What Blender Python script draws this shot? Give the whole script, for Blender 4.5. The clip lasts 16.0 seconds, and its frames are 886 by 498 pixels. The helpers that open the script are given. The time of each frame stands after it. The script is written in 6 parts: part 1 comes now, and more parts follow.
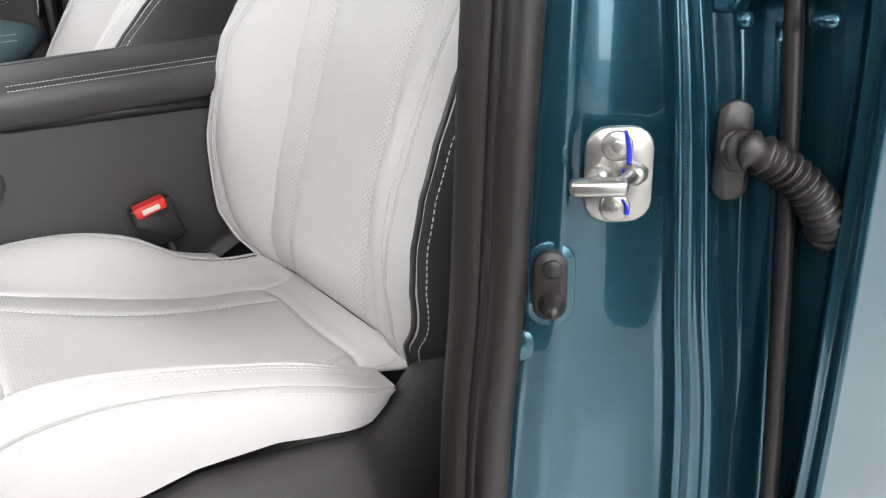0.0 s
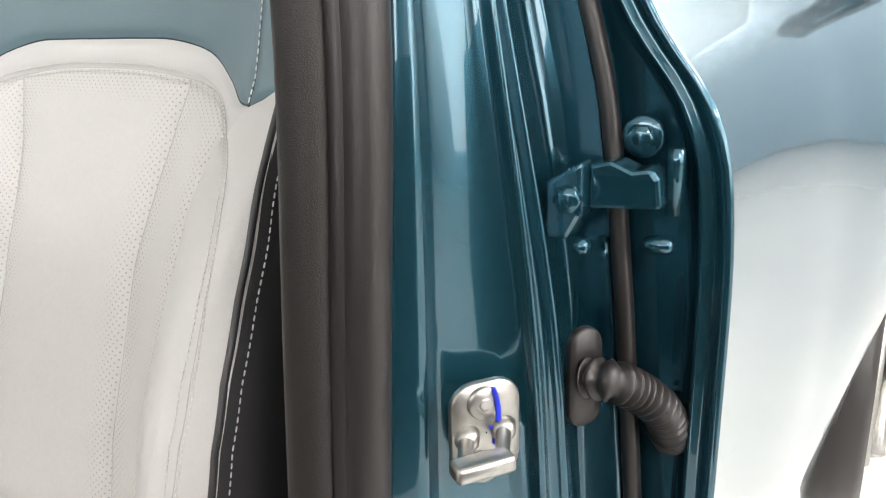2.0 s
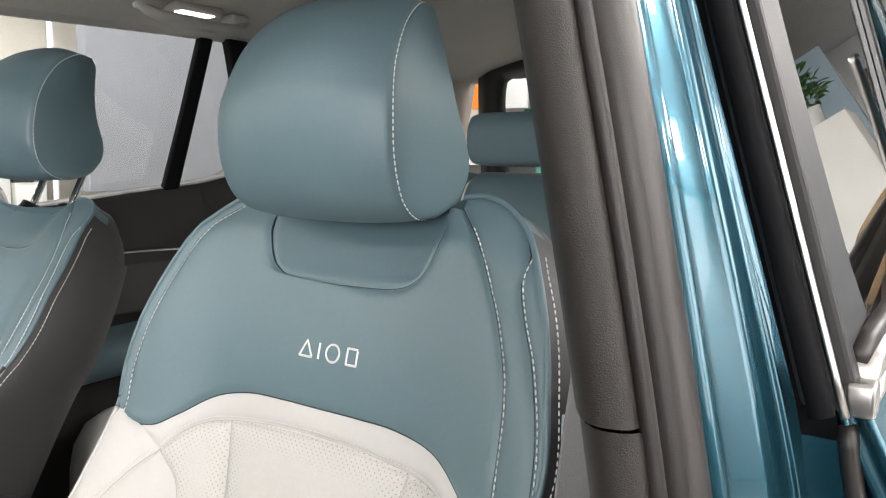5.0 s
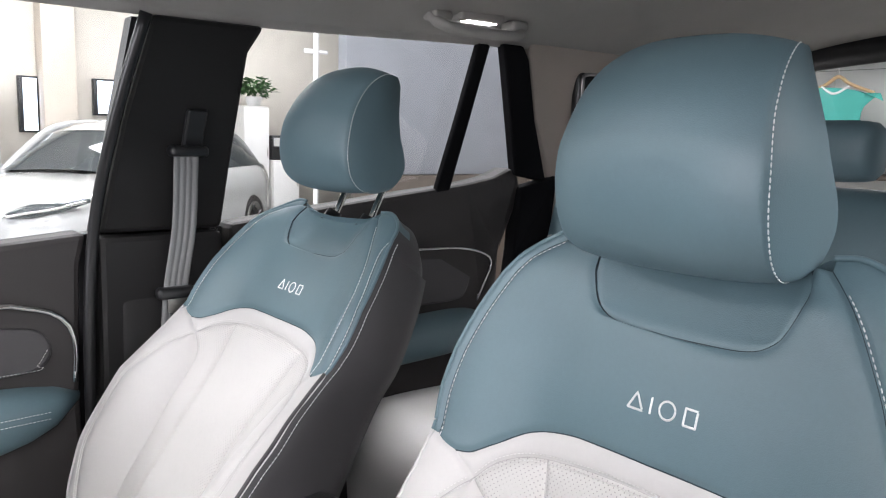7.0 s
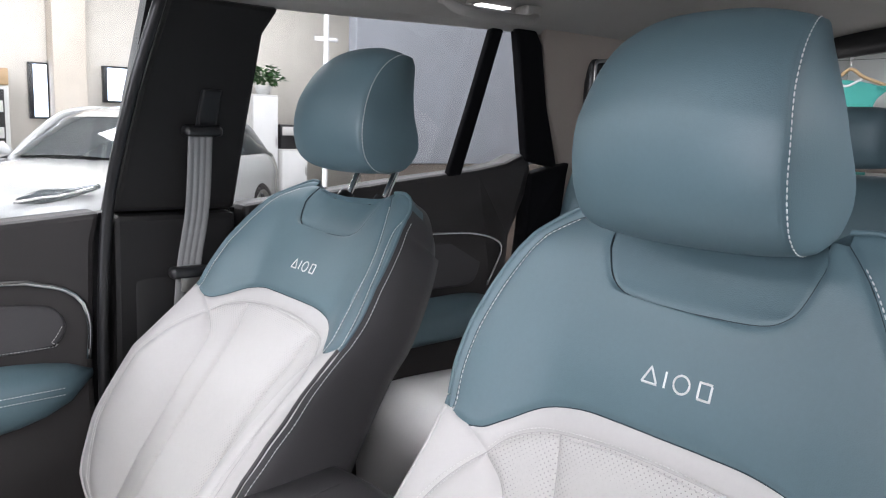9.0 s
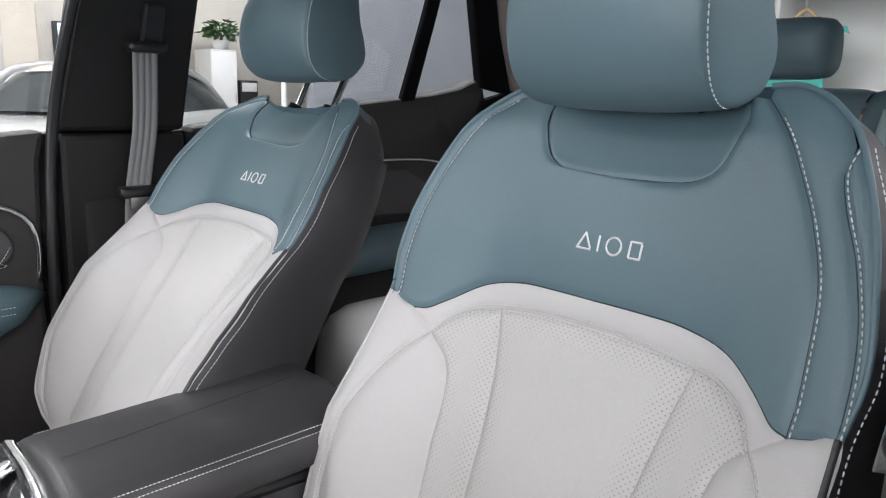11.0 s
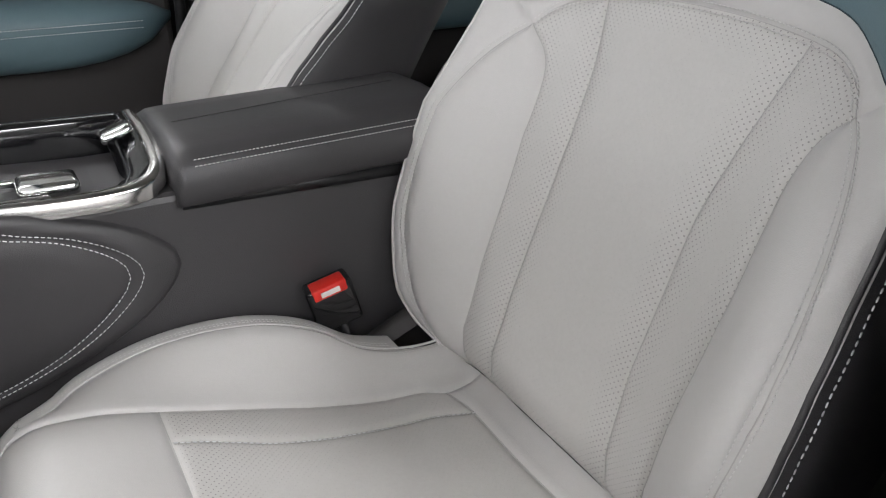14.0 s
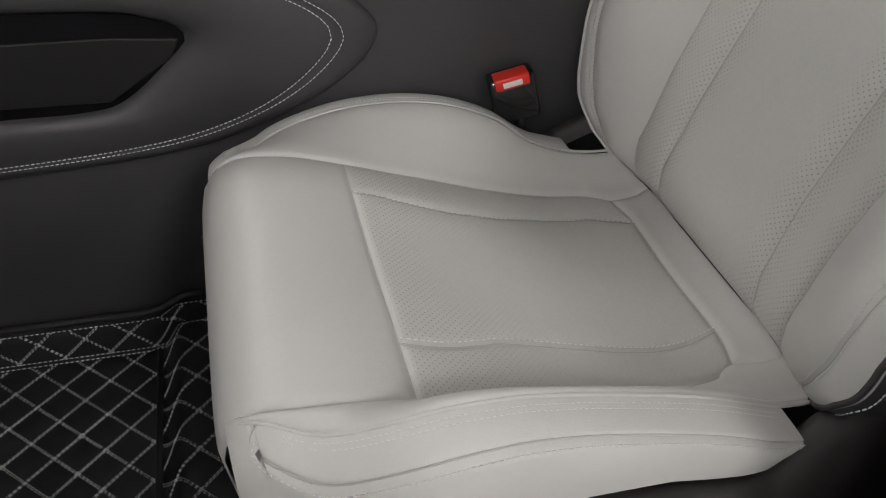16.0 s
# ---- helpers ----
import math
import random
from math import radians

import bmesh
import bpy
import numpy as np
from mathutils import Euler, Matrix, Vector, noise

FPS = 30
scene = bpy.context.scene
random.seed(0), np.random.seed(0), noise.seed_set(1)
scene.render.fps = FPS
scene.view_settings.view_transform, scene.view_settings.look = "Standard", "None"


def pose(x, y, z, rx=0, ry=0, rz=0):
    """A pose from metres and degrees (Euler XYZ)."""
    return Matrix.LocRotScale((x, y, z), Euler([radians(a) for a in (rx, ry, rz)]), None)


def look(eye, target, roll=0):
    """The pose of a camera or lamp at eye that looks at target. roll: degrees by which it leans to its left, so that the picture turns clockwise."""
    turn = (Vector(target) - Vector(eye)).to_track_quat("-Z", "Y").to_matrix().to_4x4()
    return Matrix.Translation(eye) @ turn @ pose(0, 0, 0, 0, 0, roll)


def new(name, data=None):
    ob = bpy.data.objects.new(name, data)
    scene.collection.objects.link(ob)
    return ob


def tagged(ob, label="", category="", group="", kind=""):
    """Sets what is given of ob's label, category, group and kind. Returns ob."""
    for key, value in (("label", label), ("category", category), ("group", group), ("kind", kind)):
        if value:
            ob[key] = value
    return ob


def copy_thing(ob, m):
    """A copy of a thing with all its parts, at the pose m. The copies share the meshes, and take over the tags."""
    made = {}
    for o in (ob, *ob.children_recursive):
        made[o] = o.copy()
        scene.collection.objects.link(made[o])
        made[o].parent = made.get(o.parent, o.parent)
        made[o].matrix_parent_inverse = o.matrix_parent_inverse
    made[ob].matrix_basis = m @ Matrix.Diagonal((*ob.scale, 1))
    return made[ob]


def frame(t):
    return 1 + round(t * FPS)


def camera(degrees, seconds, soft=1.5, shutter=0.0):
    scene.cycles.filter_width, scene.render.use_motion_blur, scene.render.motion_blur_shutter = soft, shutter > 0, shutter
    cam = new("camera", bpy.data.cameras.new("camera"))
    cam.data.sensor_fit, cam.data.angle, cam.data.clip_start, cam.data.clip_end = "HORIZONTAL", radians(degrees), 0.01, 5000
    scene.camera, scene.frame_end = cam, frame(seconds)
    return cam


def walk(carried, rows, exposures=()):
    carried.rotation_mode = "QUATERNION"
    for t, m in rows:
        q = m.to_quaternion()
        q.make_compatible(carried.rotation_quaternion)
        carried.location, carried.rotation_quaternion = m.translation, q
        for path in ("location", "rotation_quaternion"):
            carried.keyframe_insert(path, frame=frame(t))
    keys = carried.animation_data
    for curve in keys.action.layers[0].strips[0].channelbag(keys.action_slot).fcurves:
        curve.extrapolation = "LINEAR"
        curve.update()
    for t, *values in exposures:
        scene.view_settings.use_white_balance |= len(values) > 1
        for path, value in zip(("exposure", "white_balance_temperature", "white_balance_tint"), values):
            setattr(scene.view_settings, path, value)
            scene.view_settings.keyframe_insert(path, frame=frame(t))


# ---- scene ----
cam = camera(59.1, 16.0, 1.1)
PATH = [
    (0, (-0.505, -0.796, 1.022), (0.532, 0.766, 0.324), -1.9),
    (0.5, (-0.505, -0.761, 1.047), (0.671, 0.693, 0.339), -1.9),
    (1, (-0.502, -0.721, 1.064), (0.9, 0.517, 0.358), -1.0),
    (1.5, (-0.5, -0.678, 1.087), (1.044, 0.398, 0.412), -1.1),
    (2, (-0.492, -0.645, 1.114), (1.151, 0.335, 0.531), -1.7),
    (2.5, (-0.491, -0.625, 1.144), (1.194, 0.313, 0.614), -2.4),
    (3, (-0.483, -0.612, 1.184), (1.228, 0.312, 0.715), -2.3),
    (3.5, (-0.493, -0.593, 1.234), (1.241, 0.319, 0.83), -1.7),
    (4, (-0.51, -0.574, 1.274), (1.222, 0.375, 0.955), -0.7),
    (4.5, (-0.528, -0.548, 1.314), (1.152, 0.506, 1.054), -0.0),
    (5, (-0.548, -0.526, 1.34), (1.078, 0.617, 1.119), 0.7),
    (7.5, (-0.613, -0.413, 1.403), (0.594, 1.153, 1.103), 1.4),
    (8, (-0.619, -0.415, 1.398), (0.591, 1.148, 1.091), 1.5),
    (10.5, (-0.608, -0.446, 1.327), (0.671, 1.057, 1.008), 1.9),
    (11, (-0.608, -0.461, 1.299), (0.677, 1.018, 0.897), 1.3),
    (11.5, (-0.605, -0.47, 1.291), (0.669, 0.991, 0.798), 0.3),
    (12, (-0.603, -0.473, 1.28), (0.673, 0.979, 0.766), 0.2),
    (12.5, (-0.597, -0.478, 1.265), (0.666, 0.967, 0.703), 0.1),
    (13, (-0.594, -0.488, 1.24), (0.605, 0.98, 0.602), 0.2),
    (13.5, (-0.591, -0.502, 1.199), (0.466, 1.015, 0.438), 1.3),
    (14, (-0.586, -0.505, 1.174), (0.356, 1.028, 0.301), 2.5),
    (14.5, (-0.597, -0.512, 1.162), (0.264, 0.984, 0.151), 4.7),
    (15, (-0.608, -0.532, 1.146), (0.13, 0.946, 0.02), 6.5),
    (15.5, (-0.609, -0.541, 1.146), (-0.02, 0.931, -0.073), 5.9),
    (16, (-0.607, -0.548, 1.141), (-0.12, 0.943, -0.099), 4.6),
]
EXPOSURE = [(0, 0.45, 6450, 11), (1, 0.52, 6550, 11), (2.5, 0.58, 6800, 11), (3.5, 0.14, 6800, 10), (4, 0.18, 6750, 11), (4.5, 0.55, 6800, 11), (5, 0.58, 6900, 12), (8, 0.37, 6250, 16), (10.5, 0.2, 6300, 15), (12, 0.05, 6400, 12), (13, 0.05, 6450, 12), (13.5, 0.25, 6450, 12), (14, -0.22, 6450, 12), (14.5, -0.84, 6450, 12), (15, -1.29, 6550, 11), (15.5, -1.02, 6650, 10), (16, -0.75, 6700, 10)]
walk(cam, [(t, look(eye, target, roll)) for t, eye, target, roll in PATH], EXPOSURE)

# light ----------------------------------------------------------------------
world = bpy.data.worlds.new("world")
scene.world = world
world.use_nodes = True
_bg = world.node_tree.nodes["Background"]
_sky = world.node_tree.nodes.new("ShaderNodeTexSky")
_sky.sky_type = "NISHITA"
_sky.sun_disc = False
_sky.sun_elevation = radians(40)
_sky.sun_rotation = radians(250)
world.node_tree.links.new(_sky.outputs[0], _bg.inputs["Color"])
_bg.inputs["Strength"].default_value = 0.12


def area_lamp(name, at, target, sx, sy, watts, colour):
    d = bpy.data.lights.new(name, "AREA")
    d.shape, d.size, d.size_y, d.energy, d.color = "RECTANGLE", sx, sy, watts, colour
    ob = new(name, d)
    ob.matrix_world = look(at, target)
    return ob


# big area lamps added in place of daylight; no glazing is built
area_lamp("window_light", (-1.8, -9.8, 2.3), (-0.8, 0, 1.2), 10.0, 3.6, 330, (0.95, 0.98, 1.0))
area_lamp("window_light_front", (-13.5, -2.5, 2.4), (0, -0.5, 1.0), 10.0, 3.6, 820, (0.93, 0.965, 1.0))
area_lamp("window_light_side", (-3.5, 12.2, 2.6), (-0.5, 0.4, 1.2), 7.0, 3.0, 110, (0.95, 0.98, 1.0))
# ceiling lamps added out of view, spread to brighten cabin, floor and paint reflections
for lx, ly in ((-5, 3.5), (-1.5, 3.5), (2, 6.5), (5.5, 6.5), (-1.5, 9.5), (2, 10.2), (5.5, 10.2), (4.5, -3.2), (8.5, -3.2), (8.5, 2.5), (4.5, -7), (-6, 8), (0.8, -4.5), (-3.2, -4.5), (0.8, -8), (-3.2, -8), (0.8, 2.7)):
    area_lamp("ceiling_lamp_light", (lx, ly, 4.15), (lx, ly, 0), 1.2, 1.2, 80 if ly == 2.7 else 52 if ly > 6 else 95 if ly > 0 else 165, (0.98, 0.99, 1.0))

# surfaces ---------------------------------------------------------------------
# materials' helpers and mesh helpers ---------------------------------------


def mat(name, base, rough=0.5, metal=0.0, coat=0.0, grain=0.0, grain_size=800.0, vary=0.06, vary_size=6.0, spec=0.5, coat_rough=0.03):
    """A procedural surface: base colour with variation at two scales, fine bump, roughness variation."""
    m = bpy.data.materials.new(name)
    m.use_nodes = True
    nt = m.node_tree
    b = nt.nodes["Principled BSDF"]
    b.inputs["Roughness"].default_value = rough
    b.inputs["Metallic"].default_value = metal
    b.inputs["Coat Weight"].default_value = coat
    b.inputs["Coat Roughness"].default_value = coat_rough
    b.inputs["Specular IOR Level"].default_value = spec
    tc = nt.nodes.new("ShaderNodeTexCoord")
    n1 = nt.nodes.new("ShaderNodeTexNoise")
    n1.inputs["Scale"].default_value = vary_size
    n1.inputs["Detail"].default_value = 5
    nt.links.new(tc.outputs["Object"], n1.inputs["Vector"])
    n2 = nt.nodes.new("ShaderNodeTexNoise")
    n2.inputs["Scale"].default_value = grain_size * 0.25
    n2.inputs["Detail"].default_value = 2
    nt.links.new(tc.outputs["Object"], n2.inputs["Vector"])
    add = nt.nodes.new("ShaderNodeMath")
    add.operation = "MULTIPLY_ADD"
    nt.links.new(n2.outputs["Fac"], add.inputs[0])
    add.inputs[1].default_value = 0.4
    nt.links.new(n1.outputs["Fac"], add.inputs[2])
    ramp = nt.nodes.new("ShaderNodeMapRange")
    ramp.inputs["From Min"].default_value, ramp.inputs["From Max"].default_value = 0.45, 0.95
    ramp.inputs["To Min"].default_value, ramp.inputs["To Max"].default_value = 1 - vary, 1 + vary
    nt.links.new(add.outputs[0], ramp.inputs["Value"])
    hsv = nt.nodes.new("ShaderNodeHueSaturation")
    hsv.inputs["Color"].default_value = (*base, 1)
    nt.links.new(ramp.outputs[0], hsv.inputs["Value"])
    nt.links.new(hsv.outputs[0], b.inputs["Base Color"])
    rr = nt.nodes.new("ShaderNodeMapRange")
    rr.inputs["To Min"].default_value, rr.inputs["To Max"].default_value = max(0.02, rough * 0.85), min(1, rough * 1.15)
    nt.links.new(n1.outputs["Fac"], rr.inputs["Value"])
    nt.links.new(rr.outputs[0], b.inputs["Roughness"])
    if grain:
        v = nt.nodes.new("ShaderNodeTexVoronoi")
        v.inputs["Scale"].default_value = grain_size
        nt.links.new(tc.outputs["Object"], v.inputs["Vector"])
        bp = nt.nodes.new("ShaderNodeBump")
        bp.inputs["Strength"].default_value = grain
        bp.inputs["Distance"].default_value = 0.0004
        nt.links.new(v.outputs["Distance"], bp.inputs["Height"])
        nt.links.new(bp.outputs[0], b.inputs["Normal"])
    return m


def perforated(name, base, rough):
    """Leather with rows of punched holes where the mesh's 'perf' attribute is high."""
    m = mat(name, base, rough, grain=0.25, grain_size=900)
    nt = m.node_tree
    b = nt.nodes["Principled BSDF"]
    uv = nt.nodes.new("ShaderNodeUVMap")
    uv.uv_map = "cloth"
    sc = nt.nodes.new("ShaderNodeVectorMath")
    sc.operation = "SCALE"
    sc.inputs["Scale"].default_value = 1 / 0.0046
    rot = nt.nodes.new("ShaderNodeVectorRotate")
    rot.inputs["Angle"].default_value = radians(45)
    nt.links.new(uv.outputs[0], rot.inputs["Vector"])
    nt.links.new(rot.outputs[0], sc.inputs[0])
    fr = nt.nodes.new("ShaderNodeVectorMath")
    fr.operation = "FRACTION"
    nt.links.new(sc.outputs[0], fr.inputs[0])
    ds = nt.nodes.new("ShaderNodeVectorMath")
    ds.operation = "DISTANCE"
    ds.inputs[1].default_value = (0.5, 0.5, 0)
    nt.links.new(fr.outputs[0], ds.inputs[0])
    at = nt.nodes.new("ShaderNodeAttribute")
    at.attribute_name = "perf"
    rad = nt.nodes.new("ShaderNodeMath")
    rad.operation = "MULTIPLY"
    rad.inputs[1].default_value = 0.155
    nt.links.new(at.outputs["Fac"], rad.inputs[0])
    less = nt.nodes.new("ShaderNodeMath")
    less.operation = "LESS_THAN"
    nt.links.new(ds.outputs["Value"], less.inputs[0])
    nt.links.new(rad.outputs[0], less.inputs[1])
    mix = nt.nodes.new("ShaderNodeMix")
    mix.data_type = "RGBA"
    old = b.inputs["Base Color"].links[0].from_socket
    nt.links.new(less.outputs[0], mix.inputs["Factor"])
    nt.links.new(old, mix.inputs["A"])
    mix.inputs["B"].default_value = (base[0] * 0.55, base[1] * 0.55, base[2] * 0.55, 1)
    nt.links.new(mix.outputs["Result"], b.inputs["Base Color"])
    return m


def glass(name, tint=(0.9, 0.95, 0.93), rough=0.0):
    m = bpy.data.materials.new(name)
    m.use_nodes = True
    nt = m.node_tree
    nt.nodes.remove(nt.nodes["Principled BSDF"])
    tr = nt.nodes.new("ShaderNodeBsdfTransparent")
    tr.inputs["Color"].default_value = (*tint, 1)
    gl = nt.nodes.new("ShaderNodeBsdfGlossy")
    gl.inputs["Roughness"].default_value = rough
    lw = nt.nodes.new("ShaderNodeLayerWeight")
    lw.inputs["Blend"].default_value = 0.5
    pw = nt.nodes.new("ShaderNodeMath")
    pw.operation = "POWER"
    pw.inputs[1].default_value = 5.0
    nt.links.new(lw.outputs["Facing"], pw.inputs[0])
    fr = nt.nodes.new("ShaderNodeMath")
    fr.operation = "MULTIPLY_ADD"
    fr.inputs[1].default_value, fr.inputs[2].default_value = 0.96, 0.04
    nt.links.new(pw.outputs[0], fr.inputs[0])
    mx = nt.nodes.new("ShaderNodeMixShader")
    nt.links.new(fr.outputs[0], mx.inputs[0])
    nt.links.new(tr.outputs[0], mx.inputs[1])
    nt.links.new(gl.outputs[0], mx.inputs[2])
    nt.links.new(mx.outputs[0], nt.nodes["Material Output"].inputs["Surface"])
    return m


def glow(name, colour, strength):
    m = bpy.data.materials.new(name)
    m.use_nodes = True
    b = m.node_tree.nodes["Principled BSDF"]
    b.inputs["Base Color"].default_value = (*colour, 1)
    b.inputs["Emission Color"].default_value = (*colour, 1)
    b.inputs["Emission Strength"].default_value = strength
    return m


def make_mesh(name, verts, faces, material, smooth=True, uvs=None, perf=None):
    me = bpy.data.meshes.new(name)
    me.from_pydata([tuple(float(c) for c in v) for v in verts], [], faces)
    me.materials.append(material)
    if uvs is not None:
        lay = me.uv_layers.new(name="cloth")
        idx = np.empty(len(me.loops), dtype=np.int32)
        me.loops.foreach_get("vertex_index", idx)
        lay.data.foreach_set("uv", np.asarray(uvs, dtype=np.float32)[idx].ravel())
    if perf is not None:
        at = me.attributes.new("perf", "FLOAT", "POINT")
        at.data.foreach_set("value", np.asarray(perf, dtype=np.float32))
    bm = bmesh.new()
    bm.from_mesh(me)
    bmesh.ops.remove_doubles(bm, verts=bm.verts, dist=1e-6)
    bmesh.ops.recalc_face_normals(bm, faces=bm.faces)
    bm.to_mesh(me)
    bm.free()
    if smooth:
        me.polygons.foreach_set("use_smooth", [True] * len(me.polygons))
    return me


def thing(name, at, label, category, group="", kind=""):
    ob = new(name)
    ob.location = at
    ob.empty_display_size = 0.05
    return tagged(ob, label, category, group, kind)


def part(name, me, parent=None, label=""):
    """Links a mesh (or a finished bmesh and material) under a thing; all vertices are in the world's metres."""
    ob = new(name, me)
    if parent is not None:
        ob.parent = parent
        p, off = parent, Vector((0, 0, 0))
        while p is not None:
            off += p.location
            p = p.parent
        ob.location = -off
    if label:
        tagged(ob, label)
    return ob


def solid(name, me, label, category, group="", kind=""):
    """A top-level thing that is one mesh."""
    return tagged(new(name, me), label, category, group, kind)


def spline(pts, n):
    """Catmull-Rom through pts (any dimension), n samples evenly along its length."""
    p = np.asarray(pts, dtype=float)
    if len(p) == 2:
        return p[0] + (p[1] - p[0]) * np.linspace(0, 1, n)[:, None]
    ext = np.vstack([2 * p[0] - p[1], p, 2 * p[-1] - p[-2]])
    out = []
    for i in range(1, len(ext) - 2):
        a, b, c, d = ext[i - 1:i + 3]
        t = np.linspace(0, 1, 24, endpoint=False)[:, None]
        out.append(0.5 * (2 * b + (c - a) * t + (2 * a - 5 * b + 4 * c - d) * t ** 2 + (3 * b - a - 3 * c + d) * t ** 3))
    q = np.vstack(out + [p[-1:]])
    s = np.concatenate([[0], np.cumsum(np.linalg.norm(np.diff(q, axis=0), axis=1))])
    return np.stack([np.interp(np.linspace(0, s[-1], n), s, q[:, k]) for k in range(q.shape[1])], axis=1)


def stations(length, step=0.012):
    """Sample places along a panel, crowded towards its seams, in 0..1."""
    edge = [0, 0.0012, 0.003, 0.0055, 0.009, 0.014]
    if length < 0.05:
        return np.linspace(0, 1, 9) ** 1.0
    mid = np.linspace(0.02, length - 0.02, max(3, int((length - 0.04) / step)))
    return np.concatenate([edge, mid, [length - e for e in reversed(edge)]]) / length


def length_of(c):
    return float(np.linalg.norm(np.diff(np.asarray(c), axis=0), axis=1).sum())


def coons(bottom, top, left, right, step=0.012):
    """A grid of plane points between four edge curves; left and right run upwards, bottom and top from left to right."""
    B, T, L, R = (spline(c, 240) for c in (bottom, top, left, right))
    s = stations(max(length_of(L), length_of(R)), step)
    t = stations(max(length_of(B), length_of(T)), step)
    g = np.linspace(0, 1, 240)

    def at(c, q):
        return np.stack([np.interp(q, g, c[:, k]) for k in range(c.shape[1])], axis=1)
    b, u, l, r = at(B, t), at(T, t), at(L, s), at(R, s)
    S, Tt = s[:, None, None], t[None, :, None]
    return ((1 - S) * b[None] + S * u[None] + (1 - Tt) * l[:, None] + Tt * r[:, None]
            - (1 - S) * (1 - Tt) * B[0] - (1 - S) * Tt * B[-1] - S * (1 - Tt) * T[0] - S * Tt * T[-1])


def grid_faces(r, c, off=0):
    return [(off + i * c + j, off + i * c + j + 1, off + (i + 1) * c + j + 1, off + (i + 1) * c + j) for i in range(r - 1) for j in range(c - 1)]


def edge_distance(P, sides="btlr"):
    """For a grid of places, the distance of each to the nearest named edge."""
    dr = np.concatenate([np.zeros((1, P.shape[1])), np.cumsum(np.linalg.norm(np.diff(P, axis=0), axis=2), axis=0)])
    dc = np.concatenate([np.zeros((P.shape[0], 1)), np.cumsum(np.linalg.norm(np.diff(P, axis=1), axis=2), axis=1)], axis=1)
    d = np.full(P.shape[:2], 1.0)
    if "b" in sides:
        d = np.minimum(d, dr)
    if "t" in sides:
        d = np.minimum(d, dr[-1:] - dr)
    if "l" in sides:
        d = np.minimum(d, dc)
    if "r" in sides:
        d = np.minimum(d, dc[:, -1:] - dc)
    return d


def panel(name, flat, place, material, sides="btlr", groove=0.0026, puff=0.003, perf=None):
    """A padded panel: flat is a grid of plane points, place(points, lift) gives the world's points."""
    d = edge_distance(flat, sides)
    lift = -groove * np.exp(-(d / 0.0042) ** 2) + puff * (1 - np.exp(-d / 0.02))
    P = place(flat, lift)
    r, c = P.shape[:2]
    pf = None if perf is None else perf(flat, d).ravel()
    return make_mesh(name, P.reshape(-1, 3), grid_faces(r, c), material, uvs=flat.reshape(-1, 2), perf=pf)


def tube(name, pts, radius, material, n=10, closed=False, squash=1.0):
    """A round cord along 3D points."""
    p = np.asarray(pts, dtype=float)
    tang = np.gradient(p, axis=0)
    if closed:
        tang = (np.roll(p, -1, 0) - np.roll(p, 1, 0)) / 2
    tang /= np.linalg.norm(tang, axis=1)[:, None] + 1e-12
    ref = np.array([0.31, 0.17, 0.93])
    a = np.cross(tang, ref)
    a /= np.linalg.norm(a, axis=1)[:, None] + 1e-12
    b = np.cross(tang, a)
    ang = np.linspace(0, 2 * math.pi, n, endpoint=False)
    rad = np.broadcast_to(np.asarray(radius, dtype=float), (len(p),))
    V = p[:, None] + rad[:, None, None] * (np.cos(ang)[None, :, None] * a[:, None] + squash * np.sin(ang)[None, :, None] * b[:, None])
    m = len(p)
    F = [(i * n + j, i * n + (j + 1) % n, ((i + 1) % m) * n + (j + 1) % n, ((i + 1) % m) * n + j) for i in range(m if closed else m - 1) for j in range(n)]
    if not closed:
        F += [tuple(range(n - 1, -1, -1)), tuple(range((m - 1) * n, m * n))]
    return make_mesh(name, V.reshape(-1, 3), F, material)


def stitch_mesh(name, lines, material, pitch=0.0062, long=0.0043, wide=0.0007):
    """Rows of thread stitches along 3D lines, each a small rounded bar."""
    V, F = [], []
    for line in lines:
        p = np.asarray(line, dtype=float)
        s = np.concatenate([[0], np.cumsum(np.linalg.norm(np.diff(p, axis=0), axis=1))])
        for k in np.arange(0.002, s[-1] - long, pitch):
            a = np.array([np.interp(k, s, p[:, i]) for i in range(3)])
            b = np.array([np.interp(k + long, s, p[:, i]) for i in range(3)])
            t = (b - a) / (np.linalg.norm(b - a) + 1e-9)
            e1 = np.cross(t, (0.3, 0.5, 0.8))
            e1 /= np.linalg.norm(e1)
            e2 = np.cross(t, e1)
            o = len(V)
            for c, w in ((a, 0.5), (a + (b - a) * 0.25, 1), (a + (b - a) * 0.75, 1), (b, 0.5)):
                for i in range(4):
                    V.append(c + wide * w * (math.cos(i * math.pi / 2) * e1 + math.sin(i * math.pi / 2) * e2))
            for i in range(3):
                for j in range(4):
                    F.append((o + i * 4 + j, o + i * 4 + (j + 1) % 4, o + i * 4 + 4 + (j + 1) % 4, o + i * 4 + 4 + j))
            F += [(o + 3, o + 2, o + 1, o), (o + 12, o + 13, o + 14, o + 15)]
    me = bpy.data.meshes.new(name)
    me.from_pydata([tuple(v) for v in V], [], F)
    me.materials.append(material)
    me.polygons.foreach_set("use_smooth", [True] * len(me.polygons))
    return me


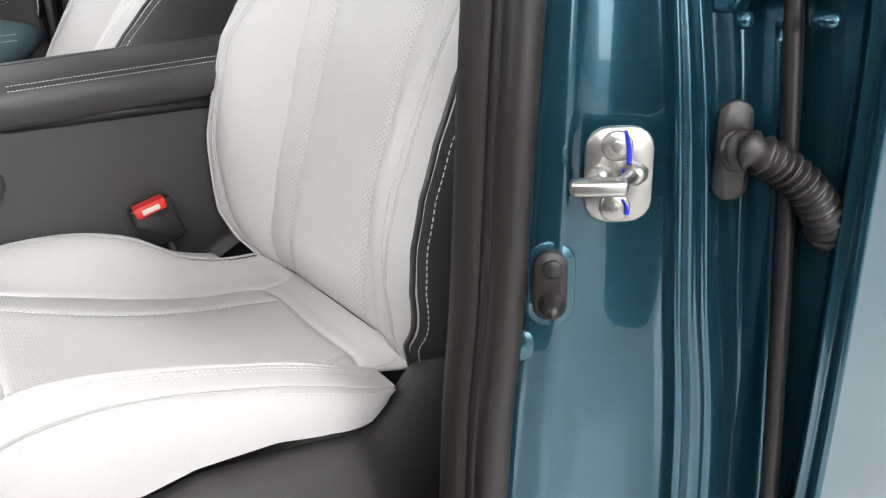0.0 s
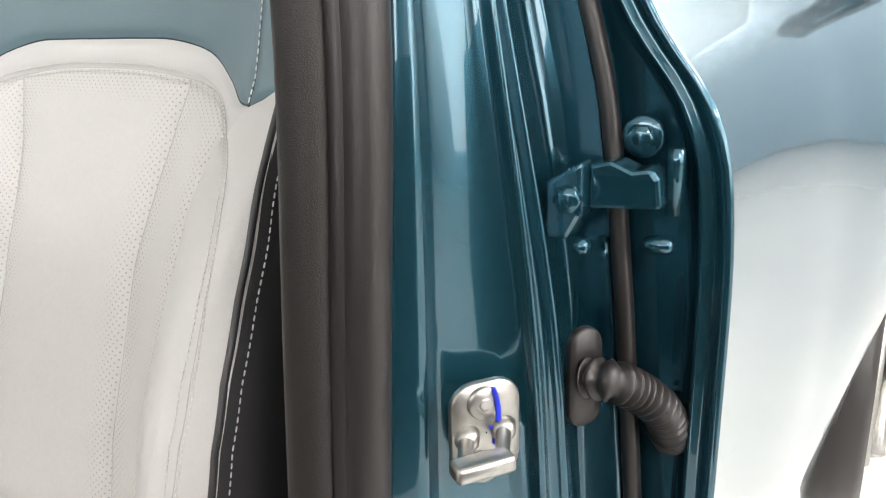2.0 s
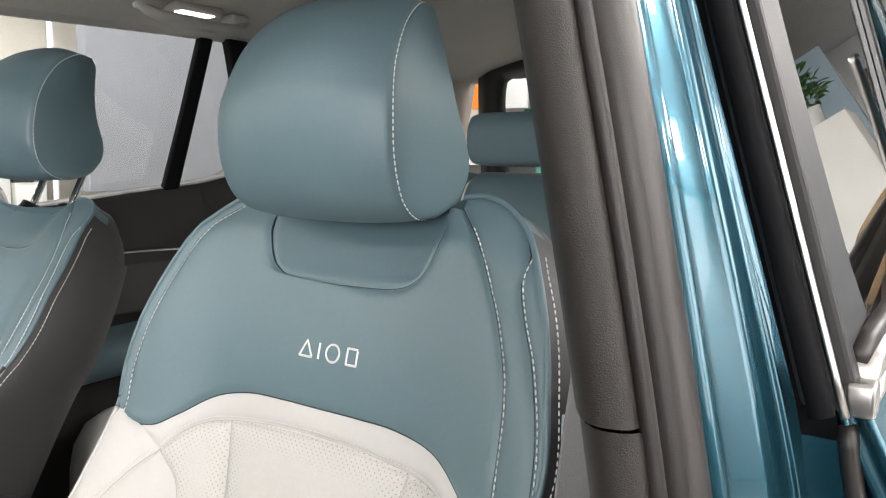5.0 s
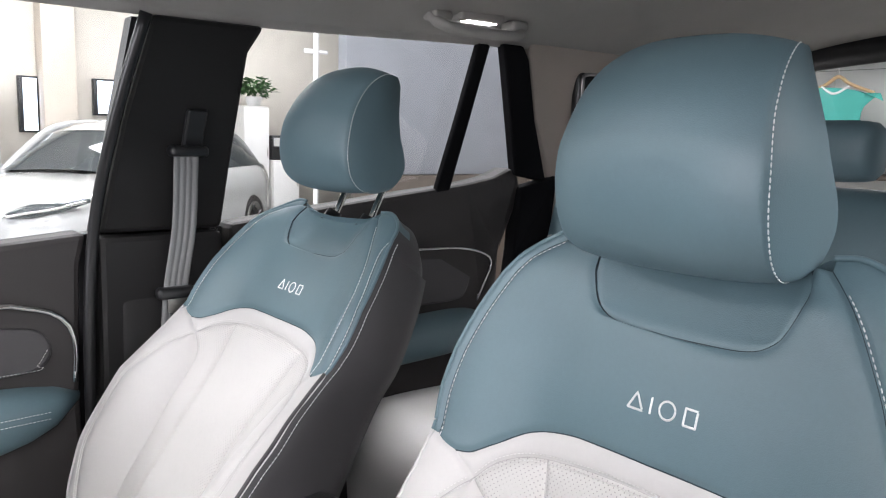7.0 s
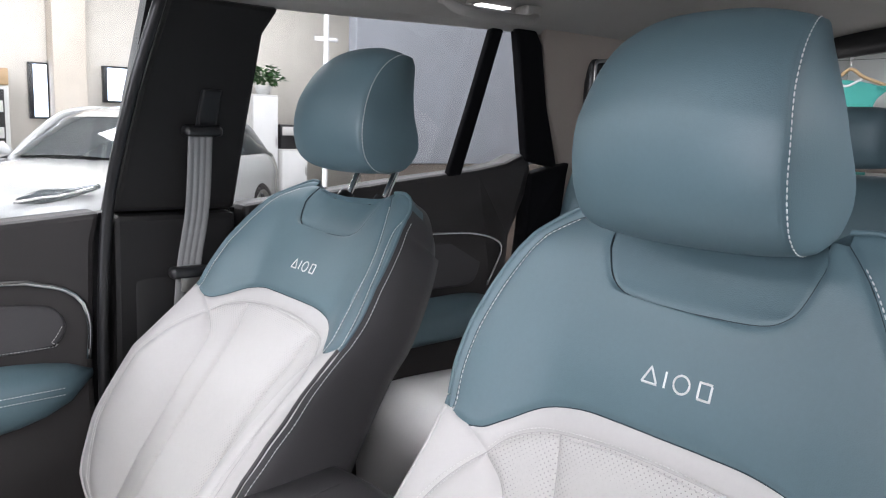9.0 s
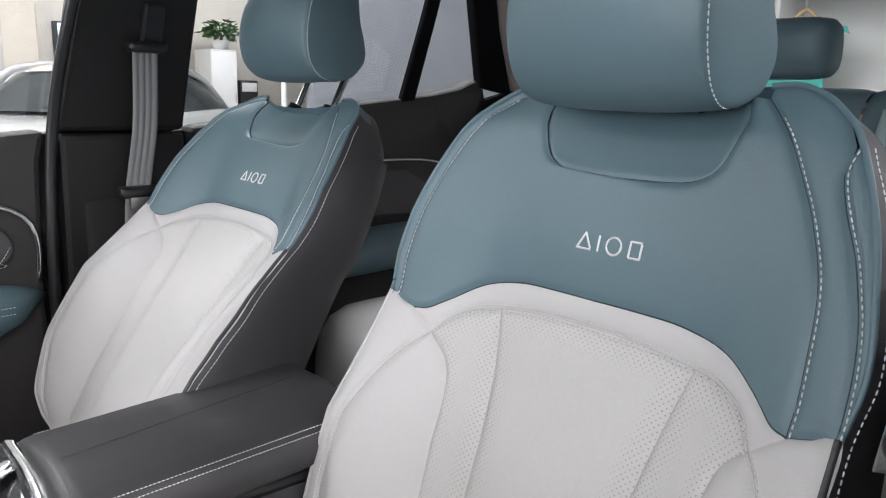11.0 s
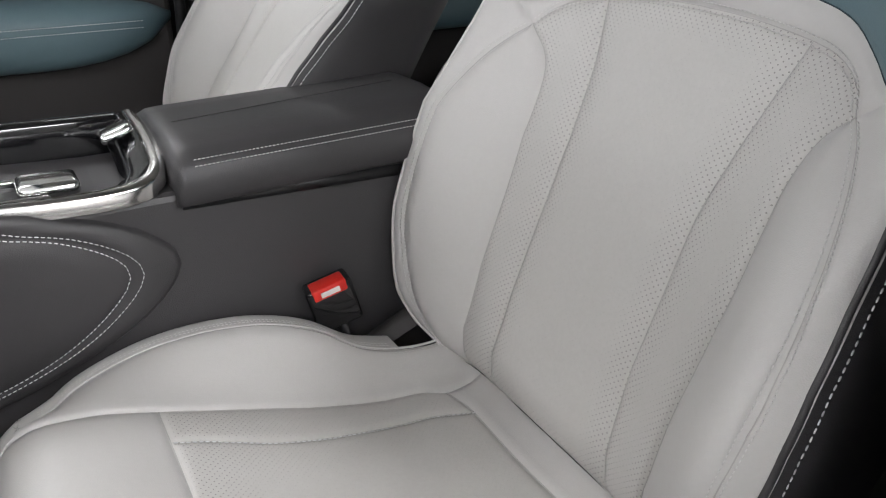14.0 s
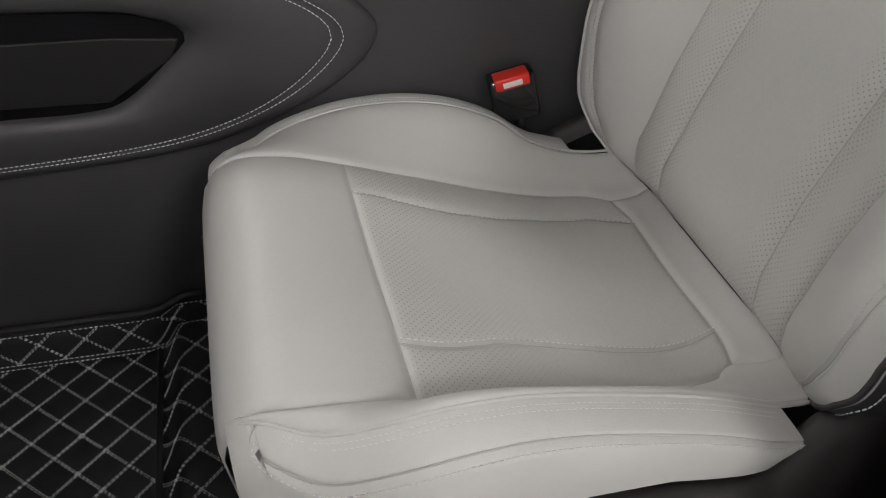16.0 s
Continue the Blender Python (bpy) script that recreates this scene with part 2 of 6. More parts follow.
def loft(name, rings, material, closed=False, smooth=True, caps=False):
    """A skin over sections of equal length."""
    R = np.asarray(rings, dtype=float)
    m, n = R.shape[:2]
    F = [(i * n + j, i * n + (j + 1) % n, (i + 1) * n + (j + 1) % n, (i + 1) * n + j) for i in range(m - 1) for j in range(n if closed else n - 1)]
    if caps:
        F += [tuple(range(n - 1, -1, -1)), tuple(range((m - 1) * n, m * n))]
    return make_mesh(name, R.reshape(-1, 3), F, material, smooth)


def box(name, lo, hi, material, bevel=0.004, seg=2, turn=None):
    """A block with rounded edges between two corners; turn: a matrix about its centre."""
    bm = bmesh.new()
    bmesh.ops.create_cube(bm, size=1)
    lo, hi = Vector(lo), Vector(hi)
    c = (lo + hi) / 2
    d = hi - lo
    for v in bm.verts:
        v.co = Vector((v.co.x * d.x, v.co.y * d.y, v.co.z * d.z))
    bevel = min(bevel, min(d) * 0.45)
    if bevel > 0:
        bmesh.ops.bevel(bm, geom=list(bm.edges), offset=bevel, segments=seg, affect="EDGES", profile=0.5)
    if turn is not None:
        bmesh.ops.transform(bm, matrix=turn, verts=bm.verts)
    bmesh.ops.translate(bm, vec=c, verts=bm.verts)
    me = bpy.data.meshes.new(name)
    bm.to_mesh(me)
    bm.free()
    me.materials.append(material)
    me.polygons.foreach_set("use_smooth", [seg > 1] * len(me.polygons))
    return me


def prism(name, outline, material, axis, d0, d1, bevel=0.0, hole=None):
    """A plate cut to a plane outline and extruded along an axis from d0 to d1."""
    i = "xyz".index(axis)

    def put(p, d):
        q = [p[0], p[1]]
        q.insert(i, d)
        return Vector(q)
    bm = bmesh.new()
    f0 = [bm.verts.new(put(p, d0)) for p in outline]
    f1 = [bm.verts.new(put(p, d1)) for p in outline]
    n = len(outline)
    bm.faces.new(f0)
    bm.faces.new(f1)
    for k in range(n):
        bm.faces.new((f0[k], f0[(k + 1) % n], f1[(k + 1) % n], f1[k]))
    bmesh.ops.recalc_face_normals(bm, faces=bm.faces)
    if bevel:
        es = [e for e in bm.edges if len(e.link_faces) == 2 and e.calc_face_angle() > 0.6]
        bmesh.ops.bevel(bm, geom=es, offset=bevel, segments=2, affect="EDGES", profile=0.5)
    me = bpy.data.meshes.new(name)
    bm.to_mesh(me)
    bm.free()
    me.materials.append(material)
    return me


def disc(name, centre, normal, r, h, material, n=20, dome=0.0):
    """A short round stud or bolt head standing on a surface."""
    nv = Vector(normal).normalized()
    q = nv.to_track_quat("Z", "Y").to_matrix()
    prof = [(r, 0), (r, h * 0.75), (r * 0.9, h), (r * 0.45, h + dome * 0.6), (0.0001, h + dome)]
    rings = []
    for rr, z in prof:
        rings.append([Vector(centre) + q @ Vector((rr * math.cos(2 * math.pi * k / n), rr * math.sin(2 * math.pi * k / n), z)) for k in range(n)])
    return loft(name, rings, material, closed=True)
GREY = mat("grey_leather", (0.56, 0.545, 0.53), 0.46, grain=0.3, grain_size=900, vary=0.03)
GREY_PERF = perforated("grey_perforated_leather", (0.55, 0.535, 0.515), 0.5)
TEAL = mat("teal_leather", (0.106, 0.17, 0.196), 0.47, grain=0.3, grain_size=800, vary=0.05, spec=0.65)
DARK = mat("dark_leather", (0.048, 0.046, 0.048), 0.45, grain=0.4, grain_size=800)
TRIM = mat("dark_trim_plastic", (0.027, 0.024, 0.0235), 0.6, grain=0.5, grain_size=1200)
BLACK = mat("black_plastic", (0.012, 0.012, 0.013), 0.35)
GLOSS_BLACK = mat("gloss_black", (0.008, 0.008, 0.009), 0.08, coat=0.5)
PILLAR_TRIM = mat("black_pillar_trim", (0.011, 0.0105, 0.0105), 0.55, grain=0.5, grain_size=1200, spec=0.3)
POST_PANEL = mat("dark_film_plastic", (0.024, 0.0225, 0.024), 0.5, grain=0.2, grain_size=1500, spec=0.3)
POST_TRIM = mat("brown_black_pillar_trim", (0.014, 0.0115, 0.0105), 0.5, grain=0.4, grain_size=1200, spec=0.35)
BEIGE_TRIM = mat("beige_trim_plastic", (0.40, 0.345, 0.30), 0.6, grain=0.4, grain_size=1200)
RUBBER = mat("rubber", (0.015, 0.012, 0.0115), 0.42, grain=0.15, grain_size=1500)
PAINT = mat("teal_car_paint", (0.0125, 0.073, 0.105), 0.24, metal=0.68, coat=1.0, vary=0.03)
CHROME = mat("chrome", (0.75, 0.75, 0.75), 0.1, metal=1.0)
BRIGHT = mat("bright_metal", (0.62, 0.61, 0.6), 0.16, metal=1.0)
SATIN = mat("satin_metal", (0.40, 0.39, 0.38), 0.3, metal=1.0)
# dull black for rubber strips, and for the shade painted in the console opening
RUBBER_AND_SHADE = mat("black_rubber_and_shade", (0.006, 0.006, 0.007), 0.95, spec=0.1)
STEEL = mat("zinc_steel", (0.42, 0.41, 0.385), 0.34, metal=1.0, vary=0.12, vary_size=60)
THREAD = mat("white_thread", (0.75, 0.76, 0.76), 0.7)
THREAD_GREY = mat("grey_thread", (0.66, 0.65, 0.63), 0.7)
SEAM = mat("seam_grey", (0.44, 0.43, 0.415), 0.8)
SEAM_TEAL = mat("seam_teal", (0.03, 0.048, 0.058), 0.8)
SILVER = mat("silver_embroidery", (0.78, 0.78, 0.77), 0.35, metal=0.5)
RED = mat("red_plastic", (0.75, 0.03, 0.02), 0.3)
CLEAR_WHITE = mat("white_print", (0.8, 0.75, 0.72), 0.4)
LINER = mat("headliner_cloth", (0.42, 0.405, 0.38), 0.9, grain=0.6, grain_size=1500)
WEBBING = mat("grey_webbing", (0.21, 0.21, 0.21), 0.7, grain=0.8, grain_size=900)
BLUE_INK = mat("blue_ink", (0.02, 0.04, 0.6), 0.4)
GLASS = glass("window_glass", (0.93, 0.95, 0.95))
GLASS_DARK = glass("tinted_glass", (0.7, 0.73, 0.73))
GLASS_PRIVACY = glass("privacy_glass", (0.2, 0.21, 0.21))
WHITE_PAINT = mat("white_car_paint", (0.5, 0.5, 0.495), 0.25, coat=0.8, vary=0.02)
WALL = mat("white_wall", (0.72, 0.71, 0.7), 0.8)
TILE = mat("pale_floor_tile", (0.46, 0.455, 0.44), 0.1, vary=0.05, vary_size=2.0)
MATT = mat("quilted_mat_leather", (0.0125, 0.0125, 0.0135), 0.55, grain=0.4, grain_size=700)
CARPET = mat("carpet", (0.02, 0.02, 0.02), 0.95, grain=1.0, grain_size=500)

PALE_TAG = mat("pale_blue_cloth", (0.42, 0.52, 0.58), 0.8, grain=1.0, grain_size=900)

# the front seat ----------------------------------------------------------------
LEAN = np.array([0.2738, 0.0, 0.9618])
FACE = np.array([-0.9618, 0.0, 0.2738])
BACK0 = np.array([0.0, 0.0, 1.15])


def smooth(a, b, x):
    t = np.clip((x - a) / (b - a), 0, 1)
    return t * t * (3 - 2 * t)


def back_depth(u, v):
    """How far the padding stands out: a flat middle and bolsters; the one beside the door is fuller."""
    far = np.interp(v, (-0.52, -0.46, -0.38, -0.25, -0.16, -0.09, 0.0, 0.1, 0.18), (0.028, 0.04, 0.056, 0.064, 0.052, 0.038, 0.03, 0.016, -0.012))
    door = np.interp(v, (-0.52, -0.47, -0.43, -0.39, -0.348, -0.304, -0.264, -0.225, -0.16, -0.09, 0.0, 0.1, 0.18), (0.03, 0.052, 0.072, 0.083, 0.088, 0.084, 0.075, 0.066, 0.052, 0.038, 0.03, 0.016, -0.012))
    base = np.interp(v, (-0.54, -0.515, -0.485, -0.4, -0.25, -0.15, -0.09, 0.0, 0.12, 0.19), (-0.02, 0.004, 0.016, 0.02, 0.013, -0.001, -0.005, 0.0, 0.0, -0.02))
    fuller = smooth(-0.14, -0.22, v)
    a = np.abs(u)
    rise = far * smooth(0.12, 0.262, a)
    near = door * smooth(0.12 - 0.015 * fuller, 0.262, a) - 0.016 * fuller * smooth(0.252, 0.282, a)
    return np.where(u < 0, near, rise) + base


def back_place(flat, lift):
    u, v = flat[..., 0], flat[..., 1]
    w = back_depth(u, v) + lift
    return BACK0 + np.stack([0 * u, u, 0 * u], -1) + v[..., None] * LEAN + w[..., None] * FACE


def back_line(pts, lift=0.0, n=160):
    c = spline(pts, n)
    return back_place(c, lift)


def flip(pts):
    return [(-u, v) for u, v in pts]


# half outlines of the backrest, (across, up)
IN_LINE = [(0.098, -0.535), (0.097, -0.5), (0.092, -0.42), (0.091, -0.33), (0.091, -0.25), (0.096, -0.2), (0.104, -0.15), (0.119, -0.087)]
OUT_DOOR = [(0.152, -0.535), (0.153, -0.5), (0.158, -0.454), (0.163, -0.415), (0.168, -0.377), (0.173, -0.34), (0.173, -0.27), (0.168, -0.232), (0.163, -0.19), (0.17, -0.155), (0.192, -0.133)]
OUT_LINE = [(0.152, -0.535), (0.152, -0.5), (0.149, -0.45), (0.149, -0.36), (0.151, -0.27), (0.16, -0.175), (0.192, -0.133)]
SEAM_LOW = [(0.19, -0.533), (0.216, -0.502), (0.238, -0.46), (0.252, -0.41), (0.259, -0.348), (0.258, -0.304), (0.253, -0.264), (0.243, -0.225), (0.227, -0.184), (0.208, -0.152), (0.192, -0.133)]
SEAM_TOP = [(0.192, -0.133), (0.176, -0.111), (0.15, -0.095), (0.12, -0.087)]
ARCH = [(0.12, -0.087), (0.06, -0.08), (0.0, -0.078)]
EDGE_LOW = [(0.2, -0.536), (0.232, -0.516), (0.258, -0.488), (0.274, -0.45), (0.283, -0.36), (0.279, -0.29), (0.271, -0.22), (0.265, -0.16), (0.262, -0.1)]
EDGE_TOP = [(0.262, -0.1), (0.268, -0.05), (0.259, 0.01), (0.243, 0.065), (0.217, 0.12), (0.185, 0.153), (0.152, 0.169), (0.125, 0.168)]
YOKE_LOW = [(0.222, -0.112), (0.205, -0.108), (0.184, -0.092), (0.146, -0.066), (0.099, -0.054), (0.05, -0.052), (0.0, -0.052)]
WING_IN = [(0.221, -0.112), (0.22, -0.06), (0.215, 0.0), (0.197, 0.048), (0.178, 0.084), (0.158, 0.118), (0.14, 0.14), (0.125, 0.156)]
WING_OUT = [(0.257, -0.101), (0.256, -0.053), (0.25, -0.013), (0.237, 0.027), (0.221, 0.06), (0.21, 0.091), (0.213, 0.113)]
WING_FAR = [(0.25, -0.104), (0.254, -0.05), (0.245, 0.01), (0.229, 0.065), (0.203, 0.117), (0.168, 0.146), (0.125, 0.156)]
POCKET = [(0.108, 0.156), (0.114, 0.134), (0.106, 0.103), (0.094, 0.084), (0.068, 0.073), (0.0, 0.07)]


def door_side(pts):
    """A line of the half beside the door."""
    return flip(OUT_DOOR if pts is OUT_LINE else pts)


def full(half):
    """A curve that ends on the middle line, carried on to its mirror image."""
    return half + flip(half)[::-1][1:]


def perf_back(flat, d):
    return 1.0 - smooth(0.012, 0.036, d) * 0.8


def front_seat(name, label):
    seat = thing(name, (-0.3, 0, 0.38), label, "car seat", "front seats")
    shell = make_mesh("backrest", back_shell_verts()[0], back_shell_verts()[1], DARK)
    shell.materials.append(TEAL)
    for f in shell.polygons:
        q = np.array(f.center) - BACK0
        if q @ LEAN > 0.1 and (q @ FACE > -0.03 and abs(q[1]) < 0.2 or abs(q[1]) < 0.15):
            f.material_index = 1
    back = part("backrest", shell, seat, "dark leather side and rear shell")
    # grey lower panels
    centre = coons([(0.098, -0.535), (-0.098, -0.535)], full(ARCH), IN_LINE, flip(IN_LINE))
    part("centre_panel", panel("centre_panel", centre, back_place, GREY_PERF, puff=0.005, groove=0.0024, perf=perf_back), back, "perforated grey leather panel")
    for sgn in (1, -1):
        m = (lambda c: c) if sgn > 0 else door_side
        strip = coons(m([OUT_LINE[0], IN_LINE[0]]), m(SEAM_TOP), m(OUT_LINE), m(IN_LINE))
        part("inner_strip", panel("inner_strip", strip, back_place, GREY_PERF, puff=0.009, groove=0.0024, perf=perf_back), back)
        bol = coons(m([SEAM_LOW[0], OUT_LINE[0]]), m([SEAM_LOW[-1], OUT_LINE[-1]]), m(SEAM_LOW), m(OUT_LINE))
        part("side_bolster", panel("side_bolster", bol, back_place, GREY, puff=0.011), back)
        side = coons(m([EDGE_LOW[0], SEAM_LOW[0]]), m([(0.222, -0.112), (0.192, -0.133)]), m(EDGE_LOW + [(0.24, -0.107), (0.222, -0.112)]), m(SEAM_LOW))
        part("bolster_border", panel("bolster_border", side, back_place, GREY, puff=0.003), back)
        arch = coons(m([(0.222, -0.112), (0.192, -0.133)]), m([(0.0, -0.052), (0.0, -0.078)]), m(YOKE_LOW), m(SEAM_TOP + ARCH[1:]))
        part("arch_border", panel("arch_border", arch, back_place, GREY, sides="blr", puff=0.002), back)
        if sgn > 0:
            outer = coons([EDGE_TOP[0], WING_FAR[0]], [EDGE_TOP[-1], WING_FAR[-1]], EDGE_TOP, WING_FAR)
            part("shoulder_edge", panel("shoulder_edge", outer, back_place, TEAL, puff=0.002), back, "teal leather edge panel")
        wing = coons(m([WING_OUT[0], WING_IN[0]]), m([EDGE_TOP[-1], WING_IN[-1]]), m(WING_OUT + EDGE_TOP[5:]), m(WING_IN))
        if sgn < 0:
            part("shoulder_panel", panel("shoulder_panel", wing, back_place, TEAL, puff=0.004), back, "teal leather shoulder panel")
        outer = coons(m([EDGE_TOP[0], WING_OUT[0]]), m([EDGE_TOP[4], WING_OUT[-1]]), m(EDGE_TOP[:5]), m(WING_OUT))
        if sgn < 0:
            part("shoulder_edge", panel("shoulder_edge", outer, back_place, TEAL, puff=0.003), back, "teal leather edge panel")
        part("piping", tube("piping", back_line(m([(u - 0.003, v) for u, v in EDGE_LOW]), -0.0005), 0.0028, GREY if sgn > 0 else DARK, 8), back, "grey piping along the edge")
        part("piping", tube("piping", back_line(m([(u - 0.002, v) for u, v in EDGE_TOP]), -0.001), 0.0028, TEAL, 8), back, "teal piping along the edge")
    yoke = coons([WING_FAR[0]] + full(YOKE_LOW), full([WING_IN[-1]] + POCKET), WING_FAR, flip(WING_IN))
    part("yoke_panel", panel("yoke_panel", yoke, back_place, TEAL, puff=0.004, groove=0.0024), back, "teal leather upper panel")
    pocket = coons(full(POCKET[3:]), [(0.108, 0.156), (0.0, 0.146), (-0.108, 0.156)], POCKET[3::-1], flip(POCKET[3::-1]))

    def sunk(flat, lift):
        d = edge_distance(flat, "blr")
        return back_place(flat, lift - 0.017 * smooth(-0.015, 0.05, d))
    part("neck_panel", panel("neck_panel", pocket, sunk, TEAL, sides="blr", groove=0.002, puff=0.0), back, "recessed teal leather panel below the headrest")
    # thread
    rows, grey_rows = [], []
    rows.append(back_line(flip([(u + 0.0045, v) for u, v in WING_IN[:-1]]), 0.002, 220))
    rows.append(back_line(flip([(u + 0.0045, v) for u, v in WING_OUT]), 0.002, 200))
    rows.append(back_line([(u - 0.005, v) for u, v in WING_FAR[:-1]], 0.0012, 220))
    for m in (lambda c: c, door_side):
        grey_rows.append(back_line(m([(u + 0.004, v) for u, v in SEAM_LOW]), 0.0008, 200))
        grey_rows.append(back_line(m([(u - 0.004, v) for u, v in SEAM_LOW]), 0.0008, 200))
        for dv in (0.004, -0.004):
            grey_rows.append(back_line(m([(u, v + dv) for u, v in SEAM_TOP + ARCH[1:]]), 0.0008, 200))
        rows.append(edge_stitch(m))
    for m in (lambda c: c, door_side):
        for ln, deep, wide in ((IN_LINE, -0.0022, 0.0005), (OUT_LINE, -0.0024, 0.0006), (SEAM_LOW, -0.0029, 0.0008), (SEAM_TOP + ARCH[1:], -0.0029, 0.0008)):
            part("seam", tube("seam", back_line(m(ln), deep, 90), wide, SEAM, 6), back)
        for ln, wide in ((YOKE_LOW, 0.0012), (POCKET, 0.0008)):
            part("seam", tube("seam", back_line(m(ln), -0.003, 90), wide, SEAM_TEAL, 6), back)
    for ln in (flip(WING_IN), flip(WING_OUT), WING_FAR):
        part("seam", tube("seam", back_line(ln, -0.003, 90), 0.0009, SEAM_TEAL, 6), back)
    tagged(part("stitching", stitch_mesh("stitching", rows, THREAD, 0.0062, 0.0043, 0.00072), back, "white thread"), kind="stuff")
    tagged(part("seam_thread", stitch_mesh("seam_thread", grey_rows, THREAD_GREY, 0.0046, 0.003, 0.0006), back, "pale grey double seam"), kind="stuff")
    # the embroidered mark: four plain outlined shapes of its size
    for name, pts, shut in EMBLEM:
        part(name, tube(name, back_place((spline(pts, 48) if name == "emblem_ring" else dense(pts)) + [0, 0.0035], 0.0036), 0.0012, SILVER, 8, closed=shut), back, "silver embroidered outline")
    headrest(seat)
    cushion(seat)
    return seat


def edge_stitch(m):
    c = spline(m(EDGE_LOW + EDGE_TOP[1:5]), 260)
    p = back_place(c, -0.009)
    p[:, 1] += np.sign(c[:, 0]) * 0.0042
    return p


def dense(pts, step=0.0012):
    """Straight runs between corners, sampled closely."""
    out = []
    for a, b in zip(pts[:-1], pts[1:]):
        n = max(2, int(math.dist(a, b) / step))
        out += [(a[0] + (b[0] - a[0]) * k / n, a[1] + (b[1] - a[1]) * k / n) for k in range(n)]
    return np.array(out + [pts[-1]])


EMBLEM = (("emblem_triangle", [(0.030, -0.0075), (0.0218, 0.0085), (0.0128, -0.0075), (0.030, -0.0075)], False),
          ("emblem_bar", [(0.0045, -0.008), (0.0045, 0.008)], False),
          ("emblem_ring", [(-0.0135 + 0.0085 * math.cos(k * math.pi / 8), 0.0085 * math.sin(k * math.pi / 8)) for k in range(16)], True),
          ("emblem_square", [(-0.032, -0.0078), (-0.032, 0.0078), (-0.0445, 0.0078), (-0.0445, -0.0078), (-0.032, -0.0078)], False))


def back_shell_verts():
    """Side walls from the front edge backwards, and the rear."""
    half = spline([(0.0, -0.538), (0.12, -0.538)] + EDGE_LOW + EDGE_TOP[1:] + [(0.112, 0.159), (0.09, 0.151), (0.0, 0.145)], 140)
    loop = np.vstack([half, (half * [-1, 1])[::-1][1:-1]])
    base = back_place(loop, 0.0)
    sgn = loop[:, 0] / 0.27
    V, n = [], len(loop)
    rings = []
    for back_by, out in ((-0.002, 0.0), (-0.01, 0.003), (-0.026, 0.006), (-0.051, 0.005), (-0.078, -0.008), (-0.094, -0.035)):
        p = base + FACE * back_by if back_by > -0.04 else BACK0 + np.outer(loop[:, 1], LEAN) + np.stack([0 * sgn, loop[:, 0], 0 * sgn], 1) + FACE * back_by
        p = p.copy()
        p[:, 1] += out * sgn
        p += np.outer(np.where(loop[:, 1] > 0.1, -out * 0.8 if back_by > -0.07 else -0.02, 0.0), LEAN)
        rings.append(p)
    V = np.vstack(rings)
    F = [(i * n + j, i * n + (j + 1) % n, (i + 1) * n + (j + 1) % n, (i + 1) * n + j) for i in range(5) for j in range(n)]
    F.append(tuple(range(5 * n, 6 * n)))
    return V, F


# half outlines of the headrest, (forward, up, across): the side seam, and the corner to its back
HEAD_SEAM = spline([(0.0, 0.143, 0.1), (0.032, 0.135, 0.104), (0.06, 0.1425, 0.107), (0.079, 0.162, 0.1085), (0.0905, 0.184, 0.109), (0.097, 0.205, 0.109), (0.1005, 0.225, 0.1075), (0.1005, 0.24, 0.105), (0.099, 0.258, 0.102), (0.095, 0.277, 0.0995), (0.088, 0.296, 0.0965), (0.075, 0.316, 0.0925), (0.057, 0.332, 0.087), (0.035, 0.338, 0.08)], 72)
HEAD_BACK = spline([(0.0, 0.143, 0.1), (-0.018, 0.16, 0.11), (-0.027, 0.186, 0.113), (-0.025, 0.205, 0.1135), (-0.016, 0.22, 0.1135), (-0.004, 0.235, 0.1125), (0.006, 0.249, 0.111), (0.013, 0.264, 0.1085), (0.018, 0.28, 0.104), (0.021, 0.297, 0.098), (0.023, 0.314, 0.0915), (0.026, 0.33, 0.085), (0.035, 0.338, 0.08)], 72)


def head_at(p):
    """World places of (forward, up, across) points."""
    return BACK0 + p[..., :1] * FACE + p[..., 1:2] * LEAN + p[..., 2:3] * np.array([0.0, 1.0, 0.0])


def head_sheet(name, line, bulge, power, deep):
    """A padded sheet stretched across from one side line to its mirror image."""
    d = np.gradient(line[:, :2], axis=0)
    n = np.stack([d[:, 1], -d[:, 0]], 1) / (np.linalg.norm(d, axis=1)[:, None] + 1e-9)
    g = np.linspace(0, 1, len(line))
    ends = np.clip(np.minimum(g, 1 - g) / 0.1, 0, 1) ** 0.7
    rows = []
    for k in (-1, -0.995, -0.985, -0.965, -0.93, -0.88, -0.8, -0.7, -0.55, -0.4, -0.2, 0, 0.2, 0.4, 0.55, 0.7, 0.8, 0.88, 0.93, 0.965, 0.985, 0.995, 1):
        lift = bulge * (1 - abs(k) ** power) * ends + deep * (1 - math.exp(-(1 - abs(k)) / 0.012)) - deep
        rows.append(head_at(np.column_stack([line[:, 0] + n[:, 0] * lift, line[:, 1] + n[:, 1] * lift * np.where(n[:, 1] < 0, 0.3, 0.6), line[:, 2] * k])))
    return loft(name, rows, TEAL)


def head_cap(name, sgn):
    """The side between the seam and the back corner, slightly full."""
    rows = []
    for k in (0, 0.02, 0.05, 0.1, 0.2, 0.35, 0.5, 0.65, 0.8, 0.9, 0.96, 1):
        p = HEAD_SEAM + (HEAD_BACK - HEAD_SEAM) * k
        p = p.copy()
        p[:, 2] += 0.005 * math.sin(math.pi * k ** 0.8) - 0.0022 * math.exp(-k / 0.02)
        p[:, 2] *= sgn
        rows.append(head_at(p))
    return loft(name, rows, TEAL)


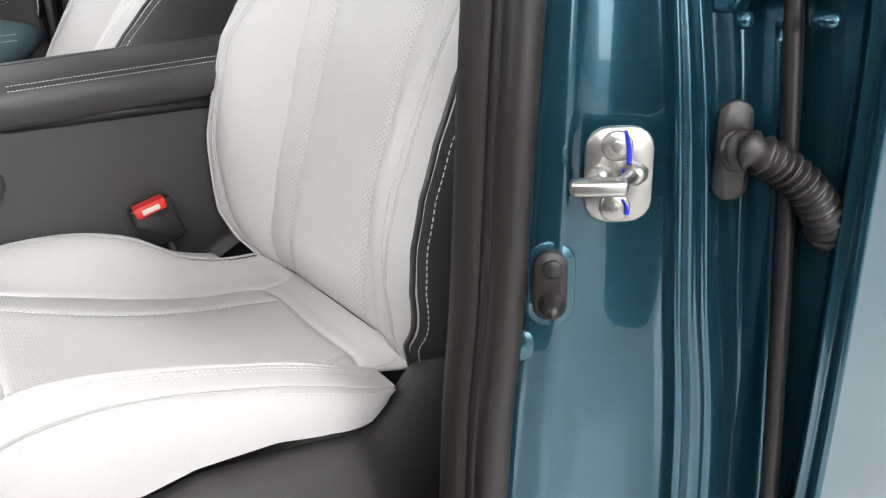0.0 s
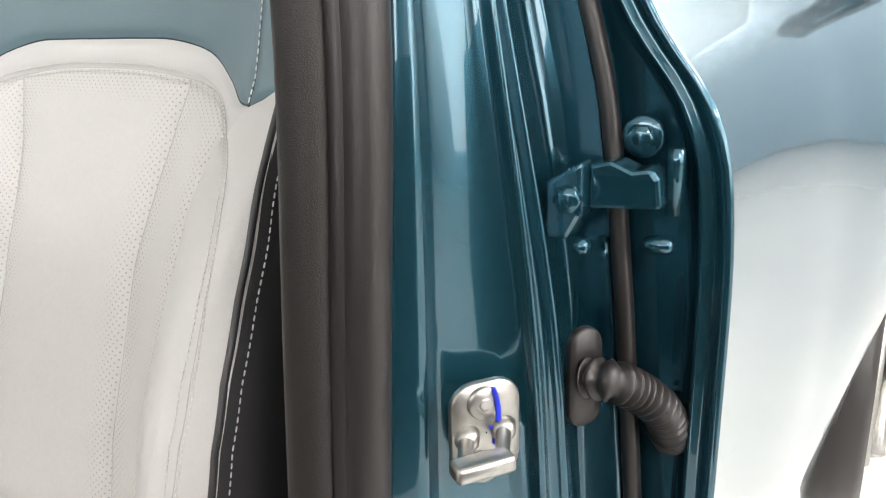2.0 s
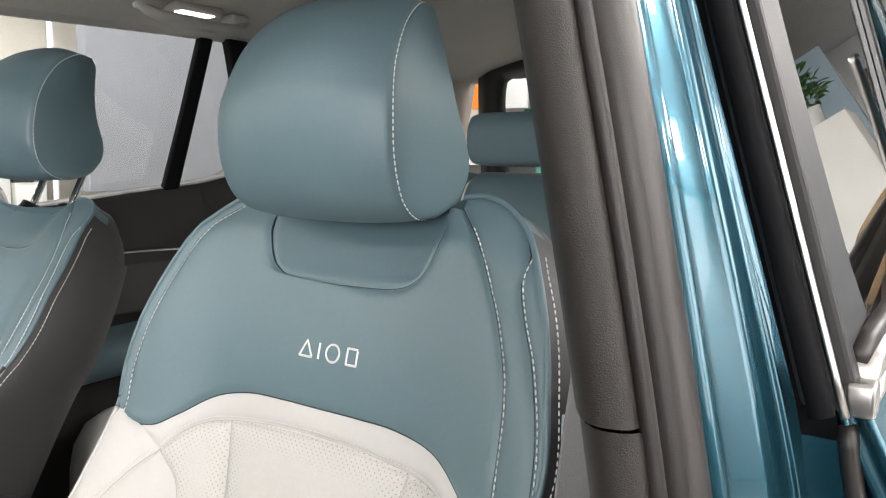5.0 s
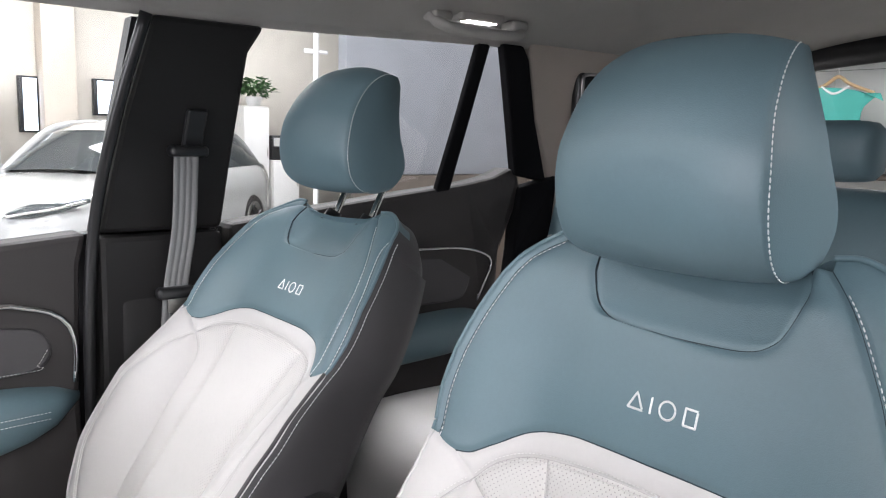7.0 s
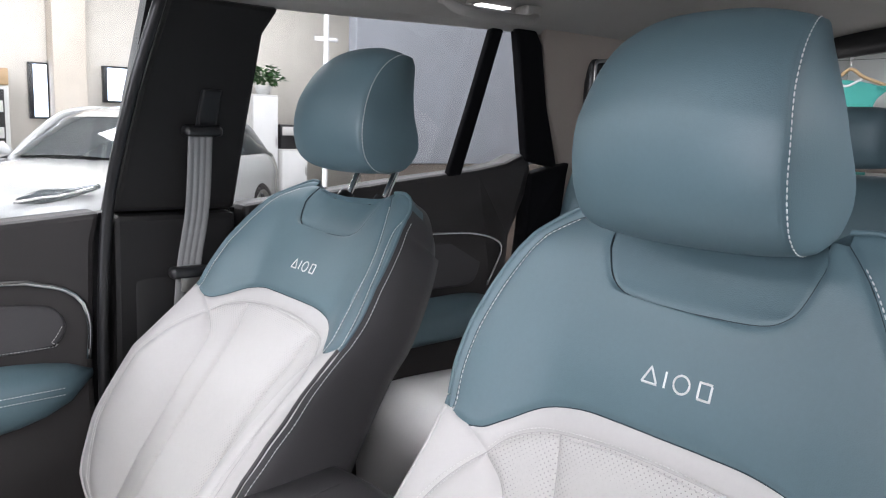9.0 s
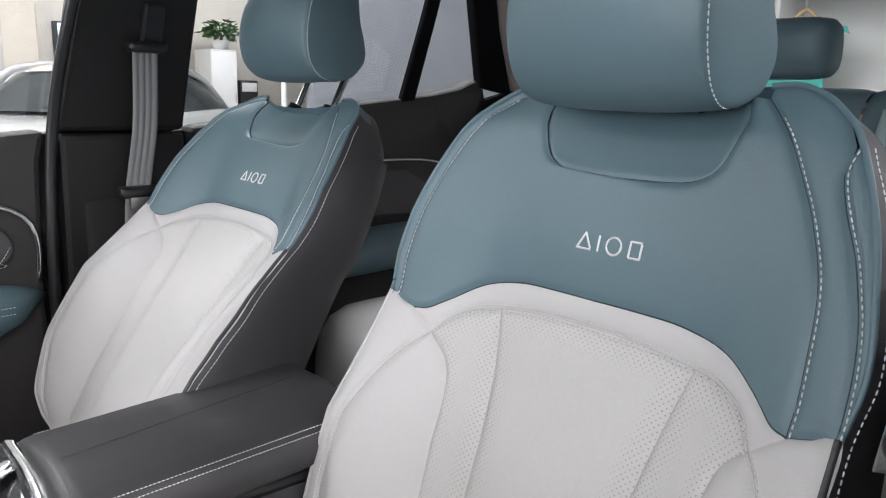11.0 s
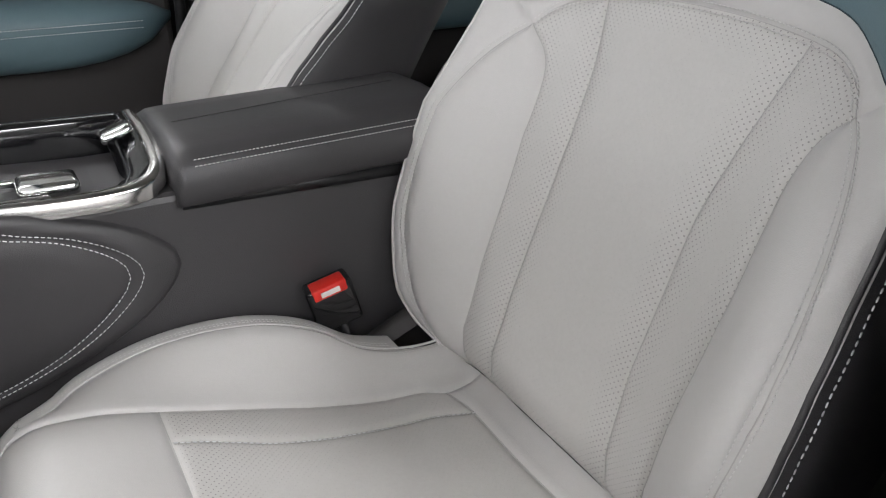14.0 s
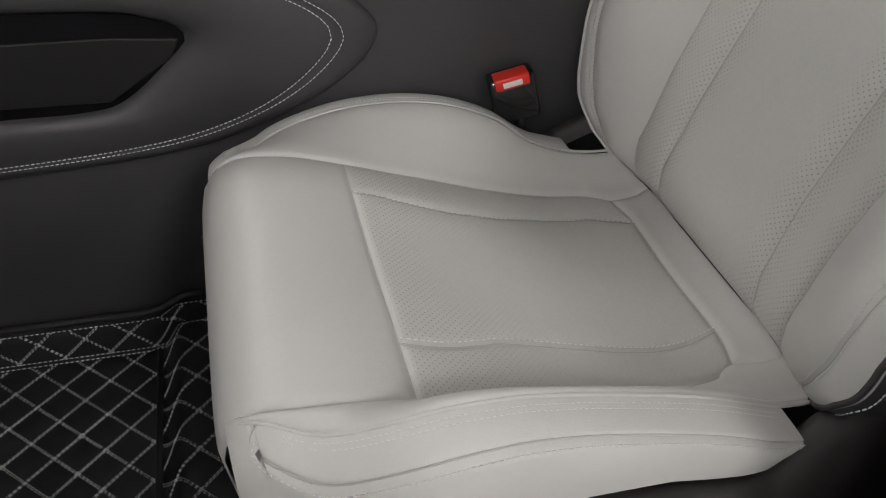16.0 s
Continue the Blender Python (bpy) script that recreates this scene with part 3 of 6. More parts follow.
def headrest(seat):
    """Padded headrest: a wide curved front pad between two side caps, on two posts."""
    head = part("headrest", head_sheet("headrest", HEAD_SEAM, 0.02, 2.9, 0.0022), seat, "teal leather headrest")
    part("back_panel", head_sheet("head_back", HEAD_BACK, -0.004, 4.0, 0.0), head)
    for sgn in (1, -1):
        part("side_cap", head_cap("side_cap", sgn), head)
        t = HEAD_SEAM + (HEAD_BACK - HEAD_SEAM) * 0.045
        t = t[3:-3].copy()
        t[:, 2] = (t[:, 2] + 0.0017) * sgn
        tagged(part("stitching", stitch_mesh("head_stitching", [head_at(t)], THREAD, 0.0058, 0.0043, 0.0007), head, "white thread"), kind="stuff")
        q = np.array([[0.0, sgn * 0.057, 1.15]]) + np.outer(np.linspace(0.09, 0.24, 8), LEAN) - 0.04 * FACE
        part("post", tube("post", q, 0.006, CHROME, 12), head, "chrome headrest post")
        part("post_guide", tube("post_guide", q[:3] + 0.034 * LEAN, [0.017, 0.017, 0.014], BLACK, 14, squash=0.7), seat, "black post guide")
    return head


# cushion
def cush_base(a):
    """Height of the padded middle, falling from the thigh rest to the rear."""
    return np.interp(a, (-0.7, -0.6, -0.55, -0.5, -0.473, -0.447, -0.4, -0.345, -0.285, -0.25, -0.2, -0.15, 0.0), (0.708, 0.706, 0.703, 0.693, 0.684, 0.675, 0.662, 0.645, 0.629, 0.622, 0.618, 0.618, 0.618))


RIDGE_FAR_Z = spline([(-0.66, 0.64), (-0.6, 0.672), (-0.563, 0.693), (-0.5, 0.703), (-0.44, 0.708), (-0.39, 0.707), (-0.35, 0.702), (-0.3, 0.69), (-0.255, 0.67), (-0.2, 0.658), (-0.14, 0.654), (-0.02, 0.665)], 120)
RIDGE_DOOR_Z = spline([(-0.66, 0.645), (-0.6, 0.685), (-0.55, 0.718), (-0.5, 0.741), (-0.46, 0.743), (-0.412, 0.736), (-0.352, 0.721), (-0.288, 0.702), (-0.24, 0.682), (-0.2, 0.665), (-0.14, 0.652), (-0.02, 0.66)], 120)


def cush_z(a, b):
    """Height of the cushion; the bolster beside the door (b < 0) stands higher."""
    base = cush_base(a) + 0.05 * smooth(-0.15, -0.06, a) - 0.006 * np.exp(-(b / 0.08) ** 2) * smooth(-0.6, -0.45, a)
    top = np.where(b < 0, np.interp(a, *RIDGE_DOOR_Z.T), np.interp(a, *RIDGE_FAR_Z.T))
    start = np.where(b < 0, 0.15 + 0.026 * smooth(-0.22, -0.42, a), 0.15)
    return base + (top - base) * smooth(start, np.where(b < 0, 0.23, 0.242), np.abs(b))


def cush_place(flat, lift):
    """(along, across): ahead of -0.6 the surface rolls down over the front."""
    a, b = flat[..., 0], flat[..., 1]
    over = np.maximum(0, -0.592 - a)
    ang = np.minimum(over / 0.05, math.pi / 2)
    down = np.maximum(0, over - 0.05 * math.pi / 2)
    X = np.where(over > 0, -0.592 - 0.05 * np.sin(ang), a) - np.sin(ang) * lift + 0.15 * down
    zt = cush_z(np.maximum(a, -0.592), b)
    Z = np.where(over > 0, zt - 0.05 * (1 - np.cos(ang)) - down, zt) + np.cos(ang) * lift
    return np.stack([X, b, Z], -1)


RIDGE = [(-0.645, 0.165), (-0.6, 0.19), (-0.563, 0.222), (-0.5, 0.245), (-0.44, 0.249), (-0.39, 0.246), (-0.35, 0.24), (-0.3, 0.228), (-0.255, 0.214), (-0.2, 0.207), (-0.14, 0.207)]


LENS = [(-0.612, 0.003), (-0.6175, 0.013), (-0.6185, 0.027), (-0.606, 0.041), (-0.578, 0.048), (-0.53, 0.047), (-0.4, 0.045), (-0.27, 0.05), (-0.205, 0.055)]


RIDGE_DOOR = [(-0.645, 0.166), (-0.6, 0.19), (-0.55, 0.216), (-0.5, 0.231), (-0.43, 0.231), (-0.34, 0.23), (-0.27, 0.229), (-0.21, 0.226), (-0.14, 0.212)]

SIDE_OUT = spline([(0, 0), (0.1, 0.008), (0.25, 0.02), (0.45, 0.032), (0.6, 0.036), (0.8, 0.037), (1, 0.034)], 100)
SIDE_FALL = spline([(0, 0), (0.1, 0.012), (0.25, 0.04), (0.45, 0.12), (0.6, 0.28), (0.8, 0.62), (1, 1)], 100)


def side_place(flat, lift, sgn):
    """(along, down) on the outer face of a bolster, for the side given by the sign carried in lift's caller."""
    a, q = flat[..., 0], flat[..., 1] / 0.1
    r = spline(RIDGE if sgn > 0 else RIDGE_DOOR, 200)
    b = np.interp(a, r[:, 0], r[:, 1])
    over = np.clip((-0.592 - a) / 0.053, 0, 1)
    zt = cush_z(np.maximum(a, -0.592), sgn * b) - 0.05 * (1 - np.sqrt(1 - over * over))
    zb = np.interp(a, (-0.65, -0.45, -0.387, -0.32, -0.284, -0.25, -0.232, -0.215, -0.205), (0.575, 0.65, 0.659, 0.655, 0.646, 0.639, 0.64, 0.652, 0.67))
    zb = np.minimum(zb, zt - 0.012)
    q = np.clip(q, 0, 1)
    out = np.interp(q, *SIDE_OUT.T)
    fall = np.interp(q, *SIDE_FALL.T)
    z = zt + (zb - zt) * fall
    return np.stack([a, sgn * (b + out + lift), z], -1)


def cushion(seat):
    cush = part("cushion", prism("cushion_core", [(-0.6, -0.19), (-0.6, 0.23), (-0.14, 0.2), (-0.14, -0.19)], GREY, "z", 0.46, 0.575, 0.02), seat, "grey leather seat cushion")
    INS = [(-0.497, 0.104), (-0.46, 0.104), (-0.424, 0.098), (-0.4, 0.094), (-0.345, 0.096), (-0.285, 0.102), (-0.22, 0.105), (-0.168, 0.092)]
    STRIP = [(-0.497, 0.154), (-0.45, 0.155), (-0.34, 0.151), (-0.245, 0.151), (-0.2, 0.148), (-0.177, 0.136)]
    INS_DOOR = [(-0.497, 0.116), (-0.46, 0.116), (-0.424, 0.11), (-0.4, 0.106), (-0.345, 0.106), (-0.285, 0.108), (-0.22, 0.107), (-0.168, 0.092)]
    STRIP_DOOR = [(-0.497, 0.181), (-0.45, 0.18), (-0.34, 0.17), (-0.245, 0.157), (-0.2, 0.149), (-0.177, 0.136)]
    ins = coons([(-0.497, 0.104), (-0.497, -0.116)], [(-0.168, 0.092), (-0.168, -0.092)], INS, flipb(INS_DOOR))
    part("centre_panel", panel("cushion_panel", ins, cush_place, GREY_PERF, puff=0.004, perf=perf_seat), cush, "perforated grey leather panel")
    THIGH = [(-0.84, 0.165), (-0.68, 0.168), (-0.6, 0.166), (-0.54, 0.16), (-0.497, 0.154)]
    THIGH_DOOR = [(-0.84, 0.172), (-0.68, 0.176), (-0.6, 0.177), (-0.54, 0.18), (-0.497, 0.181)]
    front = coons([(-0.84, 0.165), (-0.84, -0.172)], [(-0.497, 0.154), (-0.497, -0.181)], THIGH, flipb(THIGH_DOOR), 0.014)
    part("thigh_panel", panel("thigh_panel", front, cush_place, GREY, puff=0.004, sides="tlr"), cush, "smooth grey leather front panel")
    BACK_SEAM = [(-0.177, 0.136), (-0.171, 0.112), (-0.168, 0.092), (-0.167, 0.0), (-0.168, -0.092), (-0.171, -0.112), (-0.177, -0.136)]
    rear = coons(BACK_SEAM, [(-0.06, 0.15), (-0.06, -0.15)], [(-0.177, 0.136), (-0.06, 0.15)], [(-0.177, -0.136), (-0.06, -0.15)])
    part("rear_border", panel("rear_border", rear, cush_place, GREY, sides="blr"), cush)
    lines, grey = [], []
    for sgn in (1, -1):
        m = (lambda c: c) if sgn > 0 else flipb
        ridge = RIDGE if sgn > 0 else RIDGE_DOOR
        ins_line, strip_line, thigh = (INS, STRIP, THIGH) if sgn > 0 else (INS_DOOR, STRIP_DOOR, THIGH_DOOR)
        st = coons(m([strip_line[0], ins_line[0]]), m([(-0.177, 0.136), (-0.171, 0.112), (-0.168, 0.092)]), m(strip_line), m(ins_line))
        part("inner_strip", panel("cushion_strip", st, cush_place, GREY_PERF, perf=perf_seat), cush)
        bol = coons(m([ridge[0]] + thigh[2:]), m([(-0.025, 0.222), (-0.06, 0.15)]), m(ridge + [(-0.08, 0.222), (-0.025, 0.222)]), m(strip_line + [(-0.06, 0.15)]))
        part("bolster_top", panel("bolster_top", bol, cush_place, GREY, puff=0.005), cush)

        def outer(flat, lift, s=sgn):
            return side_place(flat, lift, s)
        up = coons(LENS, [(-0.609, 0.0), (-0.205, 0.0)], [(-0.612, 0.003), (-0.609, 0.0)], [(-0.205, 0.055), (-0.205, 0.0)])
        part("bolster_side", panel("bolster_side", up, lambda f, l: outer(f, np.minimum(l, 0.003)), GREY, sides="bt", groove=0.0035, puff=0.004), cush, "lens-shaped grey leather side band")
        low = coons([(-0.628, 0.1), (-0.215, 0.1)], [(-0.636, 0.0), (-0.622, 0.001)] + LENS, [(-0.628, 0.1), (-0.636, 0.0)], [(-0.215, 0.1), (-0.205, 0.055)])
        part("lower_side", panel("lower_side", low, lambda f, l: outer(f, np.minimum(l, 0.001)), GREY, sides="t", groove=0.004), cush)
        part("seam", tube("seam", outer(spline(LENS, 90), -0.003), 0.0009, SEAM, 6), cush)
        grey.append(outer(spline([(x, q + 0.006) for x, q in LENS], 200), 0.001))
        for off in (0.007, 0.013):
            grey.append(outer(spline([(x, off) for x in np.linspace(-0.6, -0.215, 12)], 200), 0.0015))
        r = spline(m(ridge), 200)
        part("piping", tube("cushion_piping", cush_place(r, -0.0004), 0.0017, GREY, 8), cush)
        for off in (-0.006,):
            grey.append(cush_place(spline(m([(a, b + off) for a, b in ridge]), 200), 0.001))
        lines.append(cush_place(spline(m([(a, b - 0.004) for a, b in ins_line]), 200), 0.0006))
    for m, pair in ((lambda c: c, (INS, STRIP)), (flipb, (INS_DOOR, STRIP_DOOR))):
        for ln in pair:
            part("seam", tube("seam", cush_place(spline(m(ln), 80), -0.0029), 0.0008, SEAM, 6), cush)
    part("seam", tube("seam", cush_place(spline([(-0.497, 0.154), (-0.497, -0.181)], 80), -0.0029), 0.0008, SEAM, 6), cush)
    part("seam", tube("seam", cush_place(spline(BACK_SEAM, 80), -0.0029), 0.0008, SEAM, 6), cush)
    tagged(part("stitching", stitch_mesh("cushion_stitching", lines, THREAD, 0.006, 0.0042, 0.0006), cush, "white thread"), kind="stuff")
    tagged(part("seam_thread", stitch_mesh("cushion_thread", grey, THREAD_GREY, 0.0046, 0.003, 0.00055), cush, "pale double seam"), kind="stuff")
    # shield along the outer side, and the frame below
    for sgn in (-1, 1):
        rows = []
        for x in np.concatenate([np.linspace(-0.655, -0.14, 40), np.linspace(-0.12, 0.1, 10)]):
            top = float(np.interp(x, (-0.66, -0.45, -0.385, -0.285, -0.247, -0.227, -0.2, -0.17, -0.12, 0.0, 0.1), (0.57, 0.644, 0.653, 0.641, 0.634, 0.634, 0.655, 0.675, 0.69, 0.7, 0.69)))
            y0 = float(np.interp(x, (-0.66, -0.5, -0.25, -0.17, 0.1), (0.19, 0.248, 0.25, 0.23, 0.228)))
            rows.append([(x, sgn * (y0 + o), top - d) for o, d in ((0.0, 0.02), (0.006, 0.004), (0.014, 0.0), (0.024, 0.003), (0.034, 0.014), (0.043, 0.035), (0.049, 0.065), (0.051, 0.1), (0.045, 0.17), (0.03, 0.28))])
        part("side_shield", loft("side_shield", rows, TRIM), seat, "dark plastic side shield")
    part("seat_frame", prism("seat_frame", [(-0.58, -0.2), (-0.58, 0.2), (0.05, 0.2), (0.05, -0.2)], BLACK, "z", 0.35, 0.47, 0.01), seat, "black seat frame")


def flipb(pts):
    return [(a, -b) for a, b in pts]


def perf_seat(flat, d):
    a = flat[..., 0]
    return smooth(0.003, 0.007, d) * (0.35 + 0.6 * smooth(-0.33, -0.45, a)) * (1 - 0.7 * smooth(0.03, 0.08, d))


SEAT = front_seat("driver_seat", "grey and teal leather car seat beside the open door")
SEAT2 = copy_thing(SEAT, pose(SEAT.location.x + 0.006, 0.74, SEAT.location.z - 0.008))
SEAT2.name = "passenger_seat"
tagged(SEAT2, "grey and teal leather car seat with raised headrest")
back = [o for o in SEAT.children if o.name.startswith("backrest")][0]
# fabric tag sewn into the outer edge
c = back_place(np.array([-0.267, -0.018]), -0.016) + np.array([0.0, -0.006, 0.0])
tag = part("fabric_tag", box("fabric_tag", c - [0.0016, 0.006, 0.012], c + [0.0016, 0.006, 0.012], PALE_TAG, 0.001, 2, Euler((0, radians(16), radians(8))).to_matrix().to_4x4()), back, "pale blue woven tag")
part("print_bar", box("tag_bar", c + [-0.0026, -0.0015, -0.008], c + [-0.0018, 0.0015, 0.008], THREAD_GREY, 0.0002, 1, Euler((0, radians(16), radians(8))).to_matrix().to_4x4()), tag, "grey woven bar")
PIVOT = Vector((0.0, 0.0, 1.15))
for o in SEAT2.children:
    if o.name.startswith(("backrest", "headrest", "post_guide")):
        m = Matrix.Translation(PIVOT) @ Matrix.Rotation(radians(16), 4, "Y") @ Matrix.Translation(-PIVOT)
        if o.name.startswith("headrest"):
            hinge_at = Vector(BACK0) + Vector(LEAN) * 0.15
            m = m @ Matrix.Translation(Vector(LEAN) * 0.05) @ Matrix.Translation(hinge_at) @ Matrix.Rotation(radians(-6), 4, "Y") @ Matrix.Translation(-hinge_at)
        o.matrix_basis = Matrix.Translation(-SEAT.location) @ m
    else:
        o.location.x -= 0.08

# the left door pillar ------------------------------------------------------------
Z_ROWS = (0.3, 0.66, 0.8, 0.95, 1.11, 1.2, 1.42, 1.64)
PAINT_IN = ((-0.21, -0.40), (-0.2, -0.412), (-0.192, -0.42), (-0.184, -0.424), (-0.172, -0.425), (-0.165, -0.412), (-0.16, -0.365), (-0.155, -0.31))
RIDGE_AT = ((-0.095, -0.485), (-0.1, -0.485), (-0.108, -0.48), (-0.116, -0.474), (-0.12, -0.453), (-0.12, -0.438), (-0.12, -0.38), (-0.12, -0.32))


def pillar_sections(fn, n=60, z0=0.3, z1=1.64):
    P = spline([(*p, z) for p, z in zip(PAINT_IN, Z_ROWS)], 200)
    R = spline([(*p, z) for p, z in zip(RIDGE_AT, Z_ROWS)], 200)
    out = []
    for z in np.linspace(z0, z1, n):
        p = np.array([np.interp(z, P[:, 2], P[:, k]) for k in range(3)])
        r = np.array([np.interp(z, R[:, 2], R[:, k]) for k in range(3)])
        out.append(fn(p, r))
    return out


def paint_profile(p, r):
    z = p[2]
    d = r[:2] - p[:2]
    n = np.array([d[1], -d[0]]) / np.linalg.norm(d)
    up = smooth(1.0, 1.3, z)
    pts = [(-0.1, -0.003), (0.0, -0.001), (0.03, 0.001), (0.1, 0.003), (0.17, 0.005 + 0.002 * up), (0.22, 0.006), (0.27, 0.004), (0.33, -0.002), (0.45, -0.005 + 0.004 * up), (0.62, -0.005 + 0.005 * up), (0.8, -0.003 + 0.004 * up), (0.9, 0.0005), (0.94, 0.004), (0.96, 0.0075), (0.98, 0.0096), (1.0, 0.0102), (1.02, 0.0088), (1.04, 0.005), (1.07, 0.0), (1.1, -0.002), (1.13, -0.0015), (1.155, 0.0015), (1.175, 0.0034), (1.195, 0.0038), (1.215, 0.002), (1.25, -0.003), (1.3, -0.009)]
    out = [(*(p[:2] + d * a + n * h), z) for a, h in pts]
    e = np.array(out[-1][:2])
    out += [(e[0] + 0.006, e[1] + 0.010, z), (e[0] + 0.016, e[1] + 0.02, z), (e[0] + 0.03, e[1] + 0.03, z), (e[0] + 0.05, e[1] + 0.05, z), (e[0] + 0.07, e[1] + 0.12, z)]
    return out


def seal_profile(p, r):
    z = p[2]
    c = p[:2] + np.array([-0.0115, 0.004])
    return [(*(c + np.array([0.0135 * math.cos(a), 0.0135 * math.sin(a)])), z) for a in np.linspace(0, 2 * math.pi, 18, endpoint=False)]


def lip_profile(p, r):
    z = p[2]
    c = p[:2] + np.array([-0.0225, 0.0125])
    return [(*(c + np.array([0.004 * math.cos(a), 0.006 * math.sin(a)])), z) for a in np.linspace(0, 2 * math.pi, 12, endpoint=False)]


def trim_profile(p, r):
    z = p[2]
    a = p[:2]
    return [(a[0] + x, a[1] + y, z) for x, y in ((0.01, 0.024), (-0.02, 0.016), (-0.026, 0.0155), (-0.031, 0.018), (-0.034, 0.0225), (-0.0352, 0.027), (-0.0357, 0.032), (-0.0345, 0.0375), (-0.029, 0.0445), (-0.015, 0.054), (0.01, 0.066), (0.05, 0.078), (0.14, 0.082))]


pillar = thing("pillar_left", (-0.12, -0.42, 0.3), "glossy dark teal painted door pillar with black rubber seals", "car pillar", kind="structure")
part("painted_panel", loft("painted_panel", pillar_sections(paint_profile, 90), PAINT), pillar, "glossy teal painted steel")
part("door_seal", loft("door_seal", pillar_sections(seal_profile), RUBBER, closed=True), pillar, "dark rubber weather seal")
part("seal_lip", loft("seal_lip", pillar_sections(lip_profile), RUBBER, closed=True), pillar, "dark rubber seal lip")
part("lower_trim", loft("lower_trim", pillar_sections(trim_profile, 40, 0.3, 1.2105), POST_TRIM), pillar, "dark plastic lower pillar trim")
part("upper_trim", loft("upper_trim", pillar_sections(lambda p, r: [(x - 0.0015, y + 0.001, z) for x, y, z in trim_profile(p, r)], 30, 1.2125, 1.64), POST_TRIM), pillar, "dark plastic upper pillar trim")

def gap_profile(p, r):
    x, y, z = paint_profile(p, r)[-6]
    return [(x + 0.02, y + 0.036, z), (x + 0.023, y + 0.028, z), (x + 0.027, y + 0.021, z), (x + 0.034, y + 0.0175, z), (x + 0.045, y + 0.02, z), (x + 0.08, y + 0.06, z)]


part("gutter", loft("gutter", pillar_sections(gap_profile, 30, 1.12, 1.64), PAINT), pillar, "teal painted gutter between pillar and door")

N_P = Vector((-0.59, -0.807, 0)).normalized()   # out of the pillar's face
E_P = Vector((0.807, -0.59, 0)).normalized()    # along it, outwards
UP = Vector((0, 0, 1))


def on_face(c, e, z, n):
    return Vector(c) + E_P * e + UP * z + N_P * n


def face_plate(name, centre, w, h, r, thick, material, lift=0.0):
    """A plate with round corners lying on the pillar's face."""
    ring = []
    for cx, cz, a0 in ((w / 2 - r, h / 2 - r, 0), (-w / 2 + r, h / 2 - r, 90), (-w / 2 + r, -h / 2 + r, 180), (w / 2 - r, -h / 2 + r, 270)):
        for a in (0, 22, 45, 68, 90):
            ring.append((cx + r * math.cos(radians(a0 + a)), cz + r * math.sin(radians(a0 + a))))
    lay = [(1.0, 0.0), (1.0, thick * 0.7), (0.96, thick), (0.5, thick), (0.02, thick)]
    return loft(name, [[on_face(centre, x * s, z * s, lift + n) for x, z in ring] for s, n in lay], material, closed=True)


# latch striker
S0 = (-0.1535, -0.4655, 0.893)
striker = thing("door_striker", S0, "bright zinc steel latch striker with blue ink marks on the pillar", "door latch")
part("plate", face_plate("striker_plate", S0, 0.042, 0.061, 0.014, 0.004, STEEL), striker)
for dz in (0.019, -0.02):
    c = on_face(S0, -0.002, dz, 0.004)
    part("screw", disc("striker_screw", c, N_P, 0.0095, 0.003, STEEL, 24, 0.001), striker)
    part("screw_socket", disc("striker_socket", c + N_P * 0.0035, N_P, 0.004, 0.0008, SATIN, 6), striker, "dark socket of the screw")
reach = Vector((-0.9, -0.42, 0.03)).normalized()
leg_a, leg_b = on_face(S0, -0.011, 0.0, 0.003), on_face(S0, 0.011, 0.001, 0.003)
tip_a, tip_b = leg_a + reach * 0.034, leg_b + reach * 0.036
for c, tip in ((leg_a, tip_a), (leg_b, tip_b)):
    part("leg", tube("striker_leg", [c - reach * 0.004, c + reach * 0.01, c + (tip - c) * 0.7, tip], [0.0046, 0.0042, 0.004, 0.0036], STEEL, 14), striker)
bar_turn = Matrix((E_P, reach.cross(E_P).cross(E_P).normalized(), E_P.cross(reach).normalized())).transposed().to_4x4()
mid_bar = (tip_a + tip_b) / 2 + reach * 0.001
part("cross_bar", box("striker_bar", mid_bar - Vector((0.0165, 0.007, 0.0048)), mid_bar + Vector((0.0165, 0.007, 0.0048)), STEEL, 0.0028, 3, bar_turn), striker, "flat bright cross bar")
for c in (leg_a, leg_b):
    part("collar", tube("striker_collar", [c - reach * 0.002, c + reach * 0.006, c + reach * 0.009], [0.007, 0.0068, 0.0045], STEEL, 16), striker)
for z0, z1 in ((0.029, 0.008), (0.004, -0.008), (-0.014, -0.024)):
    ink = [on_face(S0, 0.002 + 0.003 * math.sin(k * 2), z0 + (z1 - z0) * k, 0.0088 if z0 > 0.01 or z0 < -0.01 else 0.0052) for k in np.linspace(0, 1, 8)]
    part("ink_mark", tube("ink_mark", ink, 0.0016, BLUE_INK, 6, squash=0.4), striker, "blue ink stroke")

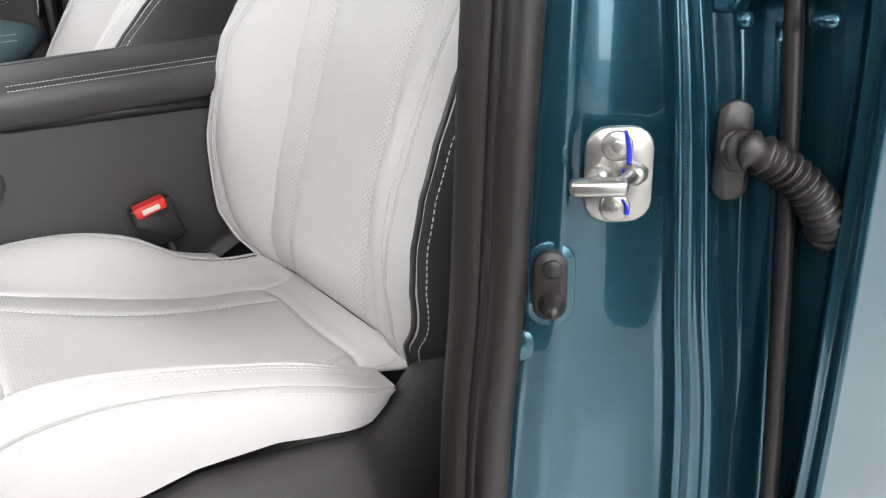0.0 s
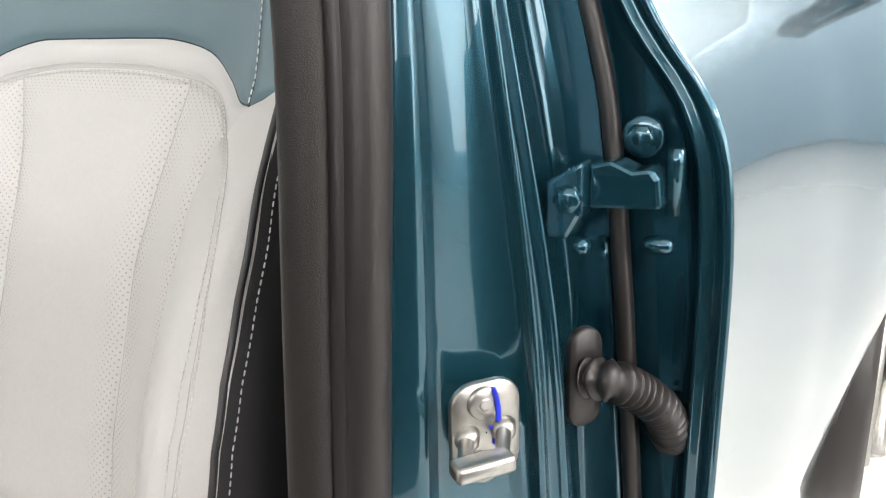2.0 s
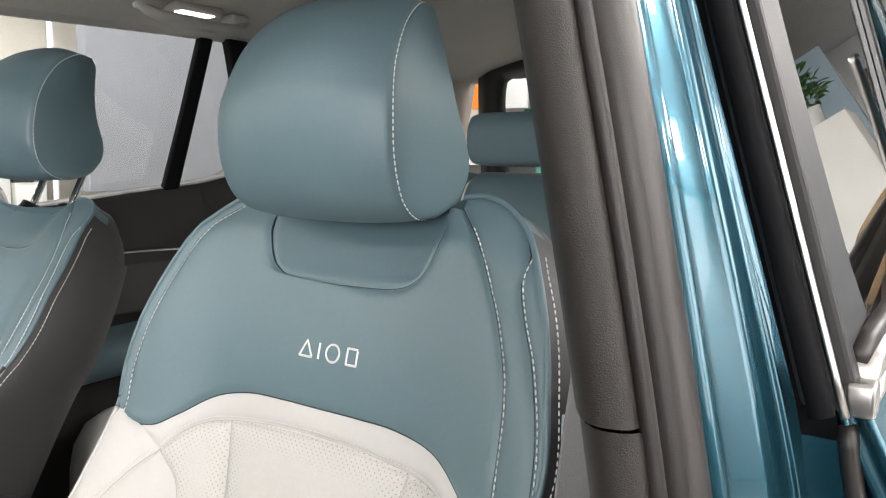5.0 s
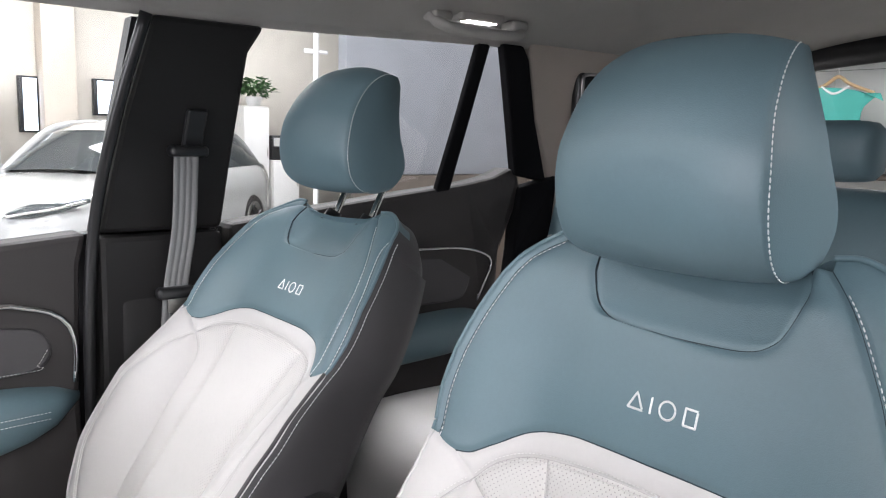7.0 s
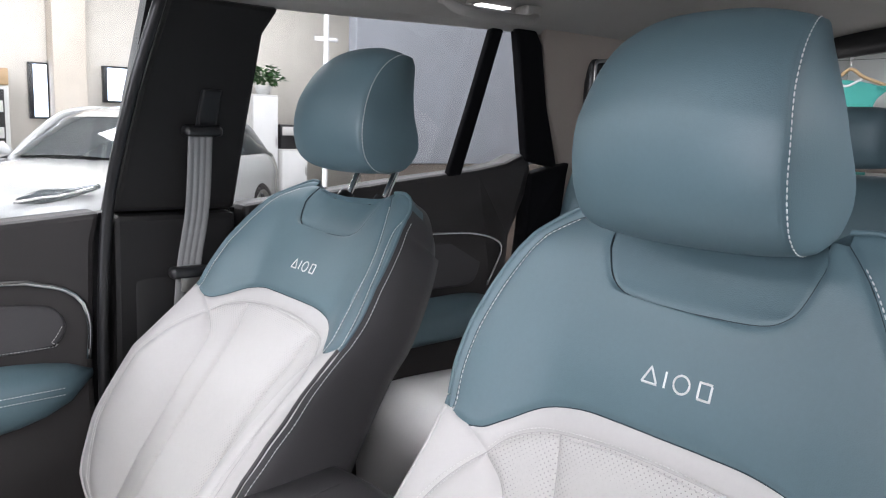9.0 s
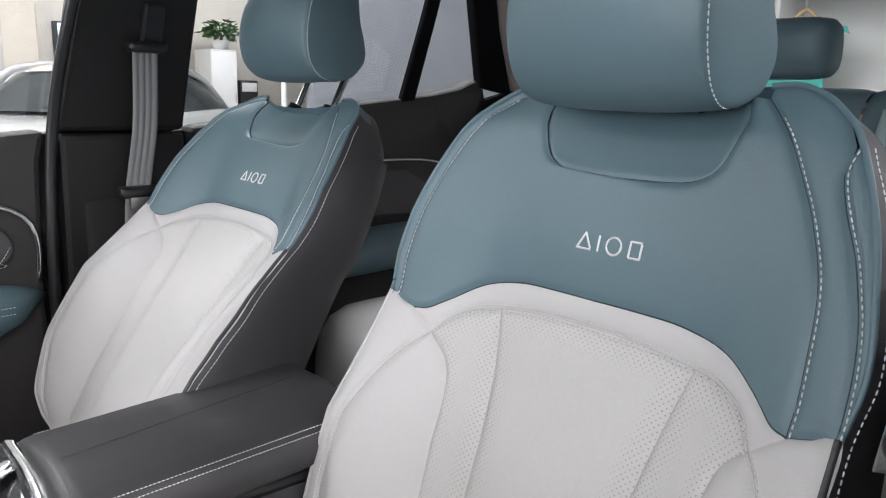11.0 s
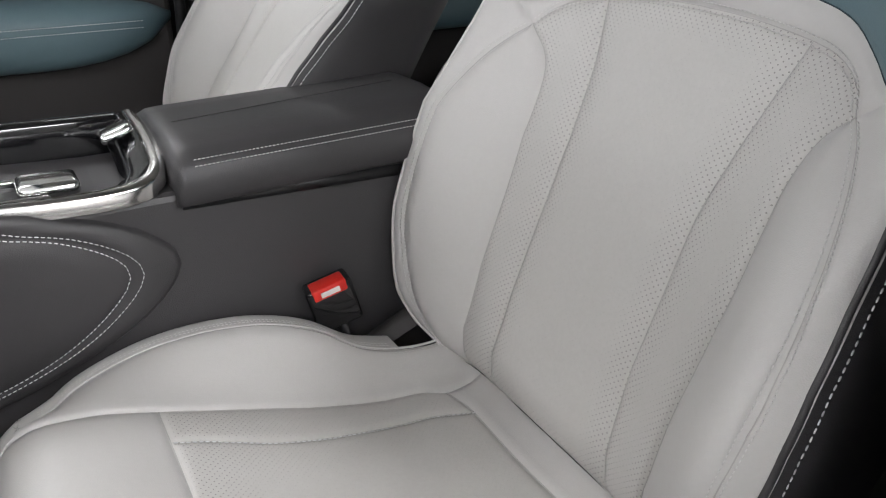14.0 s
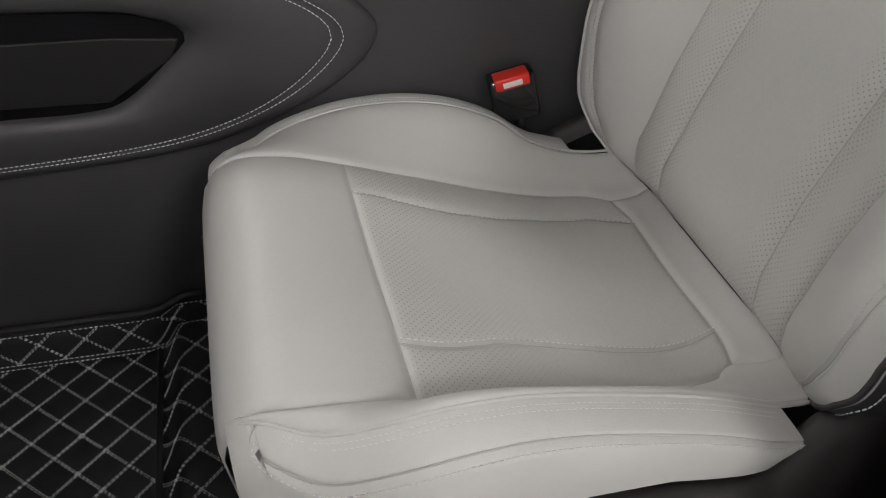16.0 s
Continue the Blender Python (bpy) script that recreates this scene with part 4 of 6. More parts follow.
# door buffer
B0 = (-0.1795, -0.4335, 0.815)
buffer = thing("door_buffer", B0, "black plastic door stop with a screw on the pillar", "door stop")
part("plate", face_plate("buffer_plate", B0, 0.023, 0.05, 0.0105, 0.006, RUBBER), buffer)
part("raised_bed", face_plate("buffer_bed", B0, 0.034, 0.062, 0.016, 0.0035, PAINT, -0.002), pillar, "raised painted bed of the stop")
c = on_face(B0, 0.001, 0.013, 0.006)
part("screw", disc("buffer_screw", c, N_P, 0.0065, 0.002, BLACK, 20, 0.001), buffer, "black cross-head screw")
part("stud", tube("buffer_stud", [on_face(B0, 0.001, -0.012, 0.004) + N_P * d + Vector((-0.2, 0, 0)) * d * 0.3 for d in (0, 0.004, 0.006, 0.012, 0.016, 0.019)], [0.009, 0.009, 0.0062, 0.0058, 0.0045, 0.002], RUBBER, 16), buffer, "pointed rubber stud")
part("hole_plug", disc("hole_plug", on_face((-0.193, -0.4185, 0.768), 0, 0, -0.001), N_P, 0.0125, 0.004, PAINT, 28, 0.0015), pillar, "round painted plug")
part("hole_plug", disc("hole_plug", on_face((-0.1865, -0.4225, 0.925), 0, 0, -0.002), N_P, 0.018, 0.002, PAINT, 28, 0.001), pillar, "round painted plug")

# wiring boot between the pillar and the rear door
G0 = (-0.089, -0.494, 0.904)
boot = thing("wiring_boot", G0, "black corrugated rubber wiring hose between pillar and door", "rubber hose")
part("flange", face_plate("boot_flange", on_face(G0, 0.004, -0.001, 0), 0.022, 0.064, 0.0105, 0.0055, RUBBER), boot, "oval rubber flange")
path = spline([on_face(G0, 0.004, 0.0, 0.006), on_face(G0, 0.012, 0.002, 0.02), (-0.075, -0.527, 0.895), (-0.061, -0.537, 0.88), (-0.046, -0.541, 0.86), (-0.036, -0.54, 0.845)], 150)
ks = np.linspace(0, 1, 150)
part("bellows", tube("boot_bellows", path, 0.0112 + 0.0019 * np.sin(ks * 2 * math.pi * 16), RUBBER, 22), boot, "ribbed rubber sleeve")
part("end_ring", tube("boot_end", [(-0.043, -0.54, 0.86), (-0.04, -0.5405, 0.856), (-0.037, -0.541, 0.852)], [0.014, 0.0155, 0.014], RUBBER, 20), boot)

# the closed rear door --------------------------------------------------------------
SKIN = ((-0.545, 0.35), (-0.567, 0.62), (-0.572, 0.88), (-0.57, 1.0), (-0.557, 1.058), (-0.522, 1.11), (-0.477, 1.201))


def skin_at(x, n=50):
    c = spline(SKIN, n)
    b = 0.05 * smooth(-0.05, 0.6, x) + 0.075 * smooth(0.3, 0.95, x) - 0.02 * smooth(1.2, 2.2, x)
    return [(x, y - b * (0.3 + 0.7 * np.exp(-((z - 0.85) / 0.3) ** 2)), z + 0.098 * (x + 0.05) * smooth(0.95, 1.19, z)) for y, z in c]


rear_door = thing("rear_door", (0.4, -0.5, 0.35), "closed teal rear car door with black window frame", "car door", kind="structure")
xs = np.concatenate([[-0.05, -0.0485, -0.046, -0.042], np.linspace(-0.03, 1.0, 36)])
part("door_skin", loft("door_skin", [skin_at(x) for x in xs], PAINT), rear_door, "glossy teal painted door skin")
fr = skin_at(-0.05)
inner = [[(-0.038, min(y + 0.03, -0.455) if z > 1.12 else y + 0.03, z) for x, y, z in fr], [(-0.034, -0.452 - 0.02 * smooth(1.1, 0.9, z), z) for x, y, z in fr], [(-0.03, -0.39, z) for x, y, z in fr]]
part("door_edge", loft("door_edge", [[(xx, p[1] + d, p[2]) for p in fr] for xx, d in ((-0.05, 0.0), (-0.052, 0.0015), (-0.0525, 0.004), (-0.051, 0.007), (-0.046, 0.010), (-0.046, 0.014), (-0.05, 0.0165), (-0.049, 0.0195), (-0.042, 0.022))] + inner, PAINT), rear_door, "teal painted folded door edge")
ts = spline([(-0.048, -0.4655, 1.19), (-0.048, -0.472, 1.15), (-0.048, -0.494, 1.065), (-0.048, -0.507, 0.96), (-0.048, -0.514, 0.88), (-0.048, -0.524, 0.75), (-0.048, -0.532, 0.6), (-0.048, -0.53, 0.4)], 60)
part("edge_bead", tube("edge_bead", [(x + 0.004, y + 0.0105, z) for x, y, z in ts if z < 0.985], 0.0042, PAINT, 12), rear_door, "painted bead beside the seal")
part("edge_seal", tube("edge_seal", ts, 0.006, RUBBER, 12), rear_door, "dark rubber seal on the door's edge")
# hinge
hinge = part("hinge", prism("hinge_leaf", [(-0.493, 1.028), (-0.506, 1.031), (-0.518, 1.026), (-0.528, 1.028), (-0.533, 1.022), (-0.535, 1.005), (-0.493, 1.002)], PAINT, "x", -0.072, -0.05, 0.0025), rear_door, "teal painted steel hinge")
part("bracket", prism("hinge_bracket", [(-0.47, 1.018), (-0.493, 1.032), (-0.493, 1.0), (-0.485, 0.985), (-0.47, 0.985)], PAINT, "x", -0.084, -0.066, 0.003), hinge)
part("bolt", disc("hinge_bolt", (-0.0845, -0.486, 1.01), (-1, -0.1, 0), 0.0085, 0.006, PAINT, 6, 0.001), hinge, "hexagon bolt")
part("bolt", disc("hinge_bolt", (-0.043, -0.515, 1.041), (-1, -0.1, 0), 0.0125, 0.004, PAINT, 24, 0.0), hinge, "hexagon bolt with washer")
part("bolt_head", disc("hinge_bolt_head", (-0.047, -0.515, 1.041), (-1, -0.1, 0), 0.0085, 0.006, PAINT, 6, 0.001), hinge)
for x, y0, y1 in ((-0.057, -0.521, -0.54), (-0.078, -0.486, -0.497)):
    part("embossed_pad", tube("embossed_pad", [(x, y0 + (y1 - y0) * k, 0.981) for k in (0, 0.06, 0.2, 0.5, 0.8, 0.94, 1)], [0.001, 0.0035, 0.0052, 0.0056, 0.0052, 0.0035, 0.001], PAINT, 14), rear_door, "small pressed rib in the painted steel")
part("pin", tube("hinge_pin", [(-0.056, -0.538, 1.0), (-0.056, -0.538, 1.03), (-0.056, -0.538, 1.037), (-0.056, -0.538, 1.038)], [0.0052, 0.0052, 0.0048, 0.0025], PAINT, 16), hinge)
# window frame, chrome belt and panes
def left_y(z):
    return -0.472 + 0.3 * max(0.0, z - 1.2)


def left_plate(name, outline, material, out, inn, bevel=0.003):
    me = prism(name, outline, material, "y", -out, -inn, bevel)
    for v in me.vertices:
        v.co.y += left_y(v.co.z)
    return me


part("window_post", left_plate("window_post", [(-0.062, 1.2), (-0.055, 1.42), (-0.05, 1.62), (0.02, 1.62), (0.006, 1.42), (0.02, 1.28), (0.045, 1.215)], POST_PANEL, 0.004, -0.03), rear_door, "dark matt window post")
part("post_trim", tube("post_trim", spline([(-0.07, left_y(1.2) + 0.005, 1.2), (-0.0635, left_y(1.42) + 0.005, 1.42), (-0.058, left_y(1.62) + 0.006, 1.62)], 20), 0.0026, SATIN, 8), rear_door, "thin bright strip")
part("post_seal", tube("post_seal", spline([(-0.075, left_y(1.2) + 0.016, 1.2), (-0.069, left_y(1.42) + 0.016, 1.42), (-0.063, left_y(1.62) + 0.016, 1.62)], 20), 0.007, RUBBER_AND_SHADE, 10), rear_door, "rubber strip")
part("window", left_plate("rear_window_left", [(0.02, 1.215), (0.02, 1.6), (0.75, 1.62), (0.95, 1.5), (1.0, 1.325)], GLASS_PRIVACY, -0.01, -0.014, 0), rear_door, "tinted side window").visible_shadow = False
belt = [(x, -0.479 + 0.004 * smooth(0.08, -0.045, x) - 0.002 * math.sin(x * 2), 1.2165 - 0.003 * smooth(0.05, -0.045, x) + 0.088 * x) for x in np.linspace(-0.045, 1.02, 24)]
part("belt_strip", loft("belt_strip", [[(x, y + a, z + b) for a, b in ((0.01, 0.018), (-0.001, 0.017), (-0.004, 0.012), (-0.0045, 0.008), (-0.003, 0.006), (-0.0045, 0.004), (-0.007, -0.001), (-0.006, -0.005), (0.01, -0.007))] for x, y, z in belt], SATIN, caps=True), rear_door, "bright metal belt strip")
part("belt_seal", tube("belt_seal", [(x, y + 0.007, z + 0.021) for x, y, z in belt], 0.0065, RUBBER, 10), rear_door, "dark rubber seal above the strip")
part("rear_strip", tube("rear_strip", spline([(0.98, -0.476, 1.308), (1.02, -0.474, 1.322), (1.035, -0.464, 1.35), (1.0, -0.435, 1.45), (0.93, -0.405, 1.55)], 30), 0.009, SATIN, 10), rear_door, "bright metal strip curving up")
part("pane_divider", left_plate("pane_divider", [(0.7, 1.28), (0.68, 1.6), (0.71, 1.6), (0.735, 1.283)], GLOSS_BLACK, 0.0, -0.012, 0.003), rear_door, "black window divider")
part("belt_end", box("belt_end", (-0.063, -0.481, 1.1985), (-0.044, -0.464, 1.219), SATIN, 0.003, 3), rear_door, "bright metal strip end")
part("roof_frame", left_plate("roof_frame", [(-0.05, 1.6), (-0.05, 1.66), (1.2, 1.68), (1.35, 1.5), (1.2, 1.5), (0.9, 1.62)], GLOSS_BLACK, 0.004, -0.03), rear_door, "gloss black upper window frame")
handle = part("door_handle", box("handle_grip", (0.58, -0.66, 1.145), (0.8, -0.636, 1.185), GLOSS_BLACK, 0.008, 3), rear_door, "gloss black pull handle")
part("mount", box("handle_mount", (0.6, -0.641, 1.152), (0.615, -0.51, 1.172), GLOSS_BLACK, 0.005, 2), handle)
part("mount", box("handle_mount", (0.765, -0.641, 1.152), (0.78, -0.51, 1.172), GLOSS_BLACK, 0.005, 2), handle)

rows = []
for z in np.linspace(0.6, 1.64, 46):
    q = pillar_sections(paint_profile, 1, z, z)[0][-6]
    e = (-0.056, left_y(z) + 0.012) if z > 1.19 else (-0.044, float(np.interp(z, (0.6, 0.75, 0.88, 0.96, 1.06, 1.15, 1.19), (-0.525, -0.517, -0.507, -0.5, -0.487, -0.466, -0.46))))
    rows.append([(q[0] + (e[0] - q[0]) * k + 0.02 * math.sin(k * math.pi), q[1] + (e[1] - q[1]) * k + 0.022 * math.sin(k * math.pi), z) for k in np.linspace(0, 1, 16)])
part("gutter", loft("door_gutter", [r[:12] for r in rows], PAINT), rear_door, "dark teal painted gutter beside the window post")
part("gutter", loft("gutter_foot", [r[11:] for r in rows if r[0][2] < 1.2], PAINT), rear_door, "dark teal painted gutter beside the seal")
# dull black sheet closing the rest of the gap
part("gap_filler", loft("gap_filler", [r[11:] for r in rows if r[0][2] > 1.17], RUBBER_AND_SHADE), rear_door, "black sheet between pillar and window post")

fender = thing("rear_fender", (1.5, -0.5, 0.35), "teal rear wing of the car", "car body", kind="structure")
skin = loft("fender_skin", [skin_at(x, 90) for x in np.linspace(1.006, 2.3, 90)], PAINT)
bm = bmesh.new()
bm.from_mesh(skin)
bmesh.ops.delete(bm, geom=[f for f in bm.faces if math.hypot(f.calc_center_median().x - 1.36, f.calc_center_median().z - 0.352) < 0.375], context="FACES")
bm.to_mesh(skin)
bm.free()
part("fender_skin", skin, fender)
part("wheel_arch", tube("wheel_arch", [(x, np.interp(0.352 + 0.382 * math.sin(a), [q[2] for q in skin_at(x)], [q[1] for q in skin_at(x)]) - 0.002, 0.352 + 0.382 * math.sin(a)) for a in np.linspace(0, math.pi, 40) for x in (1.36 + 0.352 * math.cos(a),)], 0.014, TRIM, 10), fender, "dark plastic wheel arch edge")
part("rear_post", left_plate("rear_post", [(1.0, 1.34), (0.95, 1.5), (0.75, 1.62), (1.5, 1.66), (2.1, 1.45), (2.2, 1.4)], PAINT, 0.0, -0.03), fender)
prof = [(0.24, 0.1), (0.27, 0.115), (0.32, 0.115), (0.345, 0.1), (0.352, 0.06), (0.352, -0.06), (0.345, -0.1)]
wheel = part("wheel", loft("tyre", [[(1.36 + r * math.cos(a), -0.545 - d, 0.352 + r * math.sin(a)) for a in np.linspace(0, 2 * math.pi, 48, endpoint=False)] for r, d in prof], RUBBER, closed=True), fender, "black tyre on a silver rim")
part("rim", loft("rim", [[(1.36 + r * math.cos(a), -0.545 - d, 0.352 + r * math.sin(a)) for a in np.linspace(0, 2 * math.pi, 48, endpoint=False)] for r, d in ((0.245, 0.112), (0.24, 0.124), (0.225, 0.122), (0.21, 0.07), (0.2, 0.0))], STEEL, closed=True), wheel)
for k in range(5):
    a = 2 * math.pi * k / 5
    part("spoke", tube("spoke", [(1.36 + r * math.cos(a), -0.545 - 0.124, 0.352 + r * math.sin(a)) for r in (0.02, 0.12, 0.235)], [0.035, 0.02, 0.026], STEEL, 12, squash=0.7), wheel)

# the open front door, unseen; its dark lining is angled to darken the pillar's reflection
D0, DL = Vector((-1.27, -0.5, 0)), 1.12
D_ALONG, D_IN = Vector((0.656, -0.755, 0)), Vector((0.755, 0.656, 0))


def on_door(a, n, z):
    p = D0 + D_ALONG * a + D_IN * n
    return (p.x, p.y, z)


front_door = thing("front_door", (-0.95, -0.92, 0.3), "unseen open front door, dark lining reflected in the pillar, teal painted skin", "car door", kind="structure")
rows = []
for a in np.linspace(0.0, DL, 16):
    e = 0.02 * smooth(0.06, 0.0, min(a, DL - a))
    rows.append([on_door(a, n - e, z) for n, z in ((0.0, 0.33), (0.045, 0.34), (0.06, 0.4), (0.06, 0.62), (0.075, 0.7), (0.1, 0.78), (0.1, 0.86), (0.07, 0.9), (0.06, 1.0), (0.055, 1.12), (0.04, 1.17), (0.0, 1.18))])
part("door_lining", loft("front_lining", rows, TRIM), front_door, "dark moulded door lining")
rows = [[on_door(a, -0.012 - b, z) for b, z in ((0.0, 0.33), (0.02, 0.4), (0.055, 0.6), (0.065, 0.85), (0.05, 1.02), (0.02, 1.12), (0.0, 1.18))] for a in np.linspace(0.0, DL, 16)]
part("door_skin", loft("front_skin", rows, PAINT), front_door, "glossy teal painted door skin")
part("window_frame", tube("front_frame", spline([on_door(0.25, -0.005, 1.18), on_door(0.5, 0.04, 1.42), on_door(0.75, 0.075, 1.56), on_door(1.02, 0.1, 1.6), on_door(1.06, 0.03, 1.3), on_door(1.07, 0.0, 1.18)], 50), 0.022, BLACK, 10), front_door, "black window frame")

# sill and floor ---------------------------------------------------------------------
sill = thing("door_sill", (-0.7, -0.44, 0.25), "dark plastic door sill trim", "door sill", kind="structure")
part("sill_trim", loft("sill_trim", [[(x, y, z) for y, z in ((-0.30, 0.30), (-0.315, 0.42), (-0.33, 0.44), (-0.40, 0.445), (-0.43, 0.43), (-0.47, 0.41), (-0.5, 0.36), (-0.5, 0.2))] for x in np.linspace(-1.5, -0.12, 12)], TRIM), sill)
solid("car_floor", box("car_floor", (-1.5, -0.46, 0.22), (2.3, 1.2, 0.27), CARPET, 0), "black carpeted car floor", "car floor", kind="structure")

# right side of the cabin ---------------------------------------------------------------
def right_y(z):
    return 1.12 - 0.3 * max(0.0, z - 1.2)


def right_plate(name, outline, material, inn, out, bevel=0.004):
    me = prism(name, outline, material, "y", -inn, out, bevel)
    for v in me.vertices:
        v.co.y += right_y(v.co.z)
    return me


fdoor = thing("passenger_door", (-0.7, 1.15, 0.35), "dark door trim with teal armrest and bright arc", "car door", kind="structure")
part("door_panel", right_plate("door_panel", [(-1.5, 0.35), (-1.5, 1.13), (-0.4, 1.19), (-0.212, 1.207), (-0.225, 1.15), (-0.235, 0.9), (-0.22, 0.35)], TRIM, 0.0, 0.08, 0.012), fdoor, "dark padded door panel")
arc = spline([(-1.2, 1.105, 1.085), (-0.45, 1.105, 1.088), (-0.32, 1.106, 1.078), (-0.262, 1.107, 1.05), (-0.243, 1.108, 1.0), (-0.246, 1.108, 0.93)], 50)
part("bright_arc", tube("bright_arc", arc, 0.0055, CHROME, 8), fdoor, "bright metal arc")
part("speaker_pad", right_plate("speaker_pad", [(-1.2, 0.96), (-1.2, 1.05), (-0.42, 1.047)] + [tuple(q) for q in spline([(-0.36, 1.045), (-0.31, 1.037), (-0.286, 1.012), (-0.285, 0.985), (-0.302, 0.964), (-0.34, 0.956), (-0.4, 0.955)], 18)], DARK, 0.012, 0.0, 0.006), fdoor, "stitched dark pad")
part("pull_pad", right_plate("pull_pad", [(-1.2, 0.975), (-1.2, 1.025), (-0.43, 1.022), (-0.41, 1.005), (-0.42, 0.985)], TRIM, 0.02, 0.0, 0.006), fdoor)


def arm_rest(name, x0, x1, z, y, h, deep):
    rows = []
    for k in np.linspace(0, 1, 22):
        x = x0 + (x1 - x0) * k
        s = max(0.03, 1 - max(0, (k - 0.72) / 0.28) ** 2.6) ** 0.6
        rows.append([(x, y - deep * s * max(0.0, math.cos(a)) ** 0.6 + 0.012, z - 0.02 * (1 - k) + h * s * math.sin(a) * (1.0 if math.sin(a) > 0 else 1.9)) for a in np.linspace(-1.45, 1.45, 18)])
    return loft(name, rows, TEAL, caps=True)


ar = part("armrest", arm_rest("armrest", -1.2, -0.236, 0.9, 1.12, 0.045, 0.1), fdoor, "teal leather armrest")
tagged(part("stitching", stitch_mesh("armrest_stitching", [[(x, 1.036 - 0.006, 0.905 - 0.03 * (-0.3 - x) + dz) for x in np.linspace(-1.0, -0.3, 40)] for dz in (0.0, -0.012)], THREAD), ar, "white thread"), kind="stuff")
tagged(part("thread", stitch_mesh("pad_stitching", [spline([(-1.0, 1.1, 0.963), (-0.36, 1.1065, 0.96), (-0.31, 1.1065, 0.972), (-0.29, 1.1065, 1.0)], 60)], THREAD_GREY), fdoor, "pale thread"), kind="stuff")

bp = thing("pillar_right", (-0.08, 1.1, 0.3), "dark plastic trimmed door pillar", "car pillar", kind="structure")
part("upper_trim", right_plate("pillar_upper", [(-0.195, 1.2045), (-0.165, 1.42), (-0.125, 1.6), (0.09, 1.6), (0.062, 1.55), (0.052, 1.38), (0.045, 1.2045)], PILLAR_TRIM, 0.012, 0.05, 0.01), bp, "dark plastic upper trim")
part("lower_trim", right_plate("pillar_lower", [(-0.215, 0.35), (-0.2, 0.9), (-0.197, 1.2), (0.045, 1.2), (0.05, 0.35)], PILLAR_TRIM, 0.022, 0.05, 0.012), bp, "dark plastic lower trim")
part("bulge", loft("pillar_bulge", [[(-0.105 + 0.055 * math.cos(a), 1.099 - 0.02 * math.sin(math.pi * k) ** 0.7 * math.sin(a), 0.62 + 0.46 * k) for a in np.linspace(0, math.pi, 12)] for k in np.linspace(0, 1, 16)], PILLAR_TRIM), bp, "soft bulge in the trim")
part("door_seal", tube("door_seal_right", spline([(-0.215, 1.1, 0.4), (-0.222, 1.1, 0.9), (-0.207, 1.1, 1.2), (-0.178, 1.035, 1.42), (-0.137, 0.982, 1.6)], 40), 0.011, BLACK, 10), bp, "black rubber seal")
part("backing", right_plate("pillar_backing", [(-0.32, 0.35), (-0.32, 1.18), (-0.19, 1.2), (-0.14, 1.6), (0.07, 1.6), (0.03, 1.38), (0.05, 1.2), (0.16, 1.2), (0.16, 0.35)], BLACK, -0.052, 0.09, 0), bp, "black sheet behind the trim")

rdoor = thing("rear_door_right", (0.45, 1.15, 0.35), "dark rear door trim with teal armrest and bright arc", "car door", kind="structure")
part("door_panel", right_plate("rear_door_panel", [(0.075, 0.35), (0.072, 1.21), (0.5, 1.262), (0.7, 1.283), (0.79, 1.3), (0.845, 1.325), (0.875, 1.3), (0.9, 1.25), (0.84, 1.1), (0.82, 0.8), (0.8, 0.35)], TRIM, 0.0, 0.08, 0.012), rdoor, "dark padded door panel")
part("bright_arc", tube("bright_arc", spline([(0.2, 1.105, 1.125), (0.6, 1.105, 1.122), (0.72, 1.105, 1.112), (0.785, 1.105, 1.09), (0.797, 1.105, 1.065), (0.75, 1.105, 0.975)], 40), 0.004, CHROME, 8), rdoor, "bright metal arc")
part("pad", right_plate("rear_pad", [(0.2, 0.98), (0.2, 1.1), (0.62, 1.099)] + [tuple(q) for q in spline([(0.68, 1.094), (0.72, 1.083), (0.738, 1.06), (0.728, 1.02), (0.705, 0.985), (0.66, 0.978)], 14)], DARK, 0.01, 0.0, 0.006), rdoor, "dark inset pad")
part("armrest", arm_rest("rear_armrest", 0.15, 0.765, 0.93, 1.11, 0.04, 0.1), rdoor, "teal leather armrest")
part("quarter_bar", right_plate("quarter_bar", [(0.6, 1.262), (0.62, 1.45), (0.634, 1.62), (0.673, 1.62), (0.66, 1.45), (0.645, 1.266)], RUBBER_AND_SHADE, 0.0, 0.02, 0.006), rdoor, "black window divider")
part("rear_seal", right_plate("rear_seal", [(0.85, 1.305), (0.785, 1.45), (0.733, 1.565), (0.705, 1.625), (0.77, 1.625), (0.8, 1.595), (0.872, 1.45), (0.975, 1.285)], RUBBER_AND_SHADE, 0.01, 0.02, 0.006), rdoor, "black rubber frame")
part("rear_seal_low", right_plate("rear_seal_low", [(0.875, 1.27), (1.01, 1.302), (1.0, 1.12), (0.97, 0.7), (0.83, 0.7), (0.88, 1.1)], RUBBER_AND_SHADE, 0.02, 0.03, 0.008), rdoor, "black rubber frame")
win = thing("side_windows_right", (0.0, 1.1, 1.2), "clear side windows of the car", "window", kind="structure")
for nm, out, gm in (("front_pane", [(-1.4, 1.12), (-1.2, 1.5), (-1.0, 1.62), (-0.12, 1.62), (-0.19, 1.19)], GLASS), ("rear_pane", [(0.0, 1.15), (0.0, 1.66), (1.0, 1.66), (1.05, 1.2)], GLASS)):
    ob = part(nm, right_plate(nm, out, gm, -0.05, 0.054, 0), win)
    ob.visible_shadow = False

